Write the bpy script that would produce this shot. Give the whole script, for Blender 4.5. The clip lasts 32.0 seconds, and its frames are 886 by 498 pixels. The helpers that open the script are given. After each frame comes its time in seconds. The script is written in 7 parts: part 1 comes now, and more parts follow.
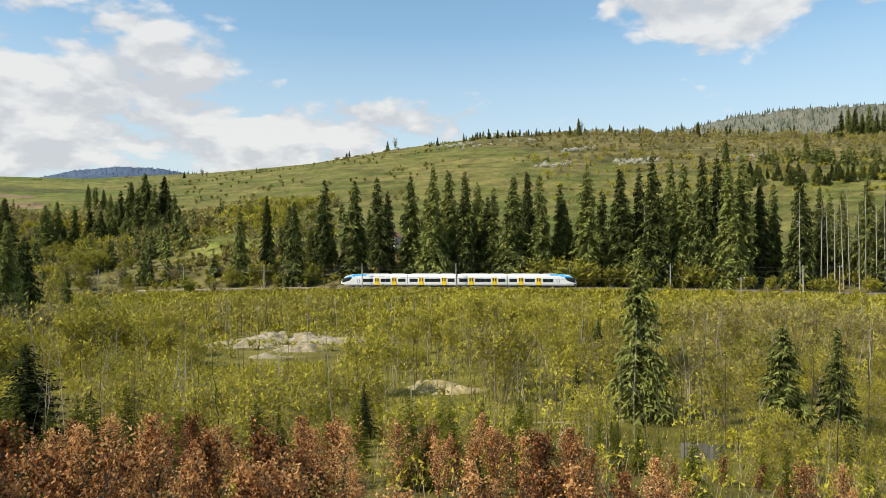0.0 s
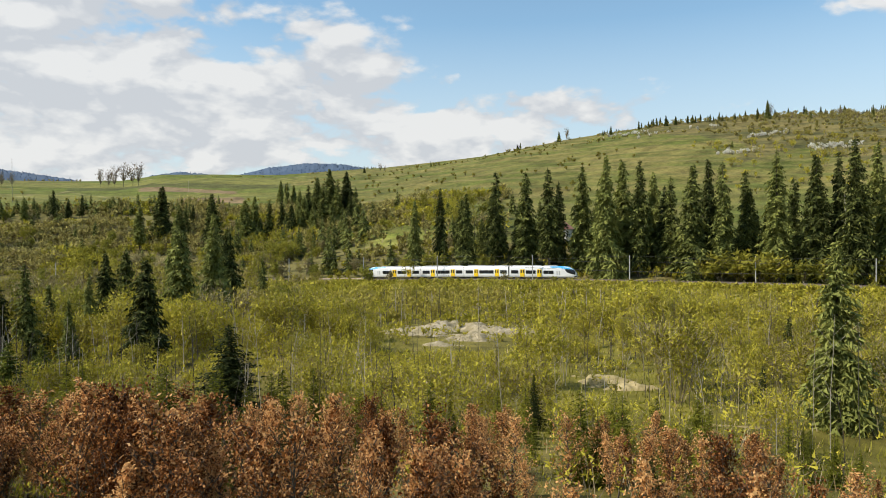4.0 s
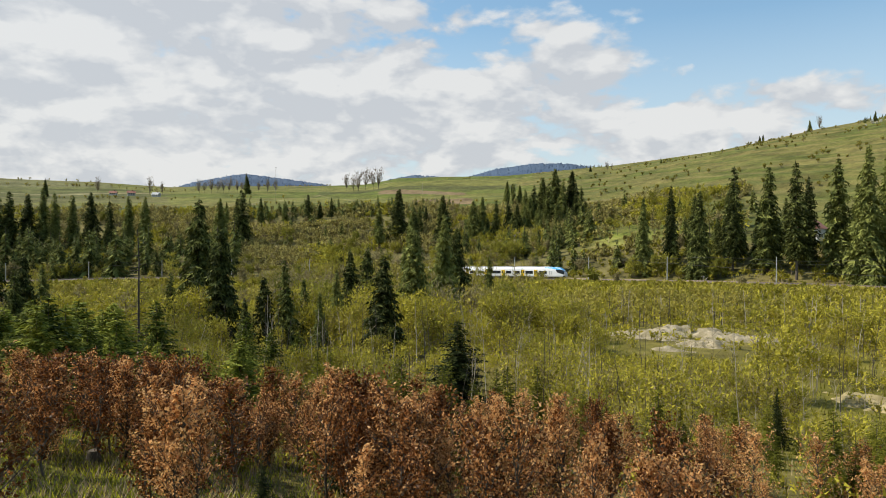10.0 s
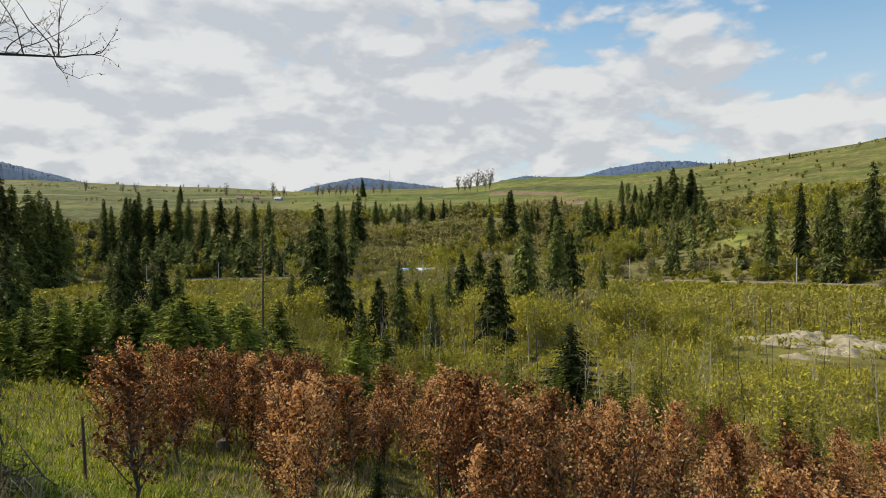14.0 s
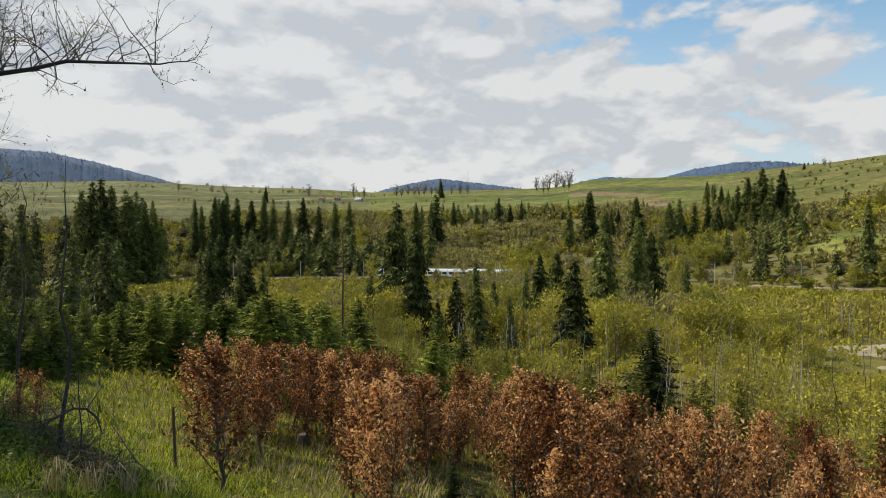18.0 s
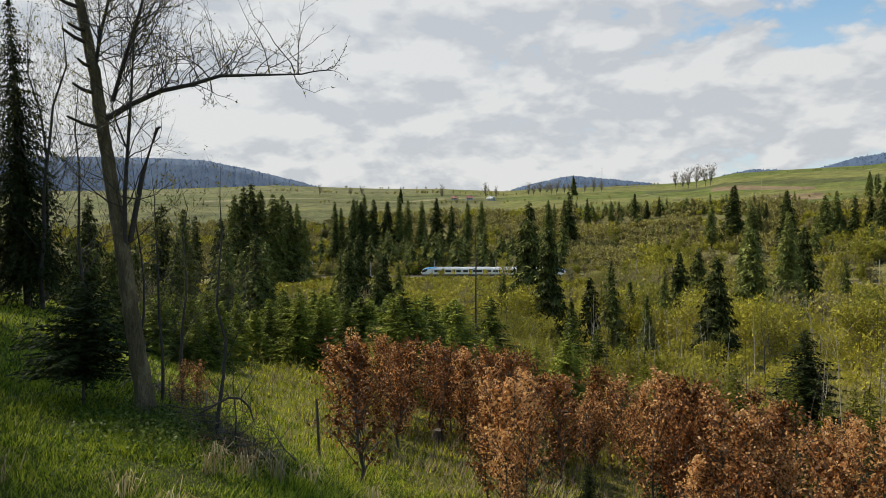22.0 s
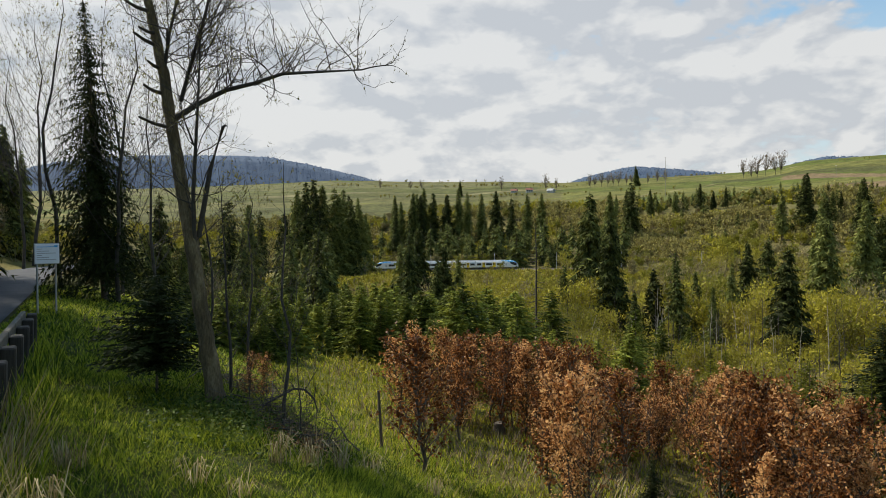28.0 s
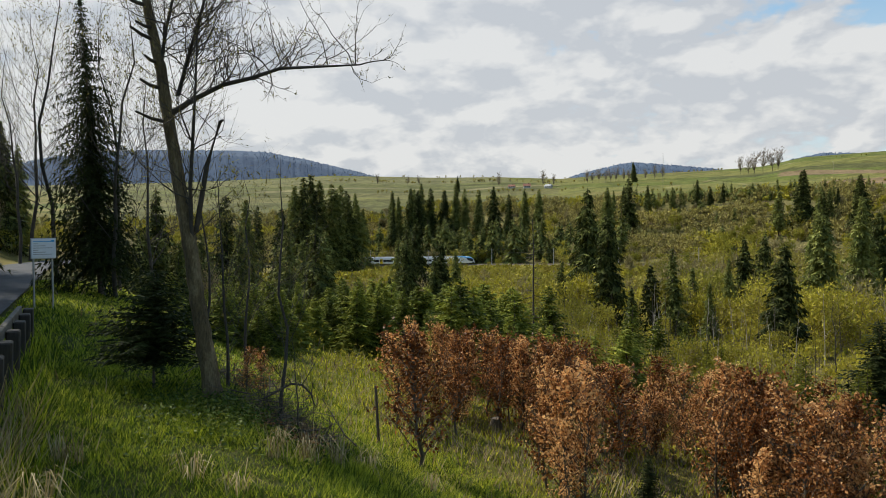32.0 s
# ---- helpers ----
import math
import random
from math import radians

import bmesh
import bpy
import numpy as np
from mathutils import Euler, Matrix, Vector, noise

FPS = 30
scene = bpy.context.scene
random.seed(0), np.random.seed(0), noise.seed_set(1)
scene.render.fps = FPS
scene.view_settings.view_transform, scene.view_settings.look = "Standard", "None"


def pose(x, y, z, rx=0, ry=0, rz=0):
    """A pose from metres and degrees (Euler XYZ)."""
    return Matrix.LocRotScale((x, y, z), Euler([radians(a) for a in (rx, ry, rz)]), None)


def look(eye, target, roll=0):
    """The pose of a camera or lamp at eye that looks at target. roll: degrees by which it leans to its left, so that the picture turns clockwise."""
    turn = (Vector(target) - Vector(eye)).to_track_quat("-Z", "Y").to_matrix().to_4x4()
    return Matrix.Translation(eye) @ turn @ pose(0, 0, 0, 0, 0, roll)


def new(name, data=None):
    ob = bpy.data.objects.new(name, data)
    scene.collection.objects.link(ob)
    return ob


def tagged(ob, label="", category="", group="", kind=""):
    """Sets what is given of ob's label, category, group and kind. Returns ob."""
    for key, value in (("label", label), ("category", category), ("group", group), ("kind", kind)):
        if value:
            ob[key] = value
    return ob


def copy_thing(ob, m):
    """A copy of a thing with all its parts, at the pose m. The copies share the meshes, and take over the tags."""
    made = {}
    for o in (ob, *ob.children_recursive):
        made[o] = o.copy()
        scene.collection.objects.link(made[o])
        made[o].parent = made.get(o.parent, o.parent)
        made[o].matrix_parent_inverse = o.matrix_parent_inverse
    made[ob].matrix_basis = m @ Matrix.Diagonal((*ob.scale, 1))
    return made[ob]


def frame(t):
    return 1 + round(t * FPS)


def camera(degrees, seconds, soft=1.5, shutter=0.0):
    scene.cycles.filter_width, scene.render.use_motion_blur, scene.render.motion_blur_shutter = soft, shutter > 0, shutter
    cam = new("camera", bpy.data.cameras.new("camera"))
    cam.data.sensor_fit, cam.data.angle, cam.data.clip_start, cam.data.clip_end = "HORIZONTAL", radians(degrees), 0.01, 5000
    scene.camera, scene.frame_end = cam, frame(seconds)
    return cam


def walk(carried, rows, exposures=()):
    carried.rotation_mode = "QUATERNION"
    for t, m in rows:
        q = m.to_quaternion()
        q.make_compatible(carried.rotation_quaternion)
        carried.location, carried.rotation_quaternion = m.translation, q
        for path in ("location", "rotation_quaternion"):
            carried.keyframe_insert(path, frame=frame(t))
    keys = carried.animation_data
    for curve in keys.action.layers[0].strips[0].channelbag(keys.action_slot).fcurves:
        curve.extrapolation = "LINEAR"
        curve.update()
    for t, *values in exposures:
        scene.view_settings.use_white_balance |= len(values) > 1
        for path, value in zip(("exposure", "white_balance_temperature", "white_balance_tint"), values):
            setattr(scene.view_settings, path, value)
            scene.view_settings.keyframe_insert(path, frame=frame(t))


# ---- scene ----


# ---------------------------------------------------------------- camera
EYE = Vector((0.0, 0.0, 1.6))


def polar(az, r):
    """x and y of a place r metres from the viewpoint, az degrees to the left of north."""
    a = radians(az)
    return -r * math.sin(a), r * math.cos(a)


def aim(yaw, pitch, roll):
    x, y = polar(yaw, 100.0)
    return look(EYE, EYE + Vector((x, y, 100.0 * math.tan(radians(pitch)))), roll)


cam = camera(63.6, 32.0, soft=0.5)
walk(cam, [
    (0.0, aim(-38.37, 0.17, -0.44)),
    (0.5, aim(-36.28, 0.08, -0.39)),
    (1.0, aim(-34.29, -0.00, -0.29)),
    (1.5, aim(-32.19, -0.10, -0.27)),
    (2.0, aim(-30.35, -0.13, -0.27)),
    (2.5, aim(-28.94, -0.19, -0.26)),
    (3.0, aim(-27.70, -0.27, -0.18)),
    (3.5, aim(-26.32, -0.34, -0.18)),
    (5.5, aim(-19.45, -0.75, -0.03)),
    (6.0, aim(-17.62, -0.83, 0.01)),
    (6.5, aim(-15.84, -0.85, 0.09)),
    (7.0, aim(-14.06, -0.80, 0.16)),
    (7.5, aim(-12.73, -0.69, 0.20)),
    (8.0, aim(-11.85, -0.65, 0.23)),
    (8.5, aim(-10.89, -0.57, 0.22)),
    (9.0, aim(-9.68, -0.53, 0.21)),
    (9.5, aim(-8.30, -0.46, 0.20)),
    (10.0, aim(-6.87, -0.45, 0.14)),
    (10.5, aim(-5.46, -0.45, 0.09)),
    (11.0, aim(-4.17, -0.44, 0.11)),
    (11.5, aim(-3.06, -0.47, -0.00)),
    (12.0, aim(-2.03, -0.50, -0.07)),
    (12.5, aim(-1.00, -0.49, -0.02)),
    (13.0, aim(0.00, -0.45, -0.08)),
    (13.5, aim(1.03, -0.39, -0.04)),
    (14.0, aim(2.05, -0.36, -0.02)),
    (14.5, aim(3.07, -0.36, 0.03)),
    (15.0, aim(4.07, -0.37, 0.05)),
    (15.5, aim(4.96, -0.37, 0.14)),
    (17.5, aim(7.45, -0.35, 0.56)),
    (18.0, aim(8.25, -0.30, 0.53)),
    (18.5, aim(9.29, -0.31, 0.55)),
    (19.0, aim(10.59, -0.35, 0.48)),
    (19.5, aim(11.84, -0.38, 0.14)),
    (20.0, aim(13.21, -0.42, 0.07)),
    (20.5, aim(14.61, -0.43, 0.06)),
    (21.0, aim(16.02, -0.45, 0.02)),
    (21.5, aim(17.41, -0.46, 0.13)),
    (22.0, aim(18.83, -0.46, 0.05)),
    (22.5, aim(20.18, -0.46, 0.02)),
    (23.0, aim(21.27, -0.48, -0.00)),
    (23.5, aim(22.18, -0.48, -0.01)),
    (24.0, aim(22.81, -0.50, 0.00)),
    (24.5, aim(23.25, -0.52, -0.06)),
    (25.0, aim(23.44, -0.57, -0.16)),
    (25.5, aim(23.49, -0.63, -0.23)),
    (27.5, aim(23.61, -0.93, -0.42)),
    (28.0, aim(23.62, -1.00, -0.41)),
    (28.5, aim(23.62, -1.06, -0.41)),
    (29.0, aim(23.61, -1.14, -0.41)),
    (29.5, aim(23.58, -1.20, -0.39)),
    (30.0, aim(23.56, -1.22, -0.38)),
    (30.5, aim(23.53, -1.26, -0.38)),
    (31.0, aim(23.50, -1.30, -0.35)),
    (31.5, aim(23.45, -1.32, -0.33)),
    (32.0, aim(23.41, -1.36, -0.29)),
], exposures=((0.0, 0.2), (8.0, 0.17), (13.0, 0.07), (20.0, 0.05), (32.0, 0.08)))

# ---------------------------------------------------------------- world and sun
SUN_AZ, SUN_EL = 78.0, 46.0


def nodes_of(tree):
    """Brief forms for a node tree: n(type, **inputs) and link."""
    def n(kind, **inputs):
        node = tree.nodes.new(kind)
        for key, value in inputs.items():
            if key in ("operation", "blend_type", "data_type", "noise_dimensions", "vector_type", "sky_type", "interpolation_type", "mode", "feature", "attribute_name"):
                continue
            sock = node.inputs[int(key[1:])] if key[0] == "i" and key[1:].isdigit() else node.inputs[key.replace("_", " ")]
            if hasattr(value, "is_linked"):
                tree.links.new(value, sock)
            else:
                sock.default_value = value
        return node
    return n


def build_world():
    world = bpy.data.worlds.new("sky")
    scene.world = world
    world.use_nodes = True
    tree = world.node_tree
    tree.nodes.clear()
    n, link = nodes_of(tree), tree.links.new

    def calc(op, a, b=None, c=None):
        m = tree.nodes.new("ShaderNodeMath")
        m.operation = op
        for k, v in enumerate((a, b, c)):
            if v is None:
                continue
            if hasattr(v, "is_linked"):
                link(v, m.inputs[k])
            else:
                m.inputs[k].default_value = v
        return m.outputs[0]

    sky = tree.nodes.new("ShaderNodeTexSky")
    sky.sky_type, sky.sun_disc = "NISHITA", False
    sky.sun_elevation, sky.sun_rotation = radians(SUN_EL), radians(-SUN_AZ)
    sky.altitude, sky.air_density, sky.dust_density, sky.ozone_density = 600, 1.0, 1.2, 1.0
    way = tree.nodes.new("ShaderNodeTexCoord").outputs["Generated"]
    split = n("ShaderNodeSeparateXYZ", Vector=way)
    x, y, z = split.outputs
    az = calc("MULTIPLY", calc("ARCTAN2", calc("MULTIPLY", x, -1.0), y), 180 / math.pi)
    el = calc("MULTIPLY", calc("ARCSINE", z), 180 / math.pi)
    # heaped clouds: billows in a layer that draws together towards the horizon
    def layer(lift):
        near = calc("DIVIDE", 1.0, calc("ADD", z, 0.42 + lift))
        way_ = n("ShaderNodeCombineXYZ", X=calc("MULTIPLY", x, near), Y=calc("MULTIPLY", y, near), Z=calc("MULTIPLY", calc("ADD", z, lift), 1.3)).outputs[0]
        mass = n("ShaderNodeTexNoise", Vector=way_, Scale=3.0, Detail=9.0, Roughness=0.55, Distortion=0.1)
        puff = tree.nodes.new("ShaderNodeTexVoronoi")
        puff.feature = "SMOOTH_F1"
        puff.inputs["Scale"].default_value, puff.inputs["Smoothness"].default_value = 7.5, 0.5
        puff.inputs["Detail"].default_value, puff.inputs["Roughness"].default_value = 3.0, 0.5
        stir = n("ShaderNodeTexNoise", Vector=way_, Scale=6.0, Detail=3.0)
        warped = n("ShaderNodeVectorMath", i0=stir.outputs["Color"], i1=(0.16, 0.16, 0.16), i2=way_)
        warped.operation = "MULTIPLY_ADD"
        link(warped.outputs[0], puff.inputs["Vector"])
        return calc("ADD", mass.outputs["Fac"], calc("MULTIPLY", calc("SUBTRACT", 0.45, puff.outputs["Distance"]), 0.24)), way_

    big, flat = layer(0.0)
    over, _ = layer(0.03)
    fine = n("ShaderNodeTexNoise", Vector=flat, Scale=13.0, Detail=6.0, Roughness=0.58)

    def bump(a0, e0, wa, we, gain):
        da = calc("DIVIDE", calc("SUBTRACT", az, a0), wa)
        de = calc("DIVIDE", calc("SUBTRACT", el, e0), we)
        q = calc("ADD", calc("MULTIPLY", da, da), calc("MULTIPLY", de, de))
        return calc("MULTIPLY", calc("POWER", 2.718, calc("MULTIPLY", q, -1.0)), gain)

    cover = calc("MULTIPLY", calc("SUBTRACT", big, 0.445), 2.1)
    for b in ((20, 9, 26, 9, 0.30), (4, 13, 14, 5.5, 0.24), (-15, 11.5, 10, 4.5, 0.30), (45, 15, 20, 16, 0.30),
              (-60, 18.6, 9, 3.6, 0.85), (-71, 18.5, 4, 2.5, 0.6), (-31, 10.8, 8, 1.6, 0.34), (-70, 11, 6, 2, 0.25), (-20, 7.5, 16, 2.5, 0.26), (8, 20, 16, 4, 0.25),
              (-36, 21, 14, 6, -0.5), (-47, 14, 11, 4, -0.42), (-9, 22, 17, 3.2, -0.45), (-30, 16, 8, 3, -0.35), (38, 10, 9, 5, 0.35), (52, 15, 18, 12, 0.4), (30, 18, 14, 5, 0.4), (20, 13, 22, 9, 0.22), (1, 20, 6, 2.5, -0.3), (-36, 9.5, 12, 3.0, 0.22), (-66, 12, 8, 5, -0.25), (12, 7, 16, 3, 0.25)):
        cover = calc("ADD", cover, bump(*b))
    rise = n("ShaderNodeMapRange", Value=el)
    rise.inputs["From Min"].default_value, rise.inputs["From Max"].default_value = 26.0, 48.0
    rise.inputs["To Max"].default_value = -0.9
    cover = calc("ADD", cover, rise.outputs[0])
    amount = n("ShaderNodeMapRange", Value=calc("ADD", cover, calc("MULTIPLY", calc("SUBTRACT", fine.outputs["Fac"], 0.5), 0.42)))
    amount.inputs["From Min"].default_value, amount.inputs["From Max"].default_value = 0.0, 0.26
    amount.interpolation_type = "SMOOTHSTEP"
    # crowns catch the light, bellies stay grey
    belly = n("ShaderNodeMapRange", Value=calc("ADD", calc("SUBTRACT", over, big), calc("ADD", calc("MULTIPLY", calc("SUBTRACT", fine.outputs["Fac"], 0.5), 0.09), calc("ADD", bump(50, 12, 13, 12, -0.09), bump(-4, 15, 12, 6, 0.035)))))
    belly.inputs["From Min"].default_value, belly.inputs["From Max"].default_value = -0.07, 0.075
    tone = tree.nodes.new("ShaderNodeMix")
    tone.data_type = "RGBA"
    link(belly.outputs[0], tone.inputs[0])
    tone.inputs[6].default_value, tone.inputs[7].default_value = (8.3, 8.3, 8.2, 1), (6.1, 6.35, 6.7, 1)
    mix = tree.nodes.new("ShaderNodeMix")
    mix.data_type = "RGBA"
    link(calc("MULTIPLY", amount.outputs[0], 0.93), mix.inputs[0])
    clear = n("ShaderNodeVectorMath", i0=sky.outputs[0], i1=(1.7, 1.92, 1.78))
    clear.operation = "MULTIPLY"
    dim = n("ShaderNodeMapRange", Value=el)
    dim.inputs["From Min"].default_value, dim.inputs["From Max"].default_value = 3.0, 17.0
    dim.inputs["To Min"].default_value, dim.inputs["To Max"].default_value = 0.9, 0.0
    hazed = tree.nodes.new("ShaderNodeMix")
    hazed.data_type = "RGBA"
    link(dim.outputs[0], hazed.inputs[0])
    link(clear.outputs[0], hazed.inputs[6])
    hazed.inputs[7].default_value = (6.5, 7.1, 7.5, 1)
    link(hazed.outputs[2], mix.inputs[6])
    link(tone.outputs[2], mix.inputs[7])
    back = n("ShaderNodeBackground", Color=mix.outputs[2], Strength=0.088)
    out = tree.nodes.new("ShaderNodeOutputWorld")
    link(back.outputs[0], out.inputs[0])


build_world()
sun = new("sun", bpy.data.lights.new("sun", "SUN"))
sun.data.energy, sun.data.angle, sun.data.color = 5.0, radians(0.6), (1.0, 0.92, 0.78)
sx, sy = polar(SUN_AZ, 100 * math.cos(radians(SUN_EL)))
sun.matrix_world = look((sx, sy, 100 * math.sin(radians(SUN_EL))), (0, 0, 0))

# ---------------------------------------------------------------- materials


def material(name, colours, scale=1.0, rough=0.8, metal=0.0, bump=0.0, bump_scale=None, through_leaf=0.0, vary="", spread=0.5, coat=0.0, detail=6.0, stretch=(1, 1, 1)):
    """A surface whose colour runs through the given ones by two scales of noise; vary: 'object' or 'island' adds a shift from piece to piece."""
    mat = bpy.data.materials.new(name)
    mat.use_nodes = True
    tree = mat.node_tree
    tree.nodes.clear()
    n, link = nodes_of(tree), tree.links.new
    where = tree.nodes.new("ShaderNodeTexCoord").outputs["Object"]
    place = n("ShaderNodeMapping", Vector=where, Scale=stretch)
    a = n("ShaderNodeTexNoise", Vector=place.outputs[0], Scale=scale, Detail=detail, Roughness=0.6)
    b = n("ShaderNodeTexNoise", Vector=place.outputs[0], Scale=scale * 9.0, Detail=3.0, Roughness=0.6)
    both = n("ShaderNodeMath", i0=a.outputs["Fac"], i1=0.65)
    both.operation = "MULTIPLY"
    add = n("ShaderNodeMath", i0=b.outputs["Fac"], i1=0.35, i2=both.outputs[0])
    add.operation = "MULTIPLY_ADD"
    value = add.outputs[0]
    if vary:
        if vary == "object":
            rnd = tree.nodes.new("ShaderNodeObjectInfo").outputs["Random"]
        elif vary == "both":
            blend = n("ShaderNodeMath", i0=tree.nodes.new("ShaderNodeObjectInfo").outputs["Random"], i1=tree.nodes.new("ShaderNodeNewGeometry").outputs["Random Per Island"])
            blend.operation = "ADD"
            halved = n("ShaderNodeMath", i0=blend.outputs[0], i1=0.5)
            halved.operation = "MULTIPLY"
            rnd = halved.outputs[0]
        else:
            rnd = tree.nodes.new("ShaderNodeNewGeometry").outputs["Random Per Island"]
        shift = n("ShaderNodeMath", i0=rnd, i1=spread, i2=value)
        shift.operation = "MULTIPLY_ADD"
        lower = n("ShaderNodeMath", i0=shift.outputs[0], i1=spread * 0.5)
        lower.operation = "SUBTRACT"
        value = lower.outputs[0]
    ramp = n("ShaderNodeValToRGB", Fac=value)
    els = ramp.color_ramp.elements
    while len(els) < len(colours):
        els.new(0.5)
    for k, c in enumerate(colours):
        els[k].position = 0.3 + 0.4 * k / max(1, len(colours) - 1)
        els[k].color = (*c, 1)
    shade = n("ShaderNodeBsdfPrincipled", Base_Color=ramp.outputs[0], Roughness=rough, Metallic=metal)
    shade.inputs["Coat Weight"].default_value = coat
    if through_leaf:
        shade.inputs["Specular IOR Level"].default_value = 0.12
    if bump:
        relief = n("ShaderNodeTexNoise", Vector=place.outputs[0], Scale=bump_scale or scale * 6, Detail=5.0)
        bm_node = n("ShaderNodeBump", Height=relief.outputs["Fac"], Strength=min(1.0, bump), Distance=0.05 * bump)
        link(bm_node.outputs[0], shade.inputs["Normal"])
    surface = shade.outputs[0]
    if through_leaf:
        glow = n("ShaderNodeBsdfTranslucent", Color=ramp.outputs[0])
        mixed = tree.nodes.new("ShaderNodeMixShader")
        mixed.inputs[0].default_value = through_leaf
        link(surface, mixed.inputs[1])
        link(glow.outputs[0], mixed.inputs[2])
        surface = mixed.outputs[0]
    out = tree.nodes.new("ShaderNodeOutputMaterial")
    link(surface, out.inputs[0])
    return mat


M_SPRUCE = material("spruce_needles", [(0.036, 0.044, 0.012), (0.115, 0.13, 0.033), (0.23, 0.245, 0.062)], 0.6, 0.75, vary="both", spread=0.9, through_leaf=0.12)
M_SPRUCE_NEAR = material("young_conifer_needles", [(0.07, 0.078, 0.010), (0.145, 0.155, 0.018), (0.26, 0.255, 0.032)], 0.5, 0.7, vary="both", spread=0.7, through_leaf=0.3)
M_FIR = material("dark_fir_needles", [(0.016, 0.022, 0.007), (0.032, 0.042, 0.011), (0.06, 0.074, 0.018)], 0.8, 0.7, vary="island", spread=0.3, through_leaf=0.15)
M_BARK = material("grey_brown_bark", [(0.045, 0.035, 0.026), (0.10, 0.08, 0.06), (0.17, 0.145, 0.11)], 3.0, 0.9, bump=0.6, bump_scale=18, stretch=(1, 1, 0.25))
M_TWIG = material("grey_twigs", [(0.13, 0.102, 0.058), (0.245, 0.195, 0.115), (0.39, 0.32, 0.20)], 0.15, 0.9, vary="island", spread=0.4)
M_WILLOW = material("fresh_willow_leaves", [(0.18, 0.16, 0.019), (0.34, 0.305, 0.033), (0.48, 0.42, 0.05)], 0.4, 0.7, vary="both", spread=0.55, through_leaf=0.25)
M_BEECH = material("dry_beech_leaves", [(0.11, 0.040, 0.012), (0.44, 0.186, 0.058), (0.80, 0.48, 0.20)], 0.9, 0.4, vary="both", spread=0.95, through_leaf=0.5)
M_GRASS = material("fresh_grass_blades", [(0.04, 0.078, 0.005), (0.165, 0.23, 0.011), (0.42, 0.45, 0.036)], 0.7, 0.5, vary="island", spread=0.8, through_leaf=0.4)
M_STRAW = material("dry_straw", [(0.22, 0.16, 0.07), (0.36, 0.28, 0.14), (0.5, 0.42, 0.24)], 0.5, 0.8, vary="island", spread=0.4, through_leaf=0.25)
# distance haze on far forest, put into the base colour as blue
M_BLUEHILL = material("haze_tinted_forest_hill", [(0.042, 0.068, 0.115), (0.058, 0.092, 0.15), (0.08, 0.12, 0.18)], 0.02, 1.0)
M_BUD = material("swelling_buds", [(0.10, 0.09, 0.03), (0.2, 0.18, 0.05), (0.3, 0.28, 0.08)], 0.6, 0.8, vary="island", spread=0.4, through_leaf=0.3)
M_ASPHALT = material("worn_asphalt", [(0.05, 0.053, 0.058), (0.07, 0.074, 0.081), (0.095, 0.1, 0.108)], 0.8, 0.75, bump=0.2, bump_scale=60)
M_ASPHALT.node_tree.nodes["Principled BSDF"].inputs["Specular IOR Level"].default_value = 0.1
M_BALLAST = material("track_ballast", [(0.09, 0.07, 0.045), (0.145, 0.118, 0.08), (0.21, 0.175, 0.13)], 1.2, 0.95, bump=0.8, bump_scale=8)
M_STEEL = material("rail_steel", [(0.10, 0.075, 0.06), (0.16, 0.12, 0.10)], 2.0, 0.5, 0.6)
M_CONCRETE = material("weathered_concrete", [(0.28, 0.27, 0.25), (0.40, 0.39, 0.36), (0.5, 0.48, 0.44)], 1.5, 0.9, bump=0.3)
M_WOOD = material("weathered_wood", [(0.05, 0.04, 0.03), (0.10, 0.08, 0.06), (0.18, 0.15, 0.115)], 2.0, 0.9, bump=0.4, stretch=(1, 1, 0.2))
M_WHITE = material("white_train_paint", [(0.72, 0.72, 0.72), (0.80, 0.80, 0.80)], 0.6, 0.35, coat=0.3)
M_BLUE = material("light_blue_train_paint", [(0.03, 0.30, 0.62), (0.05, 0.38, 0.72)], 0.6, 0.35, coat=0.3)
M_YELLOW = material("yellow_door_paint", [(0.80, 0.52, 0.01), (0.88, 0.60, 0.02)], 1.0, 0.4, coat=0.2)
M_GLASS = material("dark_tinted_glass", [(0.008, 0.009, 0.011), (0.014, 0.015, 0.018)], 0.5, 0.3)
M_DARK = material("dark_grey_underframe", [(0.03, 0.03, 0.032), (0.06, 0.058, 0.055)], 2.0, 0.8)
M_GREYROOF = material("grey_roof_paint", [(0.30, 0.31, 0.32), (0.42, 0.43, 0.44)], 1.0, 0.6)
M_SIGN = material("pale_sign_board", [(0.62, 0.66, 0.72), (0.72, 0.75, 0.8)], 3.0, 0.5)
M_GALV = material("galvanised_steel", [(0.30, 0.31, 0.32), (0.42, 0.43, 0.44)], 4.0, 0.45, 0.7)
M_RUBBLE = material("pale_gravel_spoil", [(0.13, 0.11, 0.045), (0.27, 0.225, 0.135), (0.47, 0.40, 0.285)], 0.7, 0.95, bump=0.8, bump_scale=3)
M_TILE = material("red_brown_roof_tiles", [(0.22, 0.09, 0.06), (0.34, 0.15, 0.10)], 2.0, 0.8)
M_PLASTER = material("white_plaster", [(0.40, 0.38, 0.34), (0.52, 0.5, 0.46)], 1.0, 0.9)
M_BLOSSOM = material("white_blossom", [(0.45, 0.43, 0.36), (0.62, 0.6, 0.52), (0.78, 0.76, 0.7)], 0.3, 0.8, vary="island", spread=0.3, through_leaf=0.2)


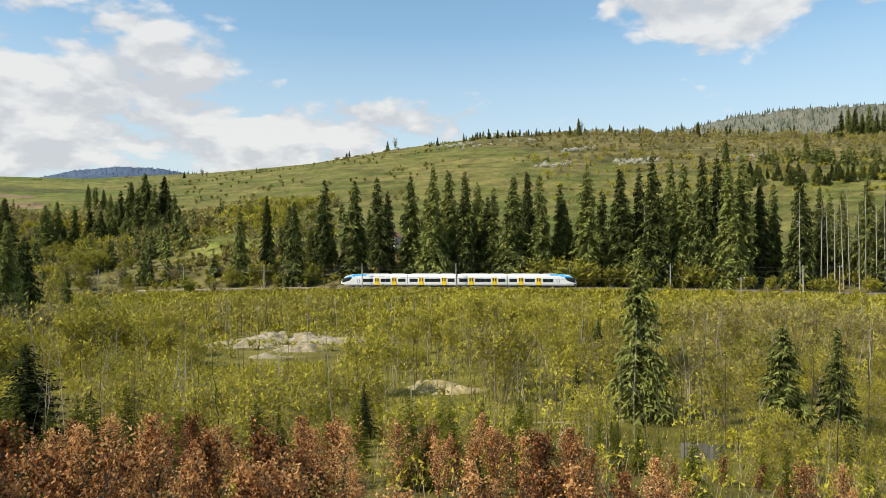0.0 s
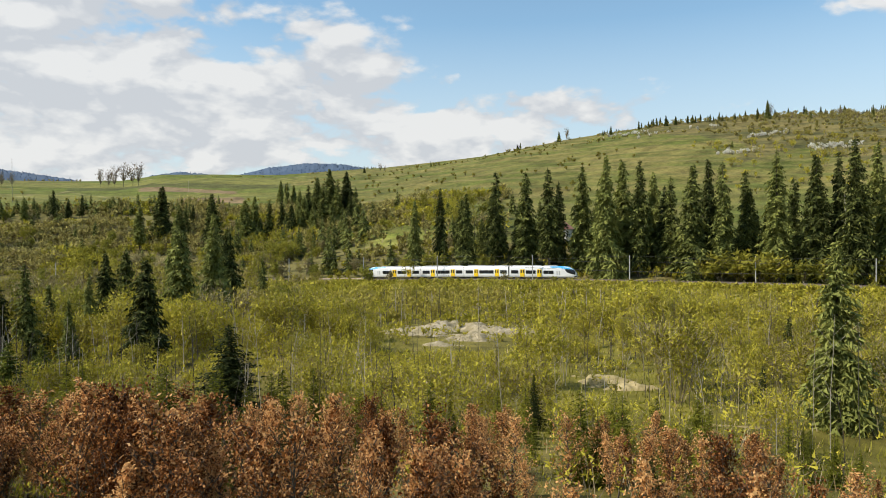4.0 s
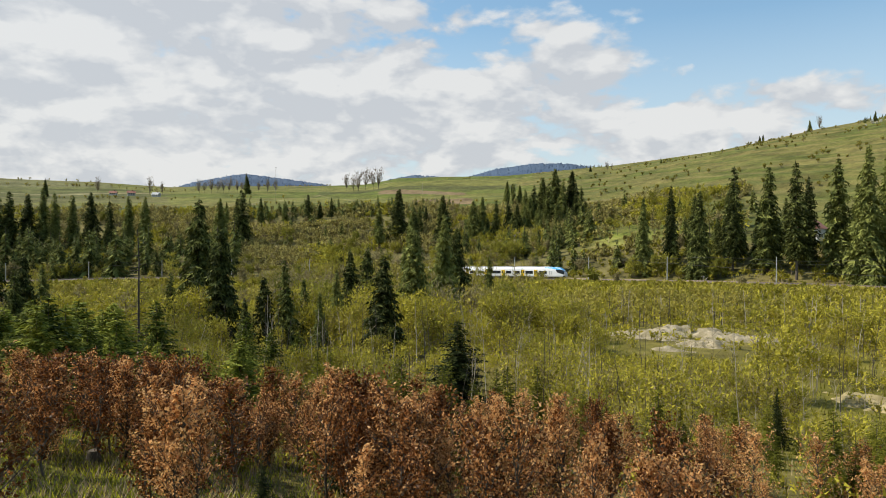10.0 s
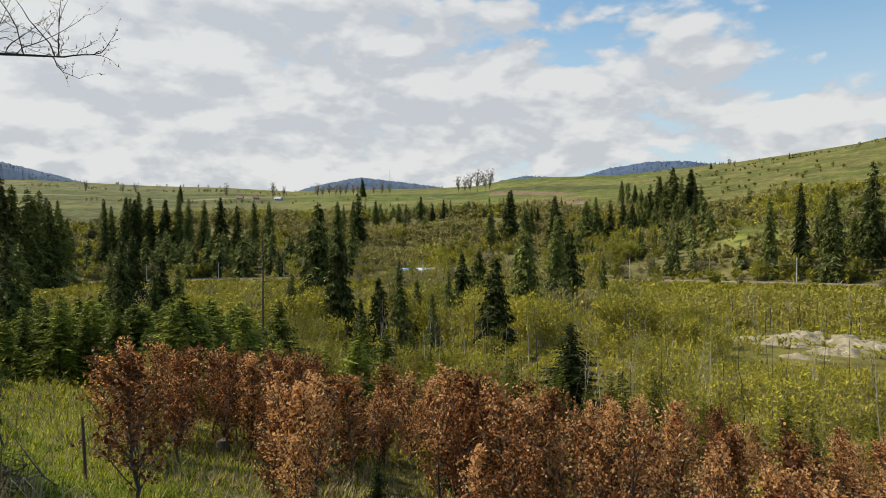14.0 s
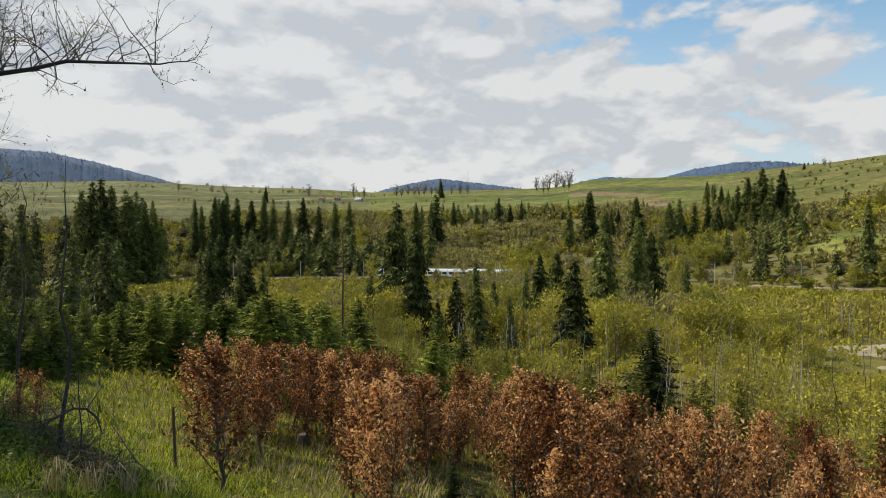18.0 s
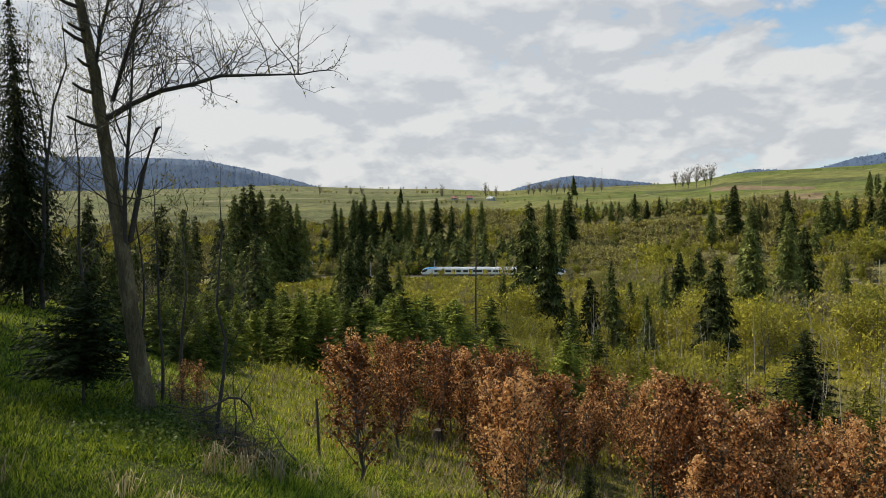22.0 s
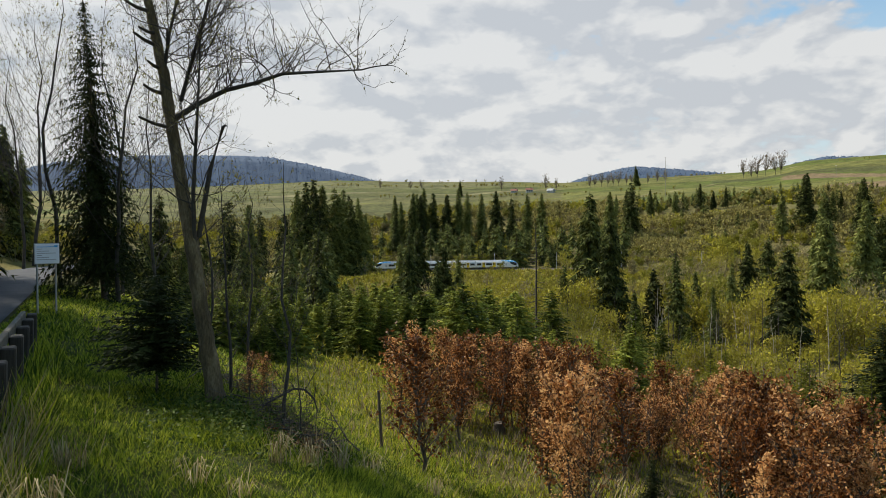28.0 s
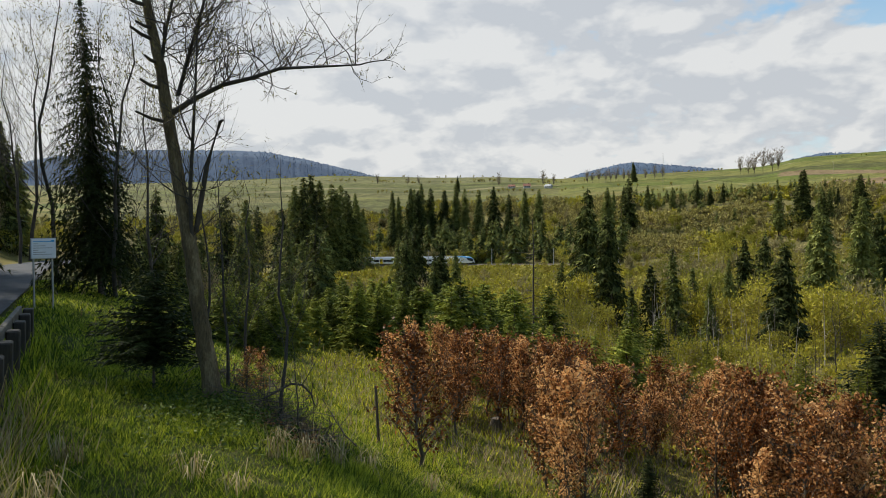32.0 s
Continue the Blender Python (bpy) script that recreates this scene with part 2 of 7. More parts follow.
def ground_material():
    """Land cover by a colour attribute, broken up by grass, straw and soil noise at several scales."""
    mat = bpy.data.materials.new("meadow_ground")
    mat.use_nodes = True
    tree = mat.node_tree
    tree.nodes.clear()
    n, link = nodes_of(tree), tree.links.new
    where = tree.nodes.new("ShaderNodeTexCoord").outputs["Object"]
    cover = tree.nodes.new("ShaderNodeAttribute")
    cover.attribute_name = "cover"
    a = n("ShaderNodeTexNoise", Vector=where, Scale=0.025, Detail=8.0, Roughness=0.65)
    b = n("ShaderNodeTexNoise", Vector=where, Scale=0.4, Detail=8.0, Roughness=0.7)
    c = n("ShaderNodeTexNoise", Vector=where, Scale=6.0, Detail=4.0, Roughness=0.7)
    bands = n("ShaderNodeMapping", Vector=where, Scale=(0.012, 0.012, 0.30))
    terrace = n("ShaderNodeTexNoise", Vector=bands.outputs[0], Scale=1.0, Detail=6.0, Roughness=0.6)
    half = n("ShaderNodeMath", i0=a.outputs["Fac"], i1=terrace.outputs["Fac"])
    half.operation = "ADD"
    mean = n("ShaderNodeMath", i0=half.outputs[0], i1=0.5)
    mean.operation = "MULTIPLY"
    dry = n("ShaderNodeMapRange", Value=mean.outputs[0])
    dry.inputs["From Min"].default_value, dry.inputs["From Max"].default_value = 0.42, 0.57
    dry.inputs["To Max"].default_value = 0.85
    straw = tree.nodes.new("ShaderNodeMix")
    straw.data_type = "RGBA"
    wilt = n("ShaderNodeMath", i0=dry.outputs[0], i1=cover.outputs["Alpha"])
    wilt.operation = "MULTIPLY"
    link(wilt.outputs[0], straw.inputs[0])
    link(cover.outputs["Color"], straw.inputs[6])
    straw.inputs[7].default_value = (0.30, 0.235, 0.085, 1)
    gain = n("ShaderNodeMath", i0=b.outputs["Fac"], i1=1.1, i2=0.2)
    gain.operation = "MULTIPLY_ADD"
    patch = n("ShaderNodeTexNoise", Vector=where, Scale=0.07, Detail=5.0, Roughness=0.65)
    mottle = n("ShaderNodeMapRange", Value=patch.outputs["Fac"])
    mottle.inputs["From Min"].default_value, mottle.inputs["From Max"].default_value = 0.36, 0.62
    mottle.inputs["To Min"].default_value, mottle.inputs["To Max"].default_value = 0.62, 1.18
    gain2 = n("ShaderNodeMath", i0=c.outputs["Fac"], i1=0.8, i2=0.6)
    gain2.operation = "MULTIPLY_ADD"
    both = n("ShaderNodeMath", i0=gain.outputs[0], i1=gain2.outputs[0])
    both.operation = "MULTIPLY"
    all_three = n("ShaderNodeMath", i0=both.outputs[0], i1=mottle.outputs[0])
    all_three.operation = "MULTIPLY"
    tint = n("ShaderNodeVectorMath", i0=straw.outputs[2])
    tint.operation = "SCALE"
    link(all_three.outputs[0], tint.inputs["Scale"])
    relief = n("ShaderNodeBump", Height=b.outputs["Fac"], Strength=0.7, Distance=0.5)
    shade = n("ShaderNodeBsdfPrincipled", Base_Color=tint.outputs[0], Roughness=0.95, Normal=relief.outputs[0])
    shade.inputs["Specular IOR Level"].default_value = 0.15
    out = tree.nodes.new("ShaderNodeOutputMaterial")
    link(shade.outputs[0], out.inputs[0])
    return mat


# ---------------------------------------------------------------- the lie of the land
TRACK = ((-80, 262, -3.1), (-65, 240, -3.02), (-55, 232, -2.95), (-40, 229, -2.86), (-30, 236, -2.76), (-20, 254, -2.75), (-10, 280, -2.70),
         (0, 309, -2.64), (10, 338, -2.58), (15, 352, -2.56), (20, 363, -2.57), (25, 372, -2.60), (32, 381, -2.60), (45, 395, -2.6), (60, 410, -2.6))
T_AZ, T_R, T_EL = (np.array(c, float) for c in zip(*TRACK))
T_Z = 1.6 + T_R * np.tan(np.radians(T_EL))
SKY_AZ = np.array([-75, -70, -58.7, -49, -42, -34.6, -28, -20, -18.3, -12, -7, -3.4, -0.5, 3, 11.7, 14, 19, 24, 32, 44, 57, 70])
SKY_EL = np.array([7.3, 7.6, 8.6, 9.2, 9.05, 8.15, 6.95, 6.05, 5.95, 5.4, 5.32, 5.2, 4.65, 4.5, 4.3, 4.15, 4.35, 4.35, 4.5, 3.8, 3.2, 3.0])
# per azimuth: distance and elevation of the foot of the hill, of the shoulder, and the ridge's distance
HILL_AZ = np.array([-75, -60, -45, -30, -25, -20, -12, 0, 12, 22, 32, 45, 57, 70])
FOOT_R = np.array([295, 290, 290, 290, 300, 312, 350, 400, 430, 450, 455, 460, 460, 460])
FOOT_EL = np.array([-1.2, -1.0, -0.8, 0.2, 0.6, -0.2, -0.9, -0.6, -0.6, -0.9, -1.2, -1.4, -1.4, -1.4])
MID_R = np.array([450, 450, 440, 430, 430, 440, 480, 500, 520, 530, 540, 560, 560, 560])
MID_EL = np.array([4.3, 4.3, 4.5, 4.2, 3.6, 3.0, 2.6, 2.5, 2.3, 1.8, 1.6, 1.2, 1.0, 1.0])
RIDGE_R = np.array([780, 780, 760, 760, 800, 850, 950, 1000, 1000, 1050, 1050, 1050, 1050, 1050])


def smooth(t):
    t = np.clip(t, 0, 1)
    return t * t * (3 - 2 * t)


def track_at(az):
    return np.interp(az, T_AZ, T_R), np.interp(az, T_AZ, T_Z)


ROAD_AZ = 50.7
ROAD_DIR = np.array(polar(ROAD_AZ, 1.0))
ROAD_SIDE = np.array((ROAD_DIR[1], -ROAD_DIR[0]))


def road_coords(x, y):
    """Along the road and to its right."""
    return x * ROAD_DIR[0] + y * ROAD_DIR[1], x * ROAD_SIDE[0] + y * ROAD_SIDE[1]


def road_bend(along):
    return np.where(along > 60, ((np.maximum(along, 60) - 60) ** 2) * 0.0035, 0.0)


def ground(x, y):
    """Height of the land, for arrays."""
    x, y = np.asarray(x, float), np.asarray(y, float)
    r = np.hypot(x, y) + 1e-6
    az = np.degrees(np.arctan2(-x, y))
    side = np.abs(az) > 75
    azc = np.clip(az, -75, 65)
    tr, tz = track_at(azc)
    floor = np.minimum(tz - 1.6, -9.6)
    foot_r, foot_z = np.interp(azc, HILL_AZ, FOOT_R), None
    foot_z = 1.6 + foot_r * np.tan(np.radians(np.interp(azc, HILL_AZ, FOOT_EL)))
    mid_r = np.interp(azc, HILL_AZ, MID_R)
    mid_z = 1.6 + mid_r * np.tan(np.radians(np.interp(azc, HILL_AZ, MID_EL)))
    rid_r = np.interp(azc, HILL_AZ, RIDGE_R)
    rid_z = 1.6 + rid_r * np.tan(np.radians(np.interp(azc, SKY_AZ, SKY_EL)))
    z = np.zeros_like(r)
    # slope from the viewpoint to the valley floor
    drop = np.where(r < 14, -0.25 - 4.3 * smooth(r / 14) ** 0.9, -4.55 - 5.0 * smooth((r - 14) / 36) ** 0.75)
    near_floor = drop + (floor + 9.55) * smooth((r - 50) / 150)
    z = near_floor
    bed = smooth((r - (tr - 9)) / 6)
    z = z * (1 - bed) + (tz - 0.55) * bed
    k = np.clip((r - (tr + 6)) / np.maximum(foot_r - tr - 6, 1), 0, 1)
    z = np.where(r > tr + 6, (tz - 0.55) + (foot_z - tz + 0.55) * (0.5 * k + 0.5 * smooth(k)), z)
    k = np.clip((r - foot_r) / (mid_r - foot_r), 0, 1)
    z = np.where(r > foot_r, foot_z + (mid_z - foot_z) * k, z)
    k = np.clip((r - mid_r) / (rid_r - mid_r), 0, 1)
    z = np.where(r > mid_r, mid_z + (rid_z - mid_z) * (k ** 0.92), z)
    k = (r - rid_r) / 900
    z = np.where(r > rid_r, rid_z - (rid_z + 60) * smooth(k), z)
    # old farmland terraces on the hill
    z += np.where(r > foot_r, 0.6 * np.sin(z * 0.85 + 0.015 * x + 0.8 * np.sin(x * 0.02)) * np.clip((r - foot_r) / 60, 0, 1) * np.clip((rid_r - r) / 60, 0, 1), 0)
    z += np.where((r > 45) & (r < tr - 10), 0.35 * np.sin(x * 0.13) * np.cos(y * 0.11), 0)
    z += np.where(r > tr + 25, 1.2 * np.sin(x * 0.031 + 1) * np.cos(y * 0.027) * np.clip((r - tr - 25) / 60, 0, 1) * np.clip((rid_r - r) / 120, 0, 1), 0)
    # the road's bench and its bank
    along, right = road_coords(x, y)
    right = right - road_bend(along)
    bench = -0.42 - 0.012 * np.clip(along, -40, 150)
    bank = bench - 0.16 * np.clip(right + 0.6, 0, 2.6) - 0.52 * np.clip(right - 2.0, 0, 4.0) - 0.2 * np.clip(right - 6.0, 0, 30)
    w = smooth((right + 13) / 5) * smooth((190 - along) / 60)
    lift = smooth((26 - right) / 12.0) * smooth((70 - along) / 35 + smooth((4 - right) / 4)) * np.where(along > -60, 1, 0) * smooth((150 - along) / 60)
    z = z * (1 - lift) + np.maximum(bank, z) * lift
    left = np.clip(-right - 9.0, 0, 60)
    z = np.where((right < -9.0) & (along < 120), bench + left * 0.33, z)
    behind = (np.abs(az) > 80) & (right > -9)
    back = smooth((np.abs(az) - 80) / 30)
    z = np.where(behind, z * (1 - back) + np.maximum(-0.3 - 0.02 * r, -9.0) * back, z)
    carriageway = (right < -1.6) & (right > -9.0) & (along > -70) & (along < 150)
    z = np.where(carriageway, bench - 0.03, z)
    return z


def gz(x, y):
    return float(ground(np.array([x]), np.array([y]))[0])


def at(az, r):
    x, y = polar(az, r)
    return x, y, gz(x, y)


# ---------------------------------------------------------------- mesh helpers


def mesh_np(name, verts, tris, mats, slots=None, smooth_shade=False):
    """A mesh from arrays of corners and triangles."""
    verts, tris = np.asarray(verts, np.float32), np.asarray(tris, np.int32)
    me = bpy.data.meshes.new(name)
    me.vertices.add(len(verts))
    me.vertices.foreach_set("co", verts.ravel())
    me.loops.add(tris.size)
    me.loops.foreach_set("vertex_index", tris.ravel())
    me.polygons.add(len(tris))
    me.polygons.foreach_set("loop_start", np.arange(0, tris.size, tris.shape[1], dtype=np.int32))
    for m in mats:
        me.materials.append(m)
    if slots is not None:
        me.polygons.foreach_set("material_index", np.asarray(slots, np.int32))
    me.update(calc_edges=True)
    if smooth_shade:
        me.polygons.foreach_set("use_smooth", np.ones(len(tris), bool))
    return me


def part(name, bm, mat, parent=None, label=""):
    """Links a bmesh as one mesh object under a thing or a part."""
    me = bpy.data.meshes.new(name)
    bm.to_mesh(me)
    bm.free()
    me.materials.append(mat)
    ob = new(name, me)
    if parent:
        ob.parent = parent
    if label:
        ob["label"] = label
    return ob


def part_mesh(name, me, parent=None, label=""):
    ob = new(name, me)
    if parent:
        ob.parent = parent
    if label:
        ob["label"] = label
    return ob


def thing(name, label, category, group="", m=None):
    ob = new(name)
    ob.empty_display_size = 0.2
    tagged(ob, label, category, group)
    if m is not None:
        ob.matrix_basis = m
    return ob


def box(bm, x0, x1, y0, y1, z0, z1, bevel=0.0):
    """A box, bevelled where asked, added to bm."""
    made = bmesh.ops.create_cube(bm, size=1.0, matrix=Matrix.Translation(((x0 + x1) / 2, (y0 + y1) / 2, (z0 + z1) / 2)) @ Matrix.Diagonal((x1 - x0, y1 - y0, z1 - z0, 1)))
    if bevel:
        edges = list({e for v in made["verts"] for e in v.link_edges})
        bmesh.ops.bevel(bm, geom=edges, offset=bevel, segments=1, affect="EDGES")
    return bm


def tube(bm, p, q, r0, r1, sides=8):
    """A tapered rod from p to q."""
    p, q = Vector(p), Vector(q)
    d = q - p
    m = Matrix.Translation((p + q) / 2) @ d.to_track_quat("Z", "Y").to_matrix().to_4x4()
    bmesh.ops.create_cone(bm, cap_ends=True, segments=sides, radius1=r0, radius2=r1, depth=d.length, matrix=m)
    return bm


class Soup:
    """Collects triangles with numpy."""

    def __init__(self):
        self.v, self.f, self.s, self.n = [], [], [], 0

    def add(self, v, f, slot=0):
        v, f = np.asarray(v, float).reshape(-1, 3), np.asarray(f, int).reshape(-1, 3)
        self.v.append(v)
        self.f.append(f + self.n)
        self.s.append(np.full(len(f), slot))
        self.n += len(v)

    def blades(self, base, tip, wide, slot=0):
        """Slim triangles from base to tip; wide: the vectors across their foot."""
        v = np.stack([base - wide / 2, base + wide / 2, tip], 1)
        self.add(v, np.arange(len(v) * 3).reshape(-1, 3), slot)

    def kites(self, base, tip, wide, slot=0, belly=0.45):
        """Four-cornered leaves."""
        mid = base + (tip - base) * belly
        v = np.stack([base, mid - wide / 2, tip, mid + wide / 2], 1)
        n = np.arange(len(v))[:, None] * 4
        self.add(v, np.concatenate([n + [0, 1, 2], n + [0, 2, 3]]), slot)

    def limb(self, pts, radii, sides=5, slot=0):
        """A bent tapered tube through pts."""
        pts, radii = np.asarray(pts, float), np.asarray(radii, float)
        d = np.gradient(pts, axis=0)
        d /= np.linalg.norm(d, axis=1)[:, None] + 1e-9
        ref = np.where(np.abs(d[:, 2:3]) > 0.9, np.array([[1.0, 0, 0]]), np.array([[0, 0, 1.0]]))
        u = np.cross(d, ref)
        u /= np.linalg.norm(u, axis=1)[:, None] + 1e-9
        w = np.cross(d, u)
        a = np.arange(sides) * 2 * np.pi / sides
        ring = pts[:, None] + radii[:, None, None] * (np.cos(a)[None, :, None] * u[:, None] + np.sin(a)[None, :, None] * w[:, None])
        k = len(pts)
        i, j = np.meshgrid(np.arange(k - 1), np.arange(sides), indexing="ij")
        p, q = i * sides + j, i * sides + (j + 1) % sides
        f = np.concatenate([np.stack([p, q, q + sides], -1).reshape(-1, 3), np.stack([p, q + sides, p + sides], -1).reshape(-1, 3)])
        self.add(ring.reshape(-1, 3), f, slot)

    def mesh(self, name, mats, smooth_shade=False):
        return mesh_np(name, np.concatenate(self.v), np.concatenate(self.f), mats, np.concatenate(self.s), smooth_shade)


def unit(v):
    return v / (np.linalg.norm(v, axis=-1, keepdims=True) + 1e-9)


# ---------------------------------------------------------------- ground sheet
MEADOW, FLOORC, BANKC, BRIGHT = np.array((0.125, 0.145, 0.03)), np.array((0.20, 0.18, 0.03)), np.array((0.165, 0.15, 0.05)), np.array((0.19, 0.24, 0.035))
PLOUGH, STRAWC = np.array((0.27, 0.19, 0.105)), np.array((0.30, 0.27, 0.13))


def build_ground():
    az = np.concatenate([np.arange(-180, -76, 4.0), np.arange(-76, 62, 0.3), np.arange(62, 180, 4.0)])
    rs = [0.0]
    step = 0.35
    while rs[-1] < 4600:
        rs.append(rs[-1] + step)
        step = min(step * 1.045, 5.0) if rs[-1] < 1100 else step * 1.25
    r = np.array(rs[1:])
    A, R = np.meshgrid(np.radians(az), r, indexing="ij")
    X, Y = -R * np.sin(A), R * np.cos(A)
    Z = ground(X, Y)
    na, nr = A.shape
    i, j = np.meshgrid(np.arange(na), np.arange(nr - 1), indexing="ij")
    a, b = i * nr + j, ((i + 1) % na) * nr + j
    f = np.stack([a, a + 1, b + 1, b], -1).reshape(-1, 4)
    hub = na * nr
    verts = np.concatenate([np.stack([X, Y, Z], -1).reshape(-1, 3), [[0, 0, gz(0.01, 0.01)]]])
    q = np.arange(0, na - 1, 2)
    fan = np.stack([np.full(len(q), hub), q * nr, (q + 1) * nr, ((q + 2) % na) * nr], 1)
    if na % 2:
        fan = np.concatenate([fan, [[hub, (na - 1) * nr, 0, hub]]])[:-1]
    f = np.concatenate([f, fan])
    me = mesh_np("ground", verts, f, [ground_material()], smooth_shade=True)
    azd = np.degrees(A)
    col = np.zeros((na, nr, 3)) + FLOORC
    tr = np.interp(azd, T_AZ, T_R)
    foot, mid, rid = (np.interp(azd, HILL_AZ, c) for c in (FOOT_R, MID_R, RIDGE_R))
    col[R > tr + 8] = BANKC
    hillside = (R > foot) & (azd < -14)
    col[hillside] = MEADOW
    rough_land = (azd < -44 + 4 * np.sin(R * 0.02)) & (R > 520 + 30 * np.sin(azd * 0.7))
    col[rough_land] = (0.098, 0.098, 0.034)
    fields = (R > mid - 20) & (azd >= -14)
    col[fields] = MEADOW * (1.05, 1.1, 0.95)
    # strip fields on the terrace: azimuths, near and far bounds at each of the two, and their cover
    dryness = np.where((R > tr + 8) & (R < mid - 20), 0.5, 0.75)
    GREEN, PALE, DARKG, GREYG = (0.135, 0.165, 0.028), (0.20, 0.205, 0.05), (0.095, 0.11, 0.03), (0.18, 0.175, 0.062)
    # the last five strips are paled and greyed to stand for distance haze
    strips = (
            (-15, 9, 470, 520, 535, 575, GREEN), (-15, 6, 535, 580, 590, 640, PALE), (-14, 4, 590, 645, 660, 720, GREEN), (-13, 3, 660, 720, 730, 800, DARKG), (-13, 2, 730, 800, 830, 900, PALE),
            (-14, 2, 830, 900, 950, 1000, GREEN), (4, 16, 560, 620, 640, 690, PALE), (3, 18, 650, 700, 740, 800, GREEN), (2, 22, 760, 820, 880, 940, PALE), (14, 50, 520, 540, 600, 640, (0.14, 0.145, 0.05)), (14, 50, 600, 640, 690, 720, GREYG),
            (15, 50, 690, 720, 770, 800, (0.13, 0.14, 0.045)), (16, 52, 770, 800, 840, 880, (0.155, 0.17, 0.05)), (18, 55, 840, 880, 1000, 1040, (0.19, 0.19, 0.075)))
    patches = (
            (-9.2, -4.4, 525, 522, 560, 575, PLOUGH), (-8.6, -1.8, 598, 650, 640, 700, PLOUGH), (-4.6, -1.5, 742, 770, 765, 790, STRAWC),
            (-7, 0, 490, 582, 496, 590, STRAWC), (3, 8, 690, 570, 697, 577, STRAWC), (0, 3, 590, 693, 596, 700, STRAWC), (-14, -2, 838, 872, 843, 879, STRAWC),
            (13, 36, 556, 562, 570, 578, DARKG), (14, 36, 612, 620, 626, 634, PALE), (15, 38, 682, 690, 694, 702, DARKG), (14, 38, 742, 750, 756, 764, STRAWC), (16, 40, 806, 814, 822, 832, DARKG), (-13, 1, 560, 600, 567, 608, DARKG), (-12, 3, 700, 740, 708, 750, DARKG), (-12, 2, 790, 820, 800, 832, PALE))
    for a0, a1, n0, n1, f0, f1, tone in strips + patches:
        u = np.clip((azd - a0) / (a1 - a0), 0, 1)
        sel = (azd > a0) & (azd < a1) & (R > n0 + (n1 - n0) * u) & (R < f0 + (f1 - f0) * u)
        col[sel] = tone
        dryness[sel] = 0.2
    edge = 1.5 * np.sin(R * 0.11) + 1.0 * np.sin(azd * 3.1)
    bright = (azd > -26.5 + edge) & (azd < -18 + edge) & (R > tr + 52 + 6 * edge) & (R < tr + 92 + 5 * edge)
    col[bright] = BRIGHT
    along, right = road_coords(X, Y)
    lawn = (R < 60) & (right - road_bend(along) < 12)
    # lawn ground is darkened to stand for shade among the blades
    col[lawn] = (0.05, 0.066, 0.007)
    # lower meadow ground is coloured brighter for the sun on it
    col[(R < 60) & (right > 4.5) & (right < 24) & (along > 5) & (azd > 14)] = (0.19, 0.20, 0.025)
    litter = (np.abs(azd - 36.0) < 4.2 + 0.8 * np.sin(R * 5)) & (R > 9.6) & (R < 13.2)
    col[litter] = (0.085, 0.062, 0.026)
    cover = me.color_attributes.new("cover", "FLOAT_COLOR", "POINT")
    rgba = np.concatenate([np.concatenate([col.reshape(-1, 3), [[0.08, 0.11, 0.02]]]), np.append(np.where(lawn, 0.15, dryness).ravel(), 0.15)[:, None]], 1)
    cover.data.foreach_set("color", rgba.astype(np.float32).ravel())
    tagged(new("ground", me), "grassy valley floor, banks and meadow hillsides", "ground", kind="structure")


build_ground()


def far_hill(name, label, crest, dist, base_el=1.0, mat=None, trees=0.0, depth=500.0, seed=1, crowd=22):
    """A distant wooded hill from its crest line (azimuth, elevation), with a ragged top of trees."""
    rng = np.random.default_rng(seed)
    ca, ce = (np.array(c, float) for c in zip(*crest))
    az = np.arange(ca[0], ca[-1], 0.12)
    el = np.interp(az, ca, ce)
    rows_ = []
    for q, lift in ((0.0, 0.0), (0.5, 0.55), (0.85, 0.9), (1.0, 1.0), (1.25, 0.4)):
        e = base_el + (el - base_el) * lift
        d = dist + depth * q
        z = 1.6 + d * np.tan(np.radians(e)) + (rng.normal(0, 1.5, len(az)) if 0 < q <= 1 else 0)
        rows_.append(np.stack([-d * np.sin(np.radians(az)), d * np.cos(np.radians(az)), z], 1))
    V = np.concatenate(rows_)
    k = len(az)
    i, j = np.meshgrid(np.arange(4), np.arange(k - 1), indexing="ij")
    a = (i * k + j).ravel()
    soup = Soup()
    soup.add(V, np.concatenate([np.stack([a, a + 1, a + 1 + k], 1), np.stack([a, a + 1 + k, a + k], 1)]))
    if trees:
        m = int(len(az) * crowd)
        q = rng.uniform(0.3, 1.0, m)
        ai = rng.uniform(az[0], az[-1], m)
        e = base_el + (np.interp(ai, ca, ce) - base_el) * np.interp(q, (0, 0.5, 0.85, 1), (0, 0.55, 0.9, 1))
        d = dist + depth * q
        base = np.stack([-d * np.sin(np.radians(ai)), d * np.cos(np.radians(ai)), 1.6 + d * np.tan(np.radians(e))], 1)
        h = trees * rng.uniform(0.3, 1.2, m) ** 1.5
        tip = base + np.stack([0 * h, 0 * h, h], 1)
        w = np.stack([np.cos(np.radians(ai)), np.sin(np.radians(ai)), 0 * ai], 1) * (h * 0.36)[:, None]
        soup.blades(base, tip, w)
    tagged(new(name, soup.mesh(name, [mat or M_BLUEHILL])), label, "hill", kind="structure")


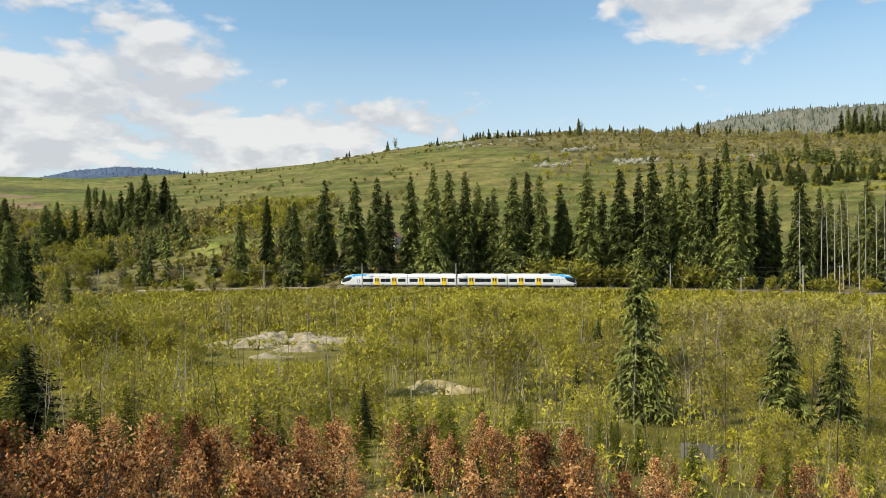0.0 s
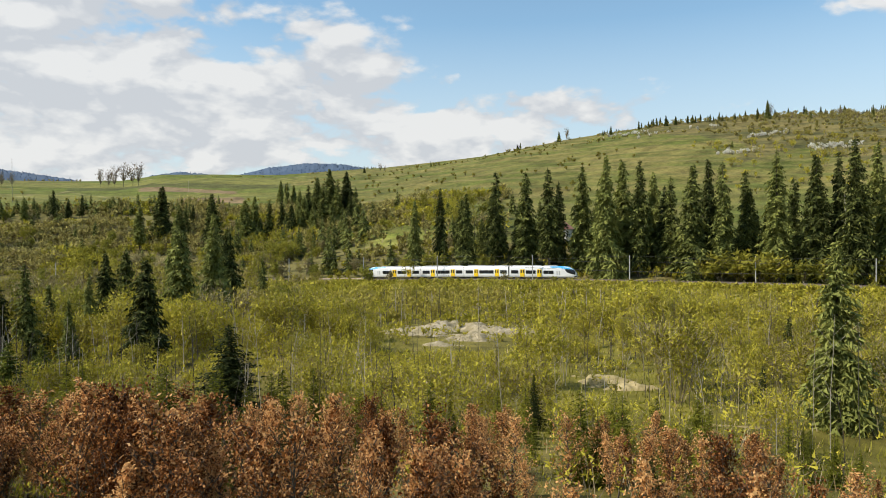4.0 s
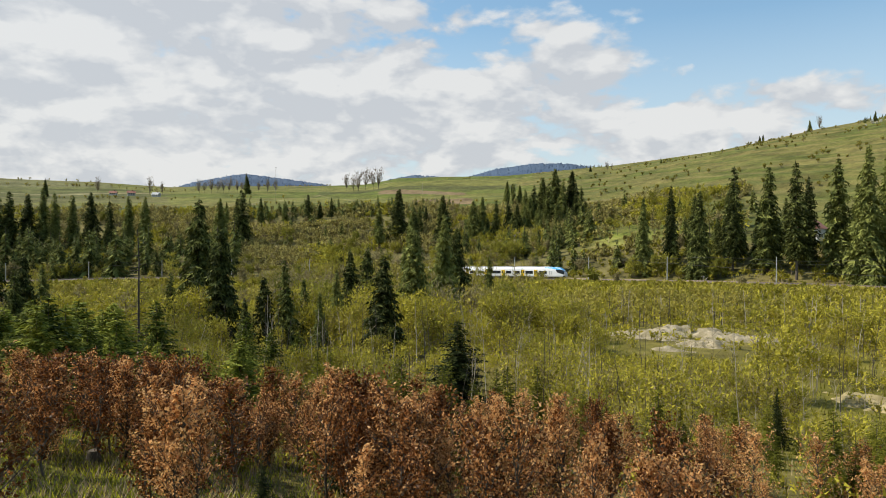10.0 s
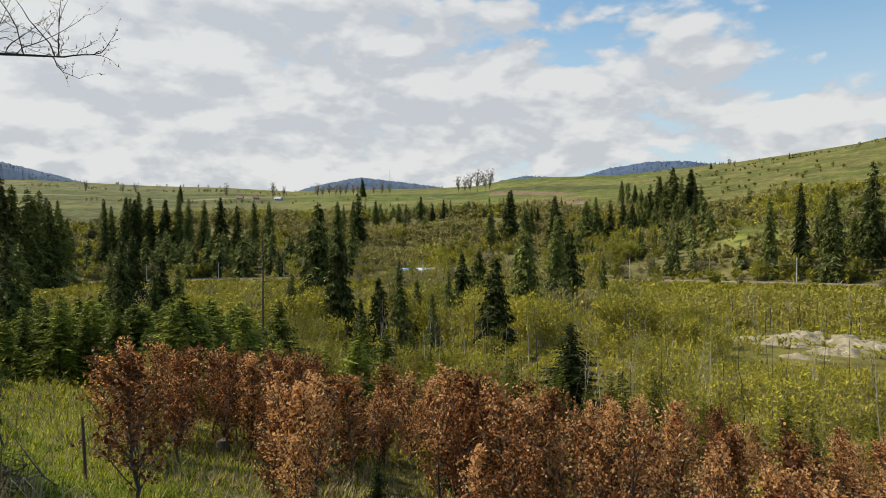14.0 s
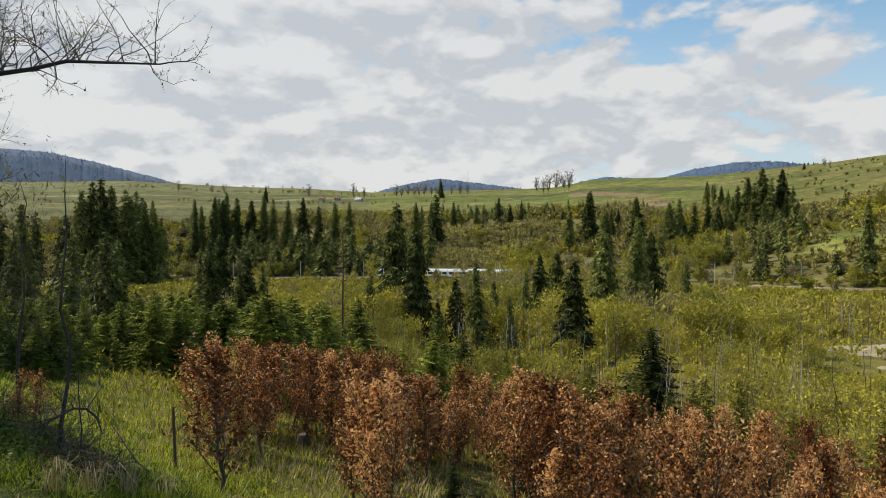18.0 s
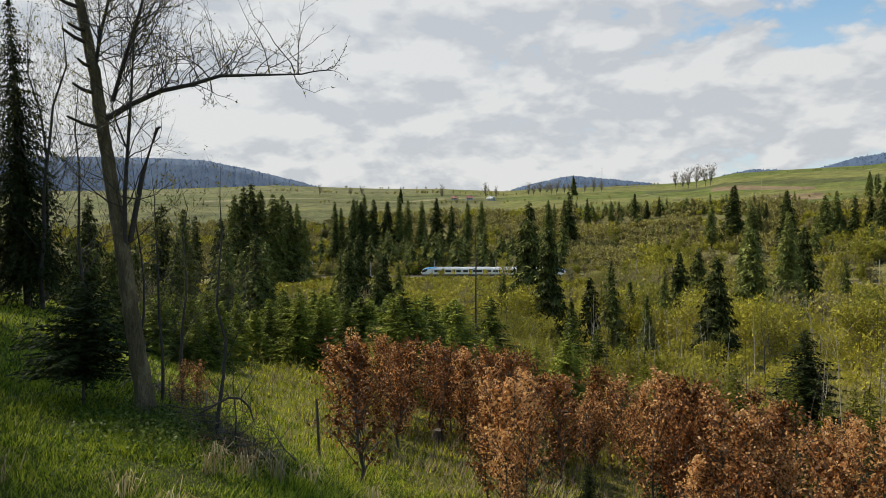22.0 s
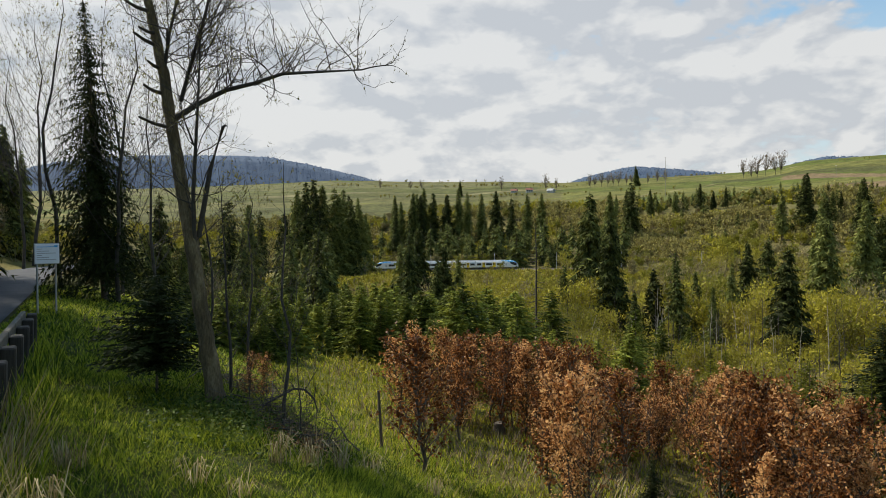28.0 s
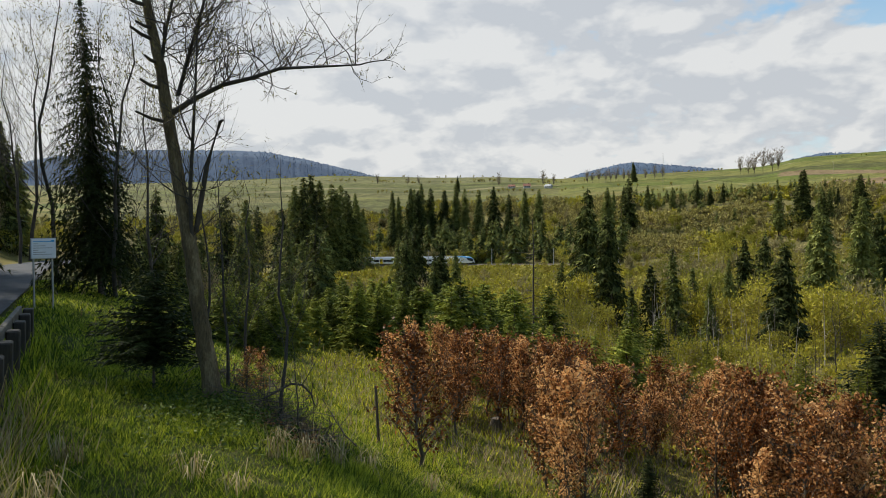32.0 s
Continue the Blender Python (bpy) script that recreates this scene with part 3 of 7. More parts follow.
M_FARWOOD = material("far_mixed_wood", [(0.05, 0.07, 0.05), (0.10, 0.11, 0.075), (0.17, 0.16, 0.12)], 0.03, 1.0, vary="island", spread=0.5)
# the blue of these three hills is haze painted into their colour
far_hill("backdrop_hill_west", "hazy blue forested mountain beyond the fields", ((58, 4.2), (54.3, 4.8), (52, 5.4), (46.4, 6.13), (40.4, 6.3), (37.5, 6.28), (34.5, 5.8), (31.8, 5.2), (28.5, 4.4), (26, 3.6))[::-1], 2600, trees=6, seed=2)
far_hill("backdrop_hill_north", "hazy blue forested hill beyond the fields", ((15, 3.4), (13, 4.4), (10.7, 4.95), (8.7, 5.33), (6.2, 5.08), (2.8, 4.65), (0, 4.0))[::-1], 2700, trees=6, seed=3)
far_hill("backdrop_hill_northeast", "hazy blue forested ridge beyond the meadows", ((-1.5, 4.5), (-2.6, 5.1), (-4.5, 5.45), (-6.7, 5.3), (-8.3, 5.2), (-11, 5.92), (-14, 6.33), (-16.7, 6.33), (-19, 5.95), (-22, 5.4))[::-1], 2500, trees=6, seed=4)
far_hill("backdrop_hill_east", "far hilltop with thinned grey forest", ((-52, 8.2), (-53.7, 8.7), (-57.5, 9.1), (-60.5, 9.7), (-64.4, 9.95), (-70.2, 9.75), (-78, 9.4))[::-1], 1250, base_el=6.5, mat=M_FARWOOD, trees=9, depth=300, seed=5, crowd=9)

# ---------------------------------------------------------------- plants


def spruce_mesh(seed, h, spread, dense=1.0, needle=None, droop=0.45, bare=0.06, open_=0.0, slim=0.42, taper=0.85, fine=1.0):
    """Crown and trunk of a spruce: uneven whorls of drooping boughs, each with side twigs and hanging sprays."""
    rng = np.random.default_rng(seed)
    trunk = Soup()
    zs = np.linspace(0, h * 0.98, 8)
    lean = np.cumsum(rng.normal(0, 0.005 * h, (8, 2)), 0) * 0.5
    trunk.limb(np.column_stack([lean, zs]), 0.010 * h * (1 - zs / h) ** 0.9 + 0.0006 * h, 7)
    crown = Soup()
    boughs = int(230 * dense ** 0.7)
    base_fill = 1.0 - 0.3 * (taper < 0.8)
    swell = rng.uniform(0.75, 1.2, (8, 6))
    spray = []
    for k in range(boughs):
        f = bare + (0.985 - bare) * (1 - (1 - (k + rng.random()) / boughs) ** 0.72)
        if rng.random() < open_:
            continue
        ang = (k * 2.39996 + rng.normal(0, 0.35)) % (2 * np.pi)
        L = spread * ((1 - f) ** taper * min(1.0, base_fill + (f - bare) * 2.0) + 0.035) * rng.uniform(0.5, 1.12) * swell[int(ang / (2 * np.pi) * 8) % 8, int(f * 5.99)]
        out = np.array([np.cos(ang), np.sin(ang), 0])
        q = max(3, int(2.2 + 4.2 * L / spread * dense ** 0.4))
        t = (np.arange(q) + 0.5) / q
        up = 0.10 + 0.5 * f ** 2
        p = np.array([np.interp(f * h, zs, lean[:, 0]), np.interp(f * h, zs, lean[:, 1]), f * h]) + out * (L * t)[:, None]
        p[:, 2] += L * (up * t - (droop + 0.22) * t ** 1.4 * (1 - 0.55 * f))
        spray.append(np.column_stack([p, np.tile(out, (q, 1)), np.full(q, L), t]))
    S = np.concatenate(spray)
    p, out, L, t = S[:, :3], S[:, 3:6], S[:, 6:7], S[:, 7:8]
    side = np.column_stack([-out[:, 1], out[:, 0], np.zeros(len(out))])
    n = len(p)
    down = np.array([0, 0, 1.0])
    size = (0.13 * spread + 0.34 * L * (1.05 - 0.55 * t)) * dense ** -0.25 * fine
    for sgn in (-1, 1, -0.3, 0.3):
        s_ = size * rng.uniform(0.65, 1.25, (n, 1)) * (1.0 if abs(sgn) == 1 else 0.8)
        tip = p + out * s_ * rng.uniform(0.35, 0.8, (n, 1)) + side * sgn * s_ * rng.uniform(0.55, 0.95, (n, 1)) - down * s_ * (rng.uniform(0.1, 0.6, (n, 1)) if abs(sgn) == 1 else rng.uniform(0.6, 1.5, (n, 1))) * (0.35 + droop)
        wide = unit(np.cross(unit(tip - p), rng.normal(0, 1, (n, 3)) + (down if abs(sgn) == 1 else side))) * s_ * slim
        crown.blades(p + down * 0.05 * s_, tip, wide)
    top = np.array([[lean[-1, 0], lean[-1, 1], h * 0.95]] * 4)
    crown.blades(top, top + down * h * 0.05, np.array([[1, 0, 0], [0, 1, 0], [0.7, 0.7, 0], [0.7, -0.7, 0]]) * h * 0.012)
    return trunk.mesh("trunk", [M_BARK], True), crown.mesh("crown", [needle or M_SPRUCE])


def conifer_kind(name, label, category, group, trunk, crown):
    ob = thing(name, label, category, group)
    part_mesh("trunk", trunk, ob)
    part_mesh("crown", crown, ob)
    return ob


class Stand:
    """A few built kinds of one tree; set() plants the next, as a copy, at a height."""

    def __init__(self, kinds, nominal):
        self.kinds, self.nominal, self.used = kinds, nominal, [False] * len(kinds)
        self.count = 0

    def set(self, az, r, h, k=None, wide=1.0, turn=None, sink=0.15):
        k = (self.count if self.count < len(self.kinds) else self.count * 7 + int(r)) % len(self.kinds) if k is None else k % len(self.kinds)
        self.count += 1
        x, y, z = at(az, r)
        s = h / self.nominal
        m = pose(x, y, z - sink, 0, 0, (self.count * 67.0) % 360 if turn is None else turn) @ Matrix.Diagonal((s * wide, s * wide, s, 1))
        if not self.used[k]:
            self.used[k] = True
            self.kinds[k].matrix_basis = m
            return self.kinds[k]
        src = self.kinds[k]
        old = src.scale.copy()
        src.scale = (1, 1, 1)
        ob = copy_thing(src, m)
        src.scale = old
        return ob

    def top(self, az, r, el, **kw):
        """Plants one so that its top stands at that elevation."""
        x, y, z = at(az, r)
        return self.set(az, r, max(1.0, 1.6 + r * math.tan(radians(el)) - z), **kw)


WOODS = "dark green mature spruce with drooping boughs"
spruces = Stand([conifer_kind("spruce_tree", WOODS + " on the wooded bank", "tree", "spruces behind the railway", *spruce_mesh(10 + k, 30, (5.2, 4.3, 5.6, 4.4, 4.9, 4.0)[k], (2.4, 2.0, 2.5, 1.9, 2.2, 1.8)[k], open_=(0.12, 0.2, 0.1, 0.28, 0.16, 0.3)[k], fine=1.02, droop=0.75, slim=0.5, taper=(0.82, 0.7, 0.86, 0.64, 0.76, 0.68)[k], bare=(0.05, 0.1, 0.04, 0.16, 0.07, 0.2)[k])) for k in range(6)], 30)
near_spruces = Stand([conifer_kind("valley_spruce", "slender dark green spruce standing in the thicket", "tree", "spruces on the valley floor", *spruce_mesh(30 + k, 12, (2.3, 2.7, 2.0, 2.2)[k], (2.4, 2.0, 2.4, 1.9)[k], open_=(0.14, 0.22, 0.18, 0.3)[k], fine=1.0, slim=0.48, droop=0.65, taper=(0.85, 0.76, 0.8, 0.7)[k])) for k in range(4)], 12)
rng_main = np.random.default_rng(7)

# spruce row behind the railway: azimuth, distance beyond the track, elevation of the top
for az, d, el in ((-22.5, 14, 3.6), (-24.6, 22, 4.6), (-26.6, 10, 4.1), (-29.0, 16, 5.9), (-31.3, 20, 5.8), (-33.2, 12, 6.1), (-34.0, 26, 5.0), (-35.9, 18, 6.2), (-37.6, 10, 7.0),
                  (-38.9, 20, 6.6), (-40.1, 14, 6.6), (-41.2, 26, 5.6), (-42.4, 16, 5.2), (-44.0, 12, 6.1), (-45.2, 20, 6.4), (-46.0, 10, 6.2), (-47.7, 16, 5.4), (-49.9, 12, 6.9),
                  (-51.0, 24, 4.8), (-52.4, 14, 6.4), (-53.8, 18, 6.6), (-54.7, 10, 7.4), (-56.0, 22, 7.0), (-57.0, 14, 6.6), (-58.4, 12, 7.2), (-59.3, 20, 7.0)):
    spruces.top(az, track_at(az)[0] + d, el, wide=0.9 + 0.3 * ((abs(az) * 3.7) % 1.0))
for az, d, el in ((-60.2, 10, 6.6), (-61.2, 14, 7.6), (-62.4, 18, 5.2), (-63.2, 26, 4.9), (-65.0, 12, 6.1), (-66.2, 22, 4.4), (-67.6, 20, 4.2), (-69.2, 16, 5.2), (-70.6, 12, 5.6), (-72.5, 14, 6.0)):
    spruces.top(az, track_at(az)[0] + d, el, wide=0.95)
for k in range(34):
    az = -75 + 50 * (k + float(rng_main.random())) / 34
    spruces.top(az, float(track_at(az)[0]) + float(rng_main.uniform(16, 40)), float(rng_main.uniform(2.0, 4.6)), wide=1.1)

# ---------------------------------------------------------------- train and track


def curve_table():
    az = np.arange(-78, 58, 0.25)
    r, z = track_at(az)
    # even out the corners of the table
    for _ in range(40):
        r[1:-1] = (r[:-2] + 2 * r[1:-1] + r[2:]) / 4
        z[1:-1] = (z[:-2] + 2 * z[1:-1] + z[2:]) / 4
    P = np.column_stack([-r * np.sin(np.radians(az)), r * np.cos(np.radians(az)), z])
    s = np.concatenate([[0], np.cumsum(np.linalg.norm(np.diff(P, axis=0), axis=1))])
    return az, P, s


LINE_AZ, LINE_P, LINE_S = curve_table()


def on_line(s):
    return np.array([np.interp(s, LINE_S, LINE_P[:, k]) for k in range(3)])


def line_pose(s, half=7.0):
    """Pose of a vehicle centred at s, its x axis along the line to the left, on the rails."""
    a, b = on_line(s - half), on_line(s + half)
    d = Vector(b - a)
    mid = Vector((a + b) / 2)
    return Matrix.Translation(mid) @ d.to_track_quat("X", "Z").to_matrix().to_4x4()


def rail_strip(name, label, offset, width, z0, z1, mat, category, flare=0.0):
    s = np.arange(2, LINE_S[-1] - 2, 3.0)
    pts = np.array([on_line(v) for v in s])
    d = unit(np.gradient(pts, axis=0))
    side = unit(np.cross(d, [0, 0, 1.0]))
    rows_ = [pts + side * (offset + o) + np.array([0, 0, z]) for o, z in ((-width / 2 - flare, z0), (-width / 2, z1), (width / 2, z1), (width / 2 + flare, z0))]
    V = np.concatenate(rows_)
    k = len(s)
    f = []
    for a in range(3):
        j = np.arange(k - 1)
        f.append(np.stack([a * k + j, a * k + j + 1, (a + 1) * k + j + 1, (a + 1) * k + j], 1))
    tagged(new(name, mesh_np(name, V, np.concatenate(f), [mat])), label, category, kind="structure")


rail_strip("track_bed", "grey-brown ballast bed of the railway", 0, 3.2, -1.1, -0.17, M_BALLAST, "track bed", 1.1)
for side_ in (-0.75, 0.75):
    rail_strip("rail", "rusty steel rail on the ballast bed", side_, 0.07, -0.17, 0.0, M_STEEL, "rail")


def car_profile(nose):
    """Half-width and height of the body's section, bottom to roof."""
    return [(-1.30, 0.55), (-1.43, 0.95), (-1.43, 2.6), (-1.36, 3.3), (-1.12, 3.85), (-0.7, 4.05), (0.7, 4.05), (1.12, 3.85), (1.36, 3.3), (1.43, 2.6), (1.43, 0.95), (1.30, 0.55)]


def body_mesh(x0, x1, nose):
    """The shell from x0 to x1; nose +1: a raked cab at x1, -1: at x0."""
    bm = bmesh.new()
    prof = car_profile(nose)
    stations = [(x0, 1, 1, 0), (x1, 1, 1, 0)]
    cab = CAB
    if nose > 0:
        stations = [(x0, 1, 1)] + [(x1 - 4.45 + a, w, hh) for a, w, hh in cab]
    elif nose < 0:
        stations = [(x0 + 4.45 - a, w, hh) for a, w, hh in reversed(cab)] + [(x1, 1, 1)]
    else:
        stations = [(x0, 1, 1), (x1, 1, 1)]
    rings = []
    for x, w, hh in stations:
        ring = []
        for y, z in prof:
            top = 0.55 + (z - 0.55) * (hh if z > 1.0 else 1.0)
            ring.append(bm.verts.new((x, y * w, min(z, top) if z > 1.0 else z)))
        rings.append(ring)
    n = len(prof)
    for a, b in zip(rings, rings[1:]):
        for k in range(n):
            bm.faces.new((a[k], a[(k + 1) % n], b[(k + 1) % n], b[k]))
    bm.faces.new(rings[0])
    bm.faces.new(list(reversed(rings[-1])))
    bmesh.ops.recalc_face_normals(bm, faces=bm.faces)
    return bm


def pane(parent, name, x0, x1, z0, z1, y, mat, label="", thick=0.05):
    bm = box(bmesh.new(), x0, x1, y - thick if y < 0 else y - 0.02, y + 0.02 if y < 0 else y + thick, z0, z1, 0.02)
    return part(name, bm, mat, parent, label)


SECTION_Z, SECTION_Y = (0.55, 0.95, 2.6, 3.3, 3.85, 4.05), (1.30, 1.43, 1.43, 1.36, 1.12, 0.7)
CAB = ((0.0, 1.0, 1.0), (1.0, 1.0, 0.985), (2.0, 0.975, 0.93), (2.9, 0.92, 0.81), (3.6, 0.85, 0.66), (4.15, 0.74, 0.48), (4.45, 0.60, 0.34))


def cab_skin(half, s, spans, proud):
    """A skin on the cab's shell: for each station back from the nose, the lowest and highest point of the section that it covers."""
    bm = bmesh.new()
    rings = []
    for back, low, high in spans:
        w = float(np.interp(4.45 - back, [c[0] for c in CAB], [c[1] for c in CAB]))
        hh = float(np.interp(4.45 - back, [c[0] for c in CAB], [c[2] for c in CAB]))
        zs = [low + (high - low) * q for q in (0, 0.35, 0.7, 1.0)]
        half_ring = [(float(np.interp(z, SECTION_Z, SECTION_Y)) * w + proud, 0.55 + (z - 0.55) * hh + proud) for z in zs]
        rings.append([bm.verts.new((s * (half - back + 0.4 * proud), -y, z)) for y, z in half_ring] + [bm.verts.new((s * (half - back + 0.4 * proud), y, z)) for y, z in reversed(half_ring)])
    for a, b in zip(rings, rings[1:]):
        for k in range(7):
            bm.faces.new((a[k], a[k + 1], b[k + 1], b[k]))
    return bm


def train_car(kind):
    """kind: 1 leading car with the cab towards +x, -1 trailing car, 0 middle car. Origin at rail height, mid-car."""
    half = 10.9 if kind else 7.9
    label = "white electric train end car with blue cab crown and yellow doors" if kind else "white electric train middle car with yellow doors"
    ob = thing("train_car", label, "train car", "cars of the train")
    part("body", body_mesh(-half, half, kind), M_WHITE, ob, "white painted shell")
    skirt = box(bmesh.new(), -half + (3.4 if kind < 0 else 0.1), half - (3.4 if kind > 0 else 0.1), -1.28, 1.28, 0.28, 0.6, 0.04)
    part("skirt", skirt, M_DARK, ob)
    roofx0, roofx1 = (-half + 6.0 if kind < 0 else -half + 0.6), (half - 6.0 if kind > 0 else half - 0.6)
    for a, b in ((roofx0 + 0.3, roofx0 + 4.6), (roofx0 + 5.4, roofx1 - 0.5)):
        part("roof_unit", box(bmesh.new(), a, b, -0.85, 0.85, 4.0, 4.28, 0.08), M_GREYROOF, ob, "grey roof equipment fairing")
    s = kind
    doors = (-3.95, 3.45) if kind == 0 else (s * (half - 11.9), s * (half - 17.5))
    spans = ((-7.4, -5.1), (-2.8, 2.3), (4.6, 7.3)) if kind == 0 else ((s * (half - 10.6), s * (half - 7.3)), (s * (half - 16.3), s * (half - 13.1)), (s * (half - 21.2), s * (half - 18.8)))
    for y in (-1.45, 1.45):
        for dx in doors:
            door = pane(ob, "door", dx - 0.74, dx + 0.74, 0.62, 3.0, y, M_YELLOW, "yellow sliding door")
            for wx in (-0.36, 0.36):
                pane(door, "door_window", dx + wx - 0.2, dx + wx + 0.2, 1.75, 2.75, y * 1.012, M_GLASS)
        for a, b in spans:
            a, b = min(a, b), max(a, b)
            pieces = max(1, round((b - a) / 1.9))
            w = (b - a) / pieces
            for q in range(pieces):
                pane(ob, "window", a + q * w + 0.03, a + (q + 1) * w - 0.03, 1.6, 2.65, y, M_GLASS)
        if kind:
            for back in (5.5, 6.2):
                bm = box(bmesh.new(), -0.12, 0.12, y - 0.03, y + 0.03, 1.35, 2.6, 0.02)
                slash = part("side_stripe", bm, M_GREYROOF, ob, "slanting grey side stripe")
                slash.matrix_basis = Matrix.Translation((s * (half - back), 0, 0))
    if kind:
        part("cab_crown", cab_skin(half, s, ((8.4, 3.6, 4.05), (5.6, 3.5, 4.05), (4.45, 3.3, 4.05), (3.45, 3.0, 4.05), (2.45, 2.9, 4.05), (1.55, 2.8, 4.05), (0.85, 2.6, 4.05)), 0.02), M_BLUE, ob, "light blue crown over the cab")
        part("windscreen", cab_skin(half, s, ((3.6, 2.75, 3.1), (2.9, 2.1, 3.2), (2.2, 1.95, 3.35), (1.55, 1.9, 3.6), (0.85, 1.9, 3.9), (0.42, 2.0, 4.0)), 0.035), M_GLASS, ob, "dark raked windscreen")
        part("bumper", cab_skin(half, s, ((0.9, 0.6, 1.0), (0.3, 0.6, 1.4), (0.02, 0.6, 1.8)), 0.02), M_DARK, ob, "dark coupler fairing")
        for y in (-0.72, 0.72):
            bm = box(bmesh.new(), s * (half - 0.3) - 0.1, s * (half - 0.3) + 0.1, y - 0.16, y + 0.16, 1.25, 1.45, 0.03)
            part("headlight", bm, M_GLASS, ob)
    for bx in ((-5.6, 5.6) if kind == 0 else (s * (half - 5.2), s * (2.6 - half))):
        frame_ = part("bogie", box(bmesh.new(), bx - 1.7, bx + 1.7, -1.05, 1.05, 0.35, 0.62, 0.05), M_DARK, ob)
        for wx in (-1.25, 1.25):
            for wy in (-0.75, 0.75):
                part("wheel", tube(bmesh.new(), (bx + wx, wy - 0.07, 0.42), (bx + wx, wy + 0.07, 0.42), 0.42, 0.42, 14), M_DARK, frame_)
    if kind == 0:
        for e in (-1, 1):
            part("gangway", box(bmesh.new(), e * half - 0.14, e * half + 0.14, -1.25, 1.25, 0.7, 3.8, 0.05), M_DARK, ob)
    return ob


cars = [train_car(1), train_car(0), train_car(0), train_car(-1)]
# the azimuth of the train's tail at given times
TAIL = ((0, -48.9), (3, -38.9), (6, -28.5), (7, -25.5), (9, -19.3), (12, -11.6), (15, -4.6), (18, 1.9), (20, 5.6), (22, 9.0), (25, 13.7), (28, 17.7), (30, 19.6), (32, 20.9))


def motions():
    """The train rolls along the line from east to west and slows down."""
    ta, tv = (np.array(c, float) for c in zip(*TAIL))
    poly = np.polyfit(ta, np.interp(tv, LINE_AZ, LINE_S), 5)
    for k, car in enumerate(cars):
        rows_ = []
        for t in np.arange(0, 32.01, 1.0):
            s = np.polyval(poly, t)
            rows_.append((float(t), line_pose(s + (64.9, 45.9, 29.9, 10.9)[k])))
        walk(car, rows_)


# ---------------------------------------------------------------- single conifers of the valley floor: azimuth, distance, elevation of the top
for az, r, el in ((-53.8, 47, 0.6), (-63.9, 40, -5.1), (-67.2, 42, -5.2), (-48.9, 52, -8.7), (-50.6, 75, -5.2), (26.3, 75, 1.1), (12.0, 95, 3.6), (10.3, 80, 1.5), (8.7, 72, -4.2), (5.6, 76, -1.1), (2.9, 74, -3.7), (-2.1, 72, -0.8), (-4.3, 150, 2.5), (14.0, 80, -2.1),
                  (27.8, 66, -3.4), (27.0, 78, -0.3), (24.1, 70, -1.6), (23.6, 82, -0.6), (-10.6, 160, -0.9), (-4.6, 96, 1.5), (-6.9, 120, 2.6), (-7.9, 130, 1.4), (0.4, 110, -0.4), (-0.9, 140, -0.3), (4.2, 84, -2.6), (7.2, 78, -2.4), (1.6, 92, -1.9), (25.6, 120, 1.0), (22.4, 130, -1.4)):
    near_spruces.top(az, r, el, wide=1.05 if az == -53.8 else (1.05 if az < -30 else 0.95) + 0.35 * ((abs(az) * 7) % 1.0))
rng_edge = np.random.default_rng(91)
for k in range(24):
    az = float(rng_edge.uniform(31, 37)) if k < 11 else float(rng_edge.uniform(37, 48))
    near_spruces.top(az, float(rng_edge.uniform(50, 80)), float(rng_edge.uniform(-3.0, 1.2)), wide=float(rng_edge.uniform(1.0, 1.4)))
firs = Stand([conifer_kind("fir_tree", "small dark blue-green fir with spreading boughs", "tree", "young dark firs", *spruce_mesh(41 + k, 5, (1.5, 1.1)[k], 2.8, M_FIR, droop=0.12, bare=0.04, fine=0.7, slim=0.34)) for k in range(2)], 5)
for az, r, el, k in ((-8.1, 48, -5.9, 0), (-32.0, 40, -10.1, 1), ):
    firs.top(az, r, el, k=k, wide=1.6 if k == 0 else 1.1)
# little firs among the beeches: azimuth, distance, elevation of the top
for az, r, el in ((7.3, 14, -15.8), (1.2, 17.5, -12.2), (-12.4, 17, -12.0), (-25.5, 16.5, -15.8), (-41, 17, -15.4)):
    firs.top(az, r, el, k=1, wide=1.3)

# ---------------------------------------------------------------- trees of the bank and terrace behind the railway
for az, r, el in ((-15.8, 400, 6.0), (-17.1, 405, 5.8), (-14.8, 410, 5.3), (-14.1, 400, 4.7), (-13.4, 395, 4.4), (-17.4, 380, 4.2), (-12.1, 395, 3.5), (-11.1, 390, 3.5), (-10.0, 392, 3.8), (-9.3, 385, 3.5), (-6.9, 388, 3.9), (-6.7, 420, 3.5), (-3.3, 410, 4.4), (-1.8, 400, 3.0), (-5.0, 415, 3.1),
                  (-4.5, 372, 3.0), (-9.1, 300, -0.9), (-12.0, 520, 5.0), (10.4, 420, 3.5), (8.8, 430, 4.2), (-16.4, 395, 5.2), (-15.3, 388, 4.9), (-13.8, 384, 3.9), (-16.0, 376, 3.6), (-14.5, 372, 3.2), (-17.8, 390, 4.6), (-12.8, 380, 3.2)):
    spruces.top(az, r, el, wide=1.3 + 0.4 * ((abs(az) * 13) % 1.0))
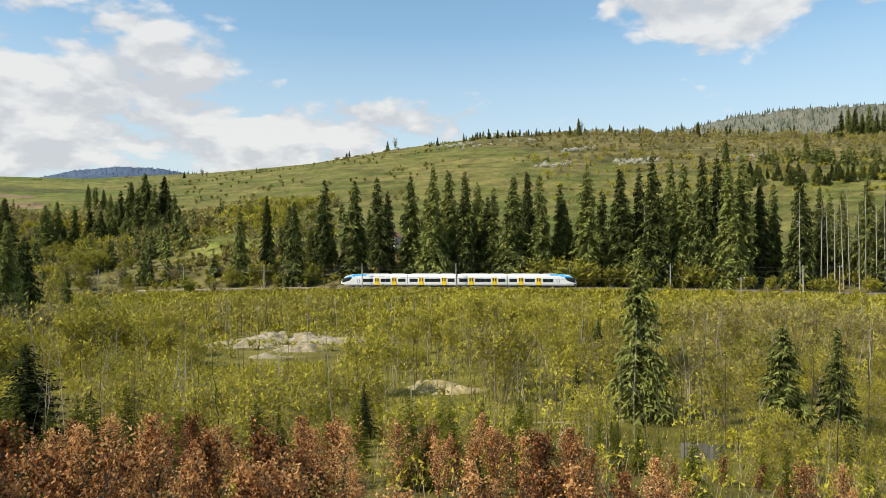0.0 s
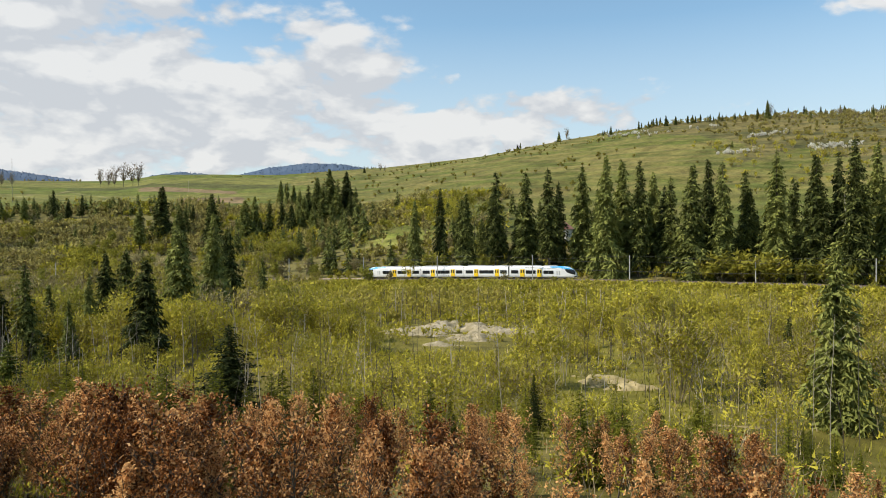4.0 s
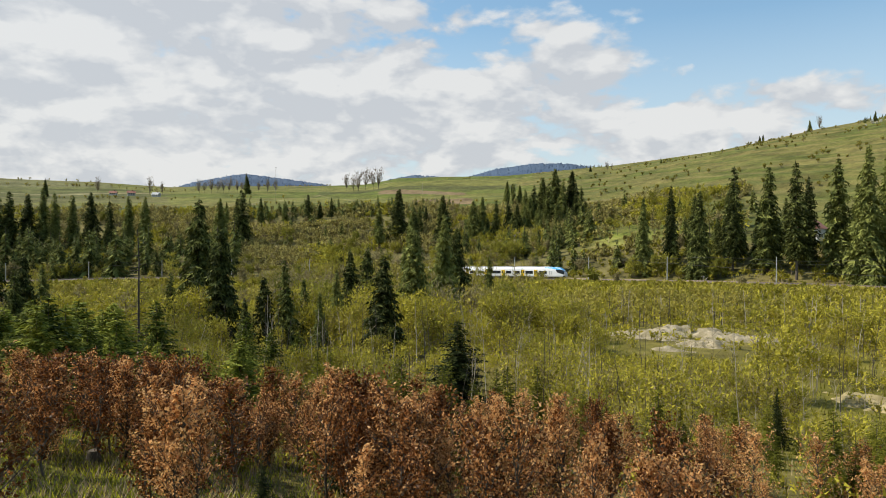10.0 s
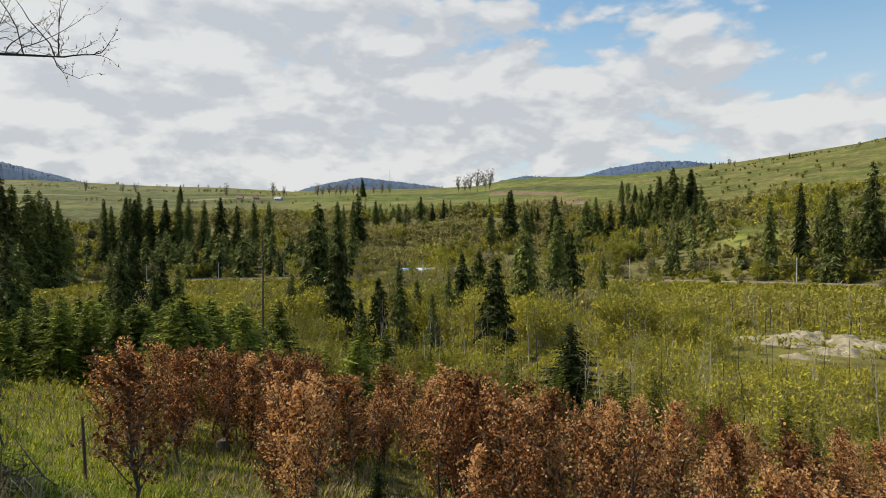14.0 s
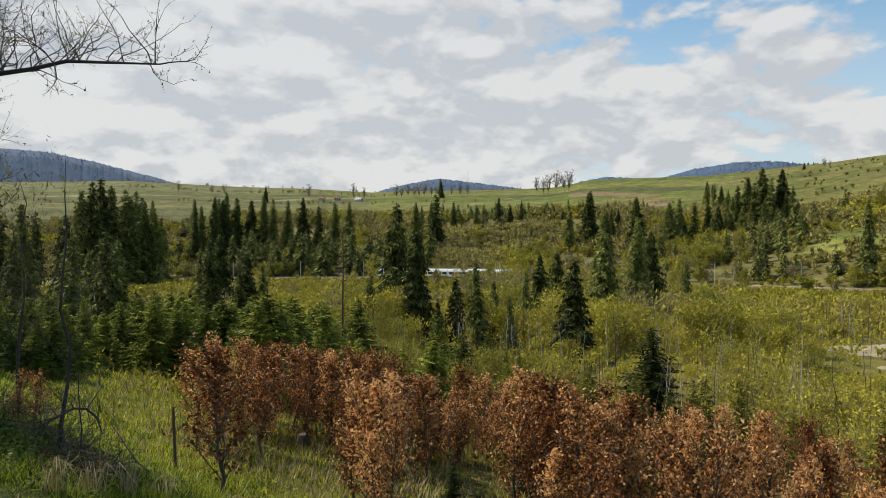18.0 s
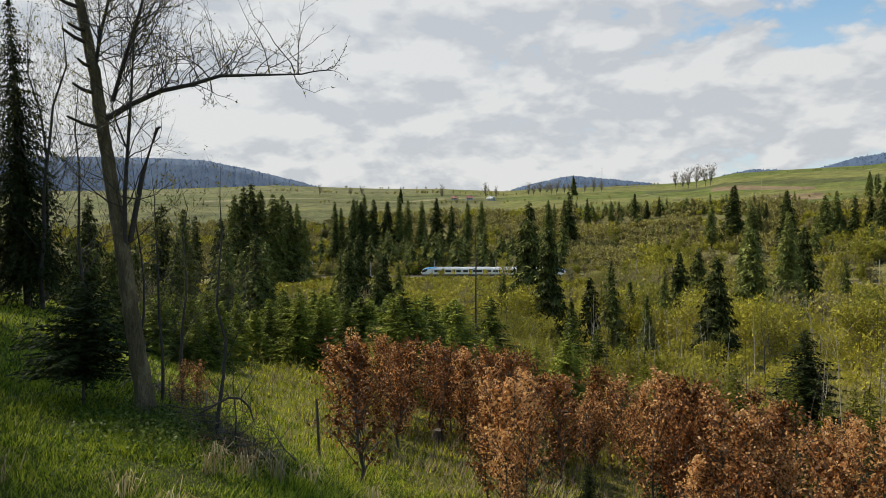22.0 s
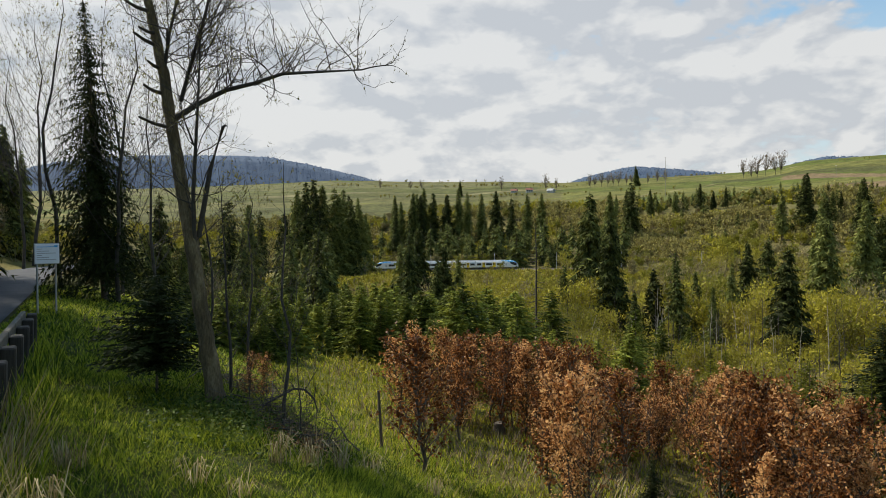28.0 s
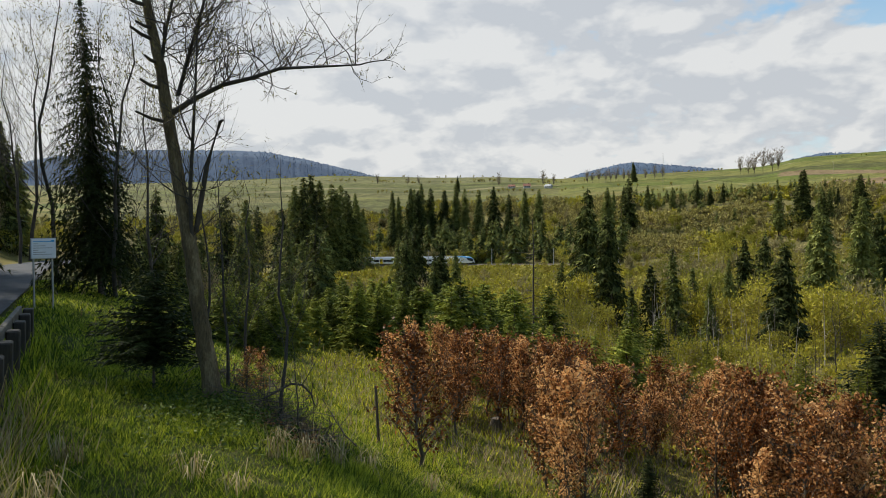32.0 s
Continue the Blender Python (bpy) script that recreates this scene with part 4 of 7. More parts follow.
for az, r, el in ((-3.2, 430, 4.2), (-5.5, 430, 3.0), (-6.8, 430, 3.9), (3.8, 470, 3.9), (9.2, 480, 3.6), (10.0, 478, 3.2), (2.0, 480, 3.7), (7.4, 482, 3.6), (5.6, 480, 3.4), (2.9, 480, 3.3), (15.8, 440, 3.5), (16.9, 445, 3.5), (18.1, 440, 3.1), (19.3, 452, 3.7), (20.5, 448, 3.5), (21.7, 455, 3.6), (22.4, 452, 4.0), (23.3, 450, 3.4), (24.3, 458, 3.6), (25.1, 458, 4.0), (25.7, 455, 3.5),
                  (27.0, 450, 2.9), (27.5, 445, 1.9), (29.8, 450, 1.9), (30.4, 455, 3.2), (31.1, 458, 3.4), (31.6, 450, 3.9),):
    spruces.top(az, r, el, wide=1.05 + 0.4 * ((abs(az) * 13) % 1.0))
for az, r, el in ((34.5, 330, 4.5), (33.8, 335, 4.7), (33.2, 338, 4.2), (32.3, 340, 4.0), (35.1, 330, 3.8), (30.9, 345, 3.1), (30.3, 348, 2.7), (27.4, 420, 2.2), (26.0, 440, 3.6), (25.4, 445, 3.4), (31.9, 342, 3.4), (38.0, 300, 2.2),
                  (55.1, 100, 8.0), (54.0, 110, 6.4), (54.5, 105, 4.8), (36.2, 150, 2.2), (38.8, 160, 2.7), (40.3, 120, 3.1), (45.1, 75, 3.7), (39.2, 110, 0.9),):
    spruces.top(az, r, el, wide=1.05 + 0.4 * ((abs(az) * 13) % 1.0))



def far_spruces(name, label, places, seed):
    """Spruces too far off to pick apart: for each a trunk and tiers of ragged boughs, all in one mass."""
    rng = np.random.default_rng(seed)
    soup = Soup()
    for az, r, h in places:
        x, y, z = at(az, r)
        w = h * rng.uniform(0.19, 0.28)
        k = 170
        f = 1 - (1 - rng.uniform(0, 1, k)) ** 0.75
        f = 0.06 + 0.93 * f
        a = rng.uniform(0, 2 * np.pi, k)
        L = (w * (1 - f) ** 0.65 * rng.uniform(0.5, 1.15, k) + 0.02 * h)[:, None]
        out = np.column_stack([np.cos(a), np.sin(a), 0 * a])
        side = np.column_stack([-np.sin(a), np.cos(a), 0 * a])
        p = np.array([x, y, z]) + np.column_stack([0 * f, 0 * f, f * h]) + out * L * 0.15
        tip = p + out * L - np.array([0, 0, 1.0]) * L * rng.uniform(0.25, 0.75, (k, 1))
        soup.blades(p, tip, unit(side + rng.normal(0, 0.45, (k, 3))) * L * 0.5)
        mid = p + (tip - p) * rng.uniform(0.2, 0.7, (k, 1))
        soup.blades(mid, mid + (out * 0.3 + side * rng.choice([-1, 1], (k, 1)) * 0.6 - [0, 0, 0.5]) * L * 0.6, unit(out + rng.normal(0, 0.5, (k, 3))) * L * 0.3)
        soup.limb(np.array([[x, y, z - 0.3], [x, y, z + h * 0.95], [x, y, z + h]]), [0.011 * h, 0.004 * h, 0.001 * h], 5, 1)
    tagged(new(name, soup.mesh(name, [M_SPRUCE, M_BARK])), label, "wood", kind="stuff")


rng_bank = np.random.default_rng(77)
wood_spots = []
for k in range(120):
    az = float(rng_bank.uniform(-21, 36))
    tr = float(track_at(az)[0])
    r = tr + float(rng_bank.uniform(14, 140))
    if r < float(np.interp(az, HILL_AZ, MID_R)) - 5 and not (-26 < az < -17 and tr + 50 < r < tr + 95):
        wood_spots.append((az, r, float(rng_bank.uniform(3.5, 13))))
for k in range(95):
    az = float(rng_bank.uniform(9, 37))
    wood_spots.append((az, float(track_at(az)[0]) + float(rng_bank.uniform(9, 85)), float(rng_bank.uniform(9, 19))))
for k in range(42):
    az = float(rng_bank.uniform(-31, -15))
    d = float(rng_bank.uniform(14, 150))
    if not (-26 < az < -17 and 50 < d < 95):
        wood_spots.append((az, float(track_at(az)[0]) + d, float(rng_bank.uniform(5, 14))))
for k in range(110):
    az = float(rng_bank.uniform(-9, 9))
    wood_spots.append((az, float(np.interp(az, HILL_AZ, MID_R)) + float(rng_bank.normal(-8, 10)), float(rng_bank.uniform(3, 11))))
for k in range(70):
    az = float(rng_bank.uniform(8, 26))
    wood_spots.append((az, float(track_at(az)[0]) + float(rng_bank.uniform(8, 45)), 5 + 19 * float(rng_bank.random()) ** 2))
for k in range(60):
    az = float(rng_bank.uniform(-19, -8))
    wood_spots.append((az, float(track_at(az)[0]) + float(rng_bank.uniform(60, 130)), 6 + 9 * float(rng_bank.random())))
for k in range(46):
    wood_spots.append((float(rng_bank.uniform(-70, -62.3)), float(rng_bank.uniform(530, 585)), float(rng_bank.uniform(7, 12))))
far_spruces("far_spruce_wood", "dark green spruces of all sizes on the bank above the railway", wood_spots, 78)

M_BANKLEAF = material("grey_green_budding_leaves", [(0.17, 0.148, 0.030), (0.29, 0.252, 0.048), (0.40, 0.345, 0.07)], 0.3, 0.8, vary="both", spread=0.55, through_leaf=0.25)
# ---------------------------------------------------------------- thickets


def bush_soups(base, h, leaves, leaf, dist, rng, spread, stems, twig, low, twiggy, tiers=0.0):
    """Stems and leaves of bushes: forking stems to the lobes of a rounded crown, leaves on the lobes, bare twigs sticking out."""
    n = len(h)
    row = np.arange(n)[:, None]
    a = rng.uniform(0, 2 * np.pi, (n, stems))
    share = np.sqrt(rng.uniform(0.0, 1.0, (n, stems)))
    reach = share * spread * h[:, None] * 0.8
    tall = h[:, None] * (0.84 - 0.42 * share ** 2 * rng.uniform(0.2, 1.0, (n, stems))) * (1 - tiers * rng.random((n, stems)))
    lobe = base[:, None] + np.stack([np.cos(a) * reach, np.sin(a) * reach, tall], -1)
    foot = base[:, None] + np.stack([np.cos(a) * reach * 0.2, np.sin(a) * reach * 0.2, np.zeros_like(a) - 0.1], -1)
    wood, foliage = Soup(), Soup()
    ang = rng.uniform(0, 2 * np.pi, (n, stems))
    wide = np.stack([np.cos(ang), np.sin(ang), 0 * ang], -1) * (np.maximum(twig, dist * 0.0005))[:, None, None]
    peak = lobe + (lobe - foot) * 0.12 * rng.uniform(0, 1, (n, stems, 1))
    wood.blades(foot.reshape(-1, 3), peak.reshape(-1, 3), wide.reshape(-1, 3))
    k = leaves
    which = rng.integers(0, stems, (n, k))
    way = unit(rng.normal(0, 1, (n, k, 3)) + [0, 0, 0.3])
    ball = h[:, None, None] * (0.13 + 0.12 * spread) * (0.6 + 0.8 * rng.random((n, stems, 1)))
    deep = rng.uniform(0, 1, (n, k, 1)) ** 0.45
    c = lobe[row, which] + way * ball[row, which] * deep * [1.0, 1.0, 1.15]
    slide = (rng.random((n, k, 1)) < 0.4) * rng.uniform(0, 1, (n, k, 1)) * (0.9 - low)
    c = c + (foot[row, which] - lobe[row, which]) * slide * 0.8
    c[..., 2] = np.maximum(c[..., 2], base[:, None, 2] + 0.05)
    thick = (np.asarray(leaf) * np.ones(n))[:, None, None] * rng.uniform(0.6, 1.4, (n, k, 1))
    face = unit(way + rng.normal(0, 0.45, (n, k, 3)) + [0, 0, 0.25])
    shoot = unit(way * 0.6 + rng.normal(0, 0.75, (n, k, 3)) + [0, 0, 0.6]) * thick * rng.uniform(1.5, 2.8, (n, k, 1))
    across = unit(np.cross(face, shoot)) * thick
    bare = rng.random((n, k)) < twiggy
    leafy = ~bare
    foliage.blades((c - shoot * 0.4)[leafy], (c + shoot * 0.6)[leafy], across[leafy])
    spike = unit(way * 0.7 + [0, 0, 0.8]) * h[:, None, None] * rng.uniform(0.04, 0.11, (n, k, 1))
    wood.blades((c - spike)[bare], (c + spike)[bare], (unit(across) * np.maximum(twig * 0.6, dist * 0.0003)[:, None, None])[bare])
    return wood, foliage


def thicket(name, label, x, y, h, leaves, leaf, mats, seed, spread=0.36, stems=6, twig=0.03, low=0.2, twiggy=0.25):
    """Many bushes as one mass."""
    rng = np.random.default_rng(seed)
    base = np.column_stack([x, y, ground(x, y)])
    wood, foliage = bush_soups(base, h, leaves, leaf, np.hypot(x, y), rng, spread, stems, twig, low, twiggy)
    for v, f in zip(wood.v, wood.f):
        foliage.add(v, f - f.min(), 1)
    return tagged(new(name, foliage.mesh(name, mats)), label, "bushes", kind="stuff")


def bush_kind(name, label, group, seed, spread, stems, leaves, leaf, mat, twiggy=0.2, h=5.0):
    rng = np.random.default_rng(seed)
    wood, foliage = bush_soups(np.zeros((1, 3)), np.array([h]), leaves, leaf, np.array([60.0]), rng, spread, stems, 0.05, 0.2, twiggy)
    ob = thing(name, label, "bush", group)
    part_mesh("branchwork", wood.mesh("branchwork", [M_TWIG]), ob)["kind"] = "stuff"
    part_mesh("foliage", foliage.mesh("foliage", [mat]), ob)
    return ob


def crown_tree(name, label, group, seed, spread, stems, leaves, leaf, mat, twiggy=0.3, h=10.0, clear=0.25, twig=0.06, bark=None):
    """A broadleaf tree: a forked trunk, many limbs and fine twigs, and a thin crown of buds or young leaves."""
    rng = np.random.default_rng(seed)
    wood, foliage = bush_soups(np.array([[0, 0, clear * h]]), np.array([h * (1 - clear)]), leaves, leaf, np.array([60.0]), rng, spread, stems, twig, 0.2, twiggy, 0.6)
    trunk = Soup()
    zs = np.linspace(0, 1, 6)
    lean = np.cumsum(rng.normal(0, 0.012 * h, (6, 2)), 0)
    trunk.limb(np.column_stack([lean, zs * h * 0.8 - 0.2]), 0.011 * h * (1.05 - zs), 6)
    for k in range(7):
        f = rng.uniform(0.15, 0.6)
        a = rng.uniform(0, 2 * np.pi)
        p = np.array([np.interp(f, zs, lean[:, 0]), np.interp(f, zs, lean[:, 1]), f * h * 0.8])
        d = np.array([np.cos(a) * spread, np.sin(a) * spread, 1.0]) * h * rng.uniform(0.2, 0.36)
        trunk.limb(np.stack([p, p + d * [0.6, 0.6, 0.45], p + d]), np.array([0.005, 0.0035, 0.0015]) * h, 4)
    ob = thing(name, label, "tree", group)
    part_mesh("trunk", trunk.mesh("trunk", [bark or M_BARK], True), ob)
    part_mesh("branchwork", wood.mesh("branchwork", [M_TWIG]), ob)["kind"] = "stuff"
    part_mesh("foliage", foliage.mesh("foliage", [mat]), ob)
    return ob


def scatter(seed, az0, az1, r0, r1, area):
    """Even random places in a sector, one for each so many square metres."""
    rng = np.random.default_rng(seed)
    n = int(0.5 * radians(az1 - az0) * (r1 * r1 - r0 * r0) / area)
    az = rng.uniform(az0, az1, n)
    r = np.sqrt(rng.uniform(r0 * r0, r1 * r1, n))
    return az, r, -r * np.sin(np.radians(az)), r * np.cos(np.radians(az)), rng


def clear_of_openings(az, r):
    """Keeps the gravel heaps, the sandy patch and their surroundings free."""
    gravel = (np.abs(az + 25.8) < 6.4) & (r > 70) & (r < 108)
    sand = (np.abs(az + 37.4) < 4.6) & (r > 50) & (r < 70)
    lone = (np.abs(az + 53.8) < 2.4) & (r > 30) & (r < 48)
    fir = ((np.abs(az + 8) < 4) & (r < 49)) | ((np.abs(az + 32) < 1.6) & (r > 24) & (r < 42))
    glade = (np.abs(az + 43) < 6) & (r > 36) & (r < 48)
    boards = (np.abs(az + 58.2) < 2.4) & (r > 27) & (r < 36)
    return ~(gravel | sand | lone | fir | glade | boards)


BELT_AZ = np.array([-75, -68, -58, -46, -28, -9.5, 5, 16, 25, 29])
BELT_EL = np.array([-15.0, -15.0, -15.6, -13.6, -13.3, -11.6, -10.4, -8.6, -7.6, -8.0])


def willow_field():
    def plant(az, r, x, y, rng, mean, lo, hi, capel, sway=1.0):
        lump = np.array([noise.noise((a * 0.022, b * 0.022, 0.3)) + 1.3 * noise.noise((a * 0.085, b * 0.085, 3.3)) for a, b in zip(x, y)])
        wave = np.array([noise.noise((a * 0.035, b * 0.035, 1.7)) for a, b in zip(x, y)])
        cap = 1.6 - r * np.tan(np.radians(capel + sway * np.clip(0.35 + 1.6 * wave, 0, 1.3))) - ground(x, y)
        cap = np.where((np.abs(az + 26.0) < 6.5) & (r < 76), np.minimum(cap, 1.6 - r * math.tan(radians(8.4)) - ground(x, y)), cap)
        cap = np.where((np.abs(az + 37.4) < 4.6) & (r < 56), np.minimum(cap, 1.6 - r * math.tan(radians(11.4)) - ground(x, y)), cap)
        open_cap = 1.6 - r * np.tan(np.radians(rng.uniform(4.6, 7.8, len(r)) + np.where(az < -30, -0.9, np.where((az > -24) & (r < 70), 1.9, 0.0)))) - ground(x, y)
        cap = np.where(r < 78, np.minimum(cap, open_cap), cap)
        h = np.clip(mean * (1 + 1.15 * lump) + rng.normal(0, 0.2 * mean, len(x)), lo, hi)
        h = np.minimum(h, np.maximum(cap * rng.uniform(0.8, 1.05, len(x)), 0.4))
        tint = np.array([noise.noise((a * 0.03, b * 0.03, 7.7)) for a, b in zip(x, y)]) + rng.normal(0, 0.16, len(x))
        return h, tint, clear_of_openings(az, r) & (r < track_at(az)[0] - 6) & (h > 0.45)

    green, grey = [M_WILLOW, M_TWIG], [M_BANKLEAF, M_TWIG]
    leafy_near = Stand([bush_kind("willow_bush", "upright willow bush with small fresh yellow-green leaves", "willow bushes on the valley floor", 740 + k, (0.4, 0.34, 0.46)[k], (18, 16, 20)[k], 1900, 0.092, M_WILLOW, (0.2, 0.26, 0.18)[k]) for k in range(3)], 5.0)
    leafy = Stand([bush_kind("willow_bush", "rounded willow bush with fresh yellow-green leaves", "willow bushes on the valley floor", 700 + k, (0.42, 0.36, 0.5, 0.45)[k], (16, 14, 18, 16)[k], 1500, 0.118, M_WILLOW, (0.14, 0.22, 0.14, 0.18)[k]) for k in range(4)], 5.0)
    sparse = Stand([bush_kind("alder_bush", "grey-brown alder bush with bare twigs and swelling buds", "alder bushes on the valley floor", 720 + k, (0.3, 0.38)[k], 16, 1100, 0.105, M_BANKLEAF, 0.4) for k in range(2)], 5.0)
    az, r, x, y, rng = scatter(101, -74, 32, 19, 125, 21.0)
    order = np.argsort(r)[:400]
    az, r, x, y = az[order], r[order], x[order], y[order]
    h, tint, ok = plant(az, r, x, y, rng, 4.4, 2.2, 7.0, 3.3)
    near_cap = 1.6 + r * np.tan(np.radians(np.interp(az, BELT_AZ, BELT_EL) + rng.uniform(0.3, 4.2, len(r)))) - ground(x, y)
    h = np.where(r < 42, np.minimum(h, near_cap), h)
    for k in np.nonzero(ok & (h > 1.3))[0]:
        if (az[k] > 12 and r[k] < 60) or r[k] < 29:
            continue
        ((leafy_near if r[k] < 52 else leafy) if tint[k] < 0.14 else sparse).set(float(az[k]), float(r[k]), float(h[k]), wide=float(rng.uniform(0.85, 1.25)))
    az, r, x, y, rng = scatter(107, -74, 32, 34, 118, 13.0)
    h, tint, ok = plant(az, r, x, y, rng, 3.2, 1.0, 6.0, 3.3)
    for label, sel, mats, seed in (("yellow-green budding willow thicket on the valley floor", ok & (tint < 0.05), green, 5), ("grey-brown budding alder thicket on the valley floor", ok & (tint >= 0.05), grey, 15)):
        thicket("willow_thicket", label, x[sel], y[sel], h[sel], 130, np.maximum(0.1, r[sel] * 0.002), mats, seed, spread=0.42, twiggy=0.3)
    az, r, x, y, rng = scatter(111, -74, 34, 17, 118, 2.7)
    h, tint, ok = plant(az, r, x, y, rng, 0.9, 0.4, 1.8, 3.3)
    ok |= (np.abs(az + 25.8) < 6.4) & (r > 70) & (r < 108) & (rng.random(len(r)) < 0.3)
    ok |= ((np.abs(az + 43) < 6) & (r > 36) & (r < 48)) | ((np.abs(az + 38) < 3.4) & (r > 54) & (r < 70) & (rng.random(len(r)) < 0.6))
    thicket("undergrowth", "low olive green undergrowth and young willow shoots", x[ok], y[ok], h[ok], 30, np.maximum(0.07, r[ok] * 0.0021), green, 25, spread=0.85, stems=5, low=0.05, twiggy=0.3)
    az, r, x, y, rng = scatter(112, -74, 34, 118, 320, 11.0)
    h, tint, ok = plant(az, r, x, y, rng, 1.5, 0.6, 2.6, -np.interp(az, T_AZ, T_EL) + 0.1, 0.4)
    thicket("far_undergrowth", "low olive undergrowth on the valley floor below the railway", x[ok], y[ok], h[ok], 30, 0.34, green, 26, spread=0.9, stems=5, low=0.05, twiggy=0.25)
    az, r, x, y, rng = scatter(106, -74, 32, 112, 300, 15.0)
    h, tint, ok = plant(az, r, x, y, rng, 4.0, 1.2, 7.0, -np.interp(az, T_AZ, T_EL) + 0.06, 0.45)
    for label, sel, mats, seed in (("olive green budding thicket below the railway line", ok & (tint < 0.12), green, 6), ("grey-brown budding thicket below the railway line", ok & (tint >= 0.12), grey, 16)):
        thicket("far_willow_thicket", label, x[sel], y[sel], h[sel], 95, r[sel] * 0.0021, mats, seed, spread=0.46, twiggy=0.3)
    az, r, x, y, rng = scatter(102, 0, 58, 60, 385, 26.0)
    h, tint, ok = plant(az, r, x, y, rng, 2.6, 0.8, 5, 2.8)
    ok &= r > np.where(az < 32, 290, 60)
    thicket("meadow_thicket", "sparse olive green bushes on the valley meadow", x[ok], y[ok], h[ok], 70, np.maximum(0.1, r[ok] * 0.0015), green, 7, spread=0.46)
    # the strip just below the line
    az, r, x, y, rng = scatter(114, -74, 34, 200, 385, 9.0)
    gap = track_at(az)[0] - r
    h = np.minimum(rng.uniform(1.2, 4.5, len(r)), 1.6 + r * np.tan(np.radians(np.interp(az, T_AZ, T_EL) - rng.uniform(0.0, 0.3, len(r)))) - ground(x, y))
    ok = (gap > 6.5) & (gap < 30) & (h > 0.5)
    thicket("line_thicket", "olive green bushes along the foot of the railway bank", x[ok], y[ok], h[ok], 50, 0.4, green, 27, spread=0.55, twiggy=0.25)
    # rank grass between the bushes
    az, r, x, y, rng = scatter(115, -74, 34, 20, 105, 0.2)
    lump = np.array([noise.noise((a * 0.25, b * 0.25, 6.1)) for a, b in zip(x[::9], y[::9])]).repeat(9)[:len(x)]
    keep = (rng.random(len(r)) < np.clip(30 / r, 0.2, 1)) & ((np.abs(az + 25.8) > 5) | (r < 76) | (r > 104))
    x, y, r, lump = x[keep], y[keep], r[keep], lump[keep]
    tall = rng.uniform(0.2, 0.65, len(x)) * (1 + 0.6 * lump)
    base = np.column_stack([x, y, ground(x, y) - 0.03])
    a = rng.uniform(0, 2 * np.pi, len(x))
    tip = base + np.column_stack([np.cos(a) * tall * 0.5, np.sin(a) * tall * 0.5, tall])
    across = np.column_stack([-np.sin(a), np.cos(a), 0 * a]) * np.maximum(0.03, r * 0.0018)[:, None]
    soup = Soup()
    dry = rng.random(len(x)) < 0.25
    soup.blades(base[~dry], tip[~dry], across[~dry])
    soup.blades(base[dry], tip[dry], across[dry], 1)
    tagged(new("valley_grass", soup.mesh("valley_grass", [M_VALLEYGRASS, M_STRAW])), "rank olive and straw-coloured grass between the bushes", "grass", kind="stuff")
    bright = Stand([bush_kind("bright_willow", "bright yellow-green leafing willow clump", "bright willows on the valley floor", 760 + k, (0.5, 0.42)[k], 18, 2300, 0.1, M_FRESH, 0.12) for k in range(2)], 5.0)
    for az, r, el in ((15.4, 72, -5.4), (14.0, 76, -4.9), (12.8, 70, -5.6), (11.4, 74, -5.3), (13.2, 62, -7.2), (11.0, 64, -7.0), (15.0, 64, -7.4), (-3.6, 105, -3.6), (-5.4, 110, -3.4), (-7.0, 100, -3.9), (-14, 60, -6.6), (-62, 60, -5.6), (-52, 80, -5.0), (-57, 64, -5.8)):
        bright.top(az, r, el, wide=1.1)
    return leafy


M_FRESH = material("bright_fresh_leaves", [(0.15, 0.148, 0.024), (0.29, 0.27, 0.038), (0.42, 0.375, 0.058)], 0.3, 0.7, vary="both", spread=0.45, through_leaf=0.4)
M_VALLEYGRASS = material("rank_valley_grass", [(0.13, 0.125, 0.018), (0.22, 0.21, 0.028), (0.33, 0.30, 0.05)], 0.12, 0.7, vary="island", spread=0.4, through_leaf=0.35)
leafy = willow_field()


M_SCRUB = material("brown_olive_scrub", [(0.18, 0.155, 0.05), (0.31, 0.268, 0.085), (0.44, 0.38, 0.12)], 0.03, 0.85, vary="island", spread=0.8, through_leaf=0.25)


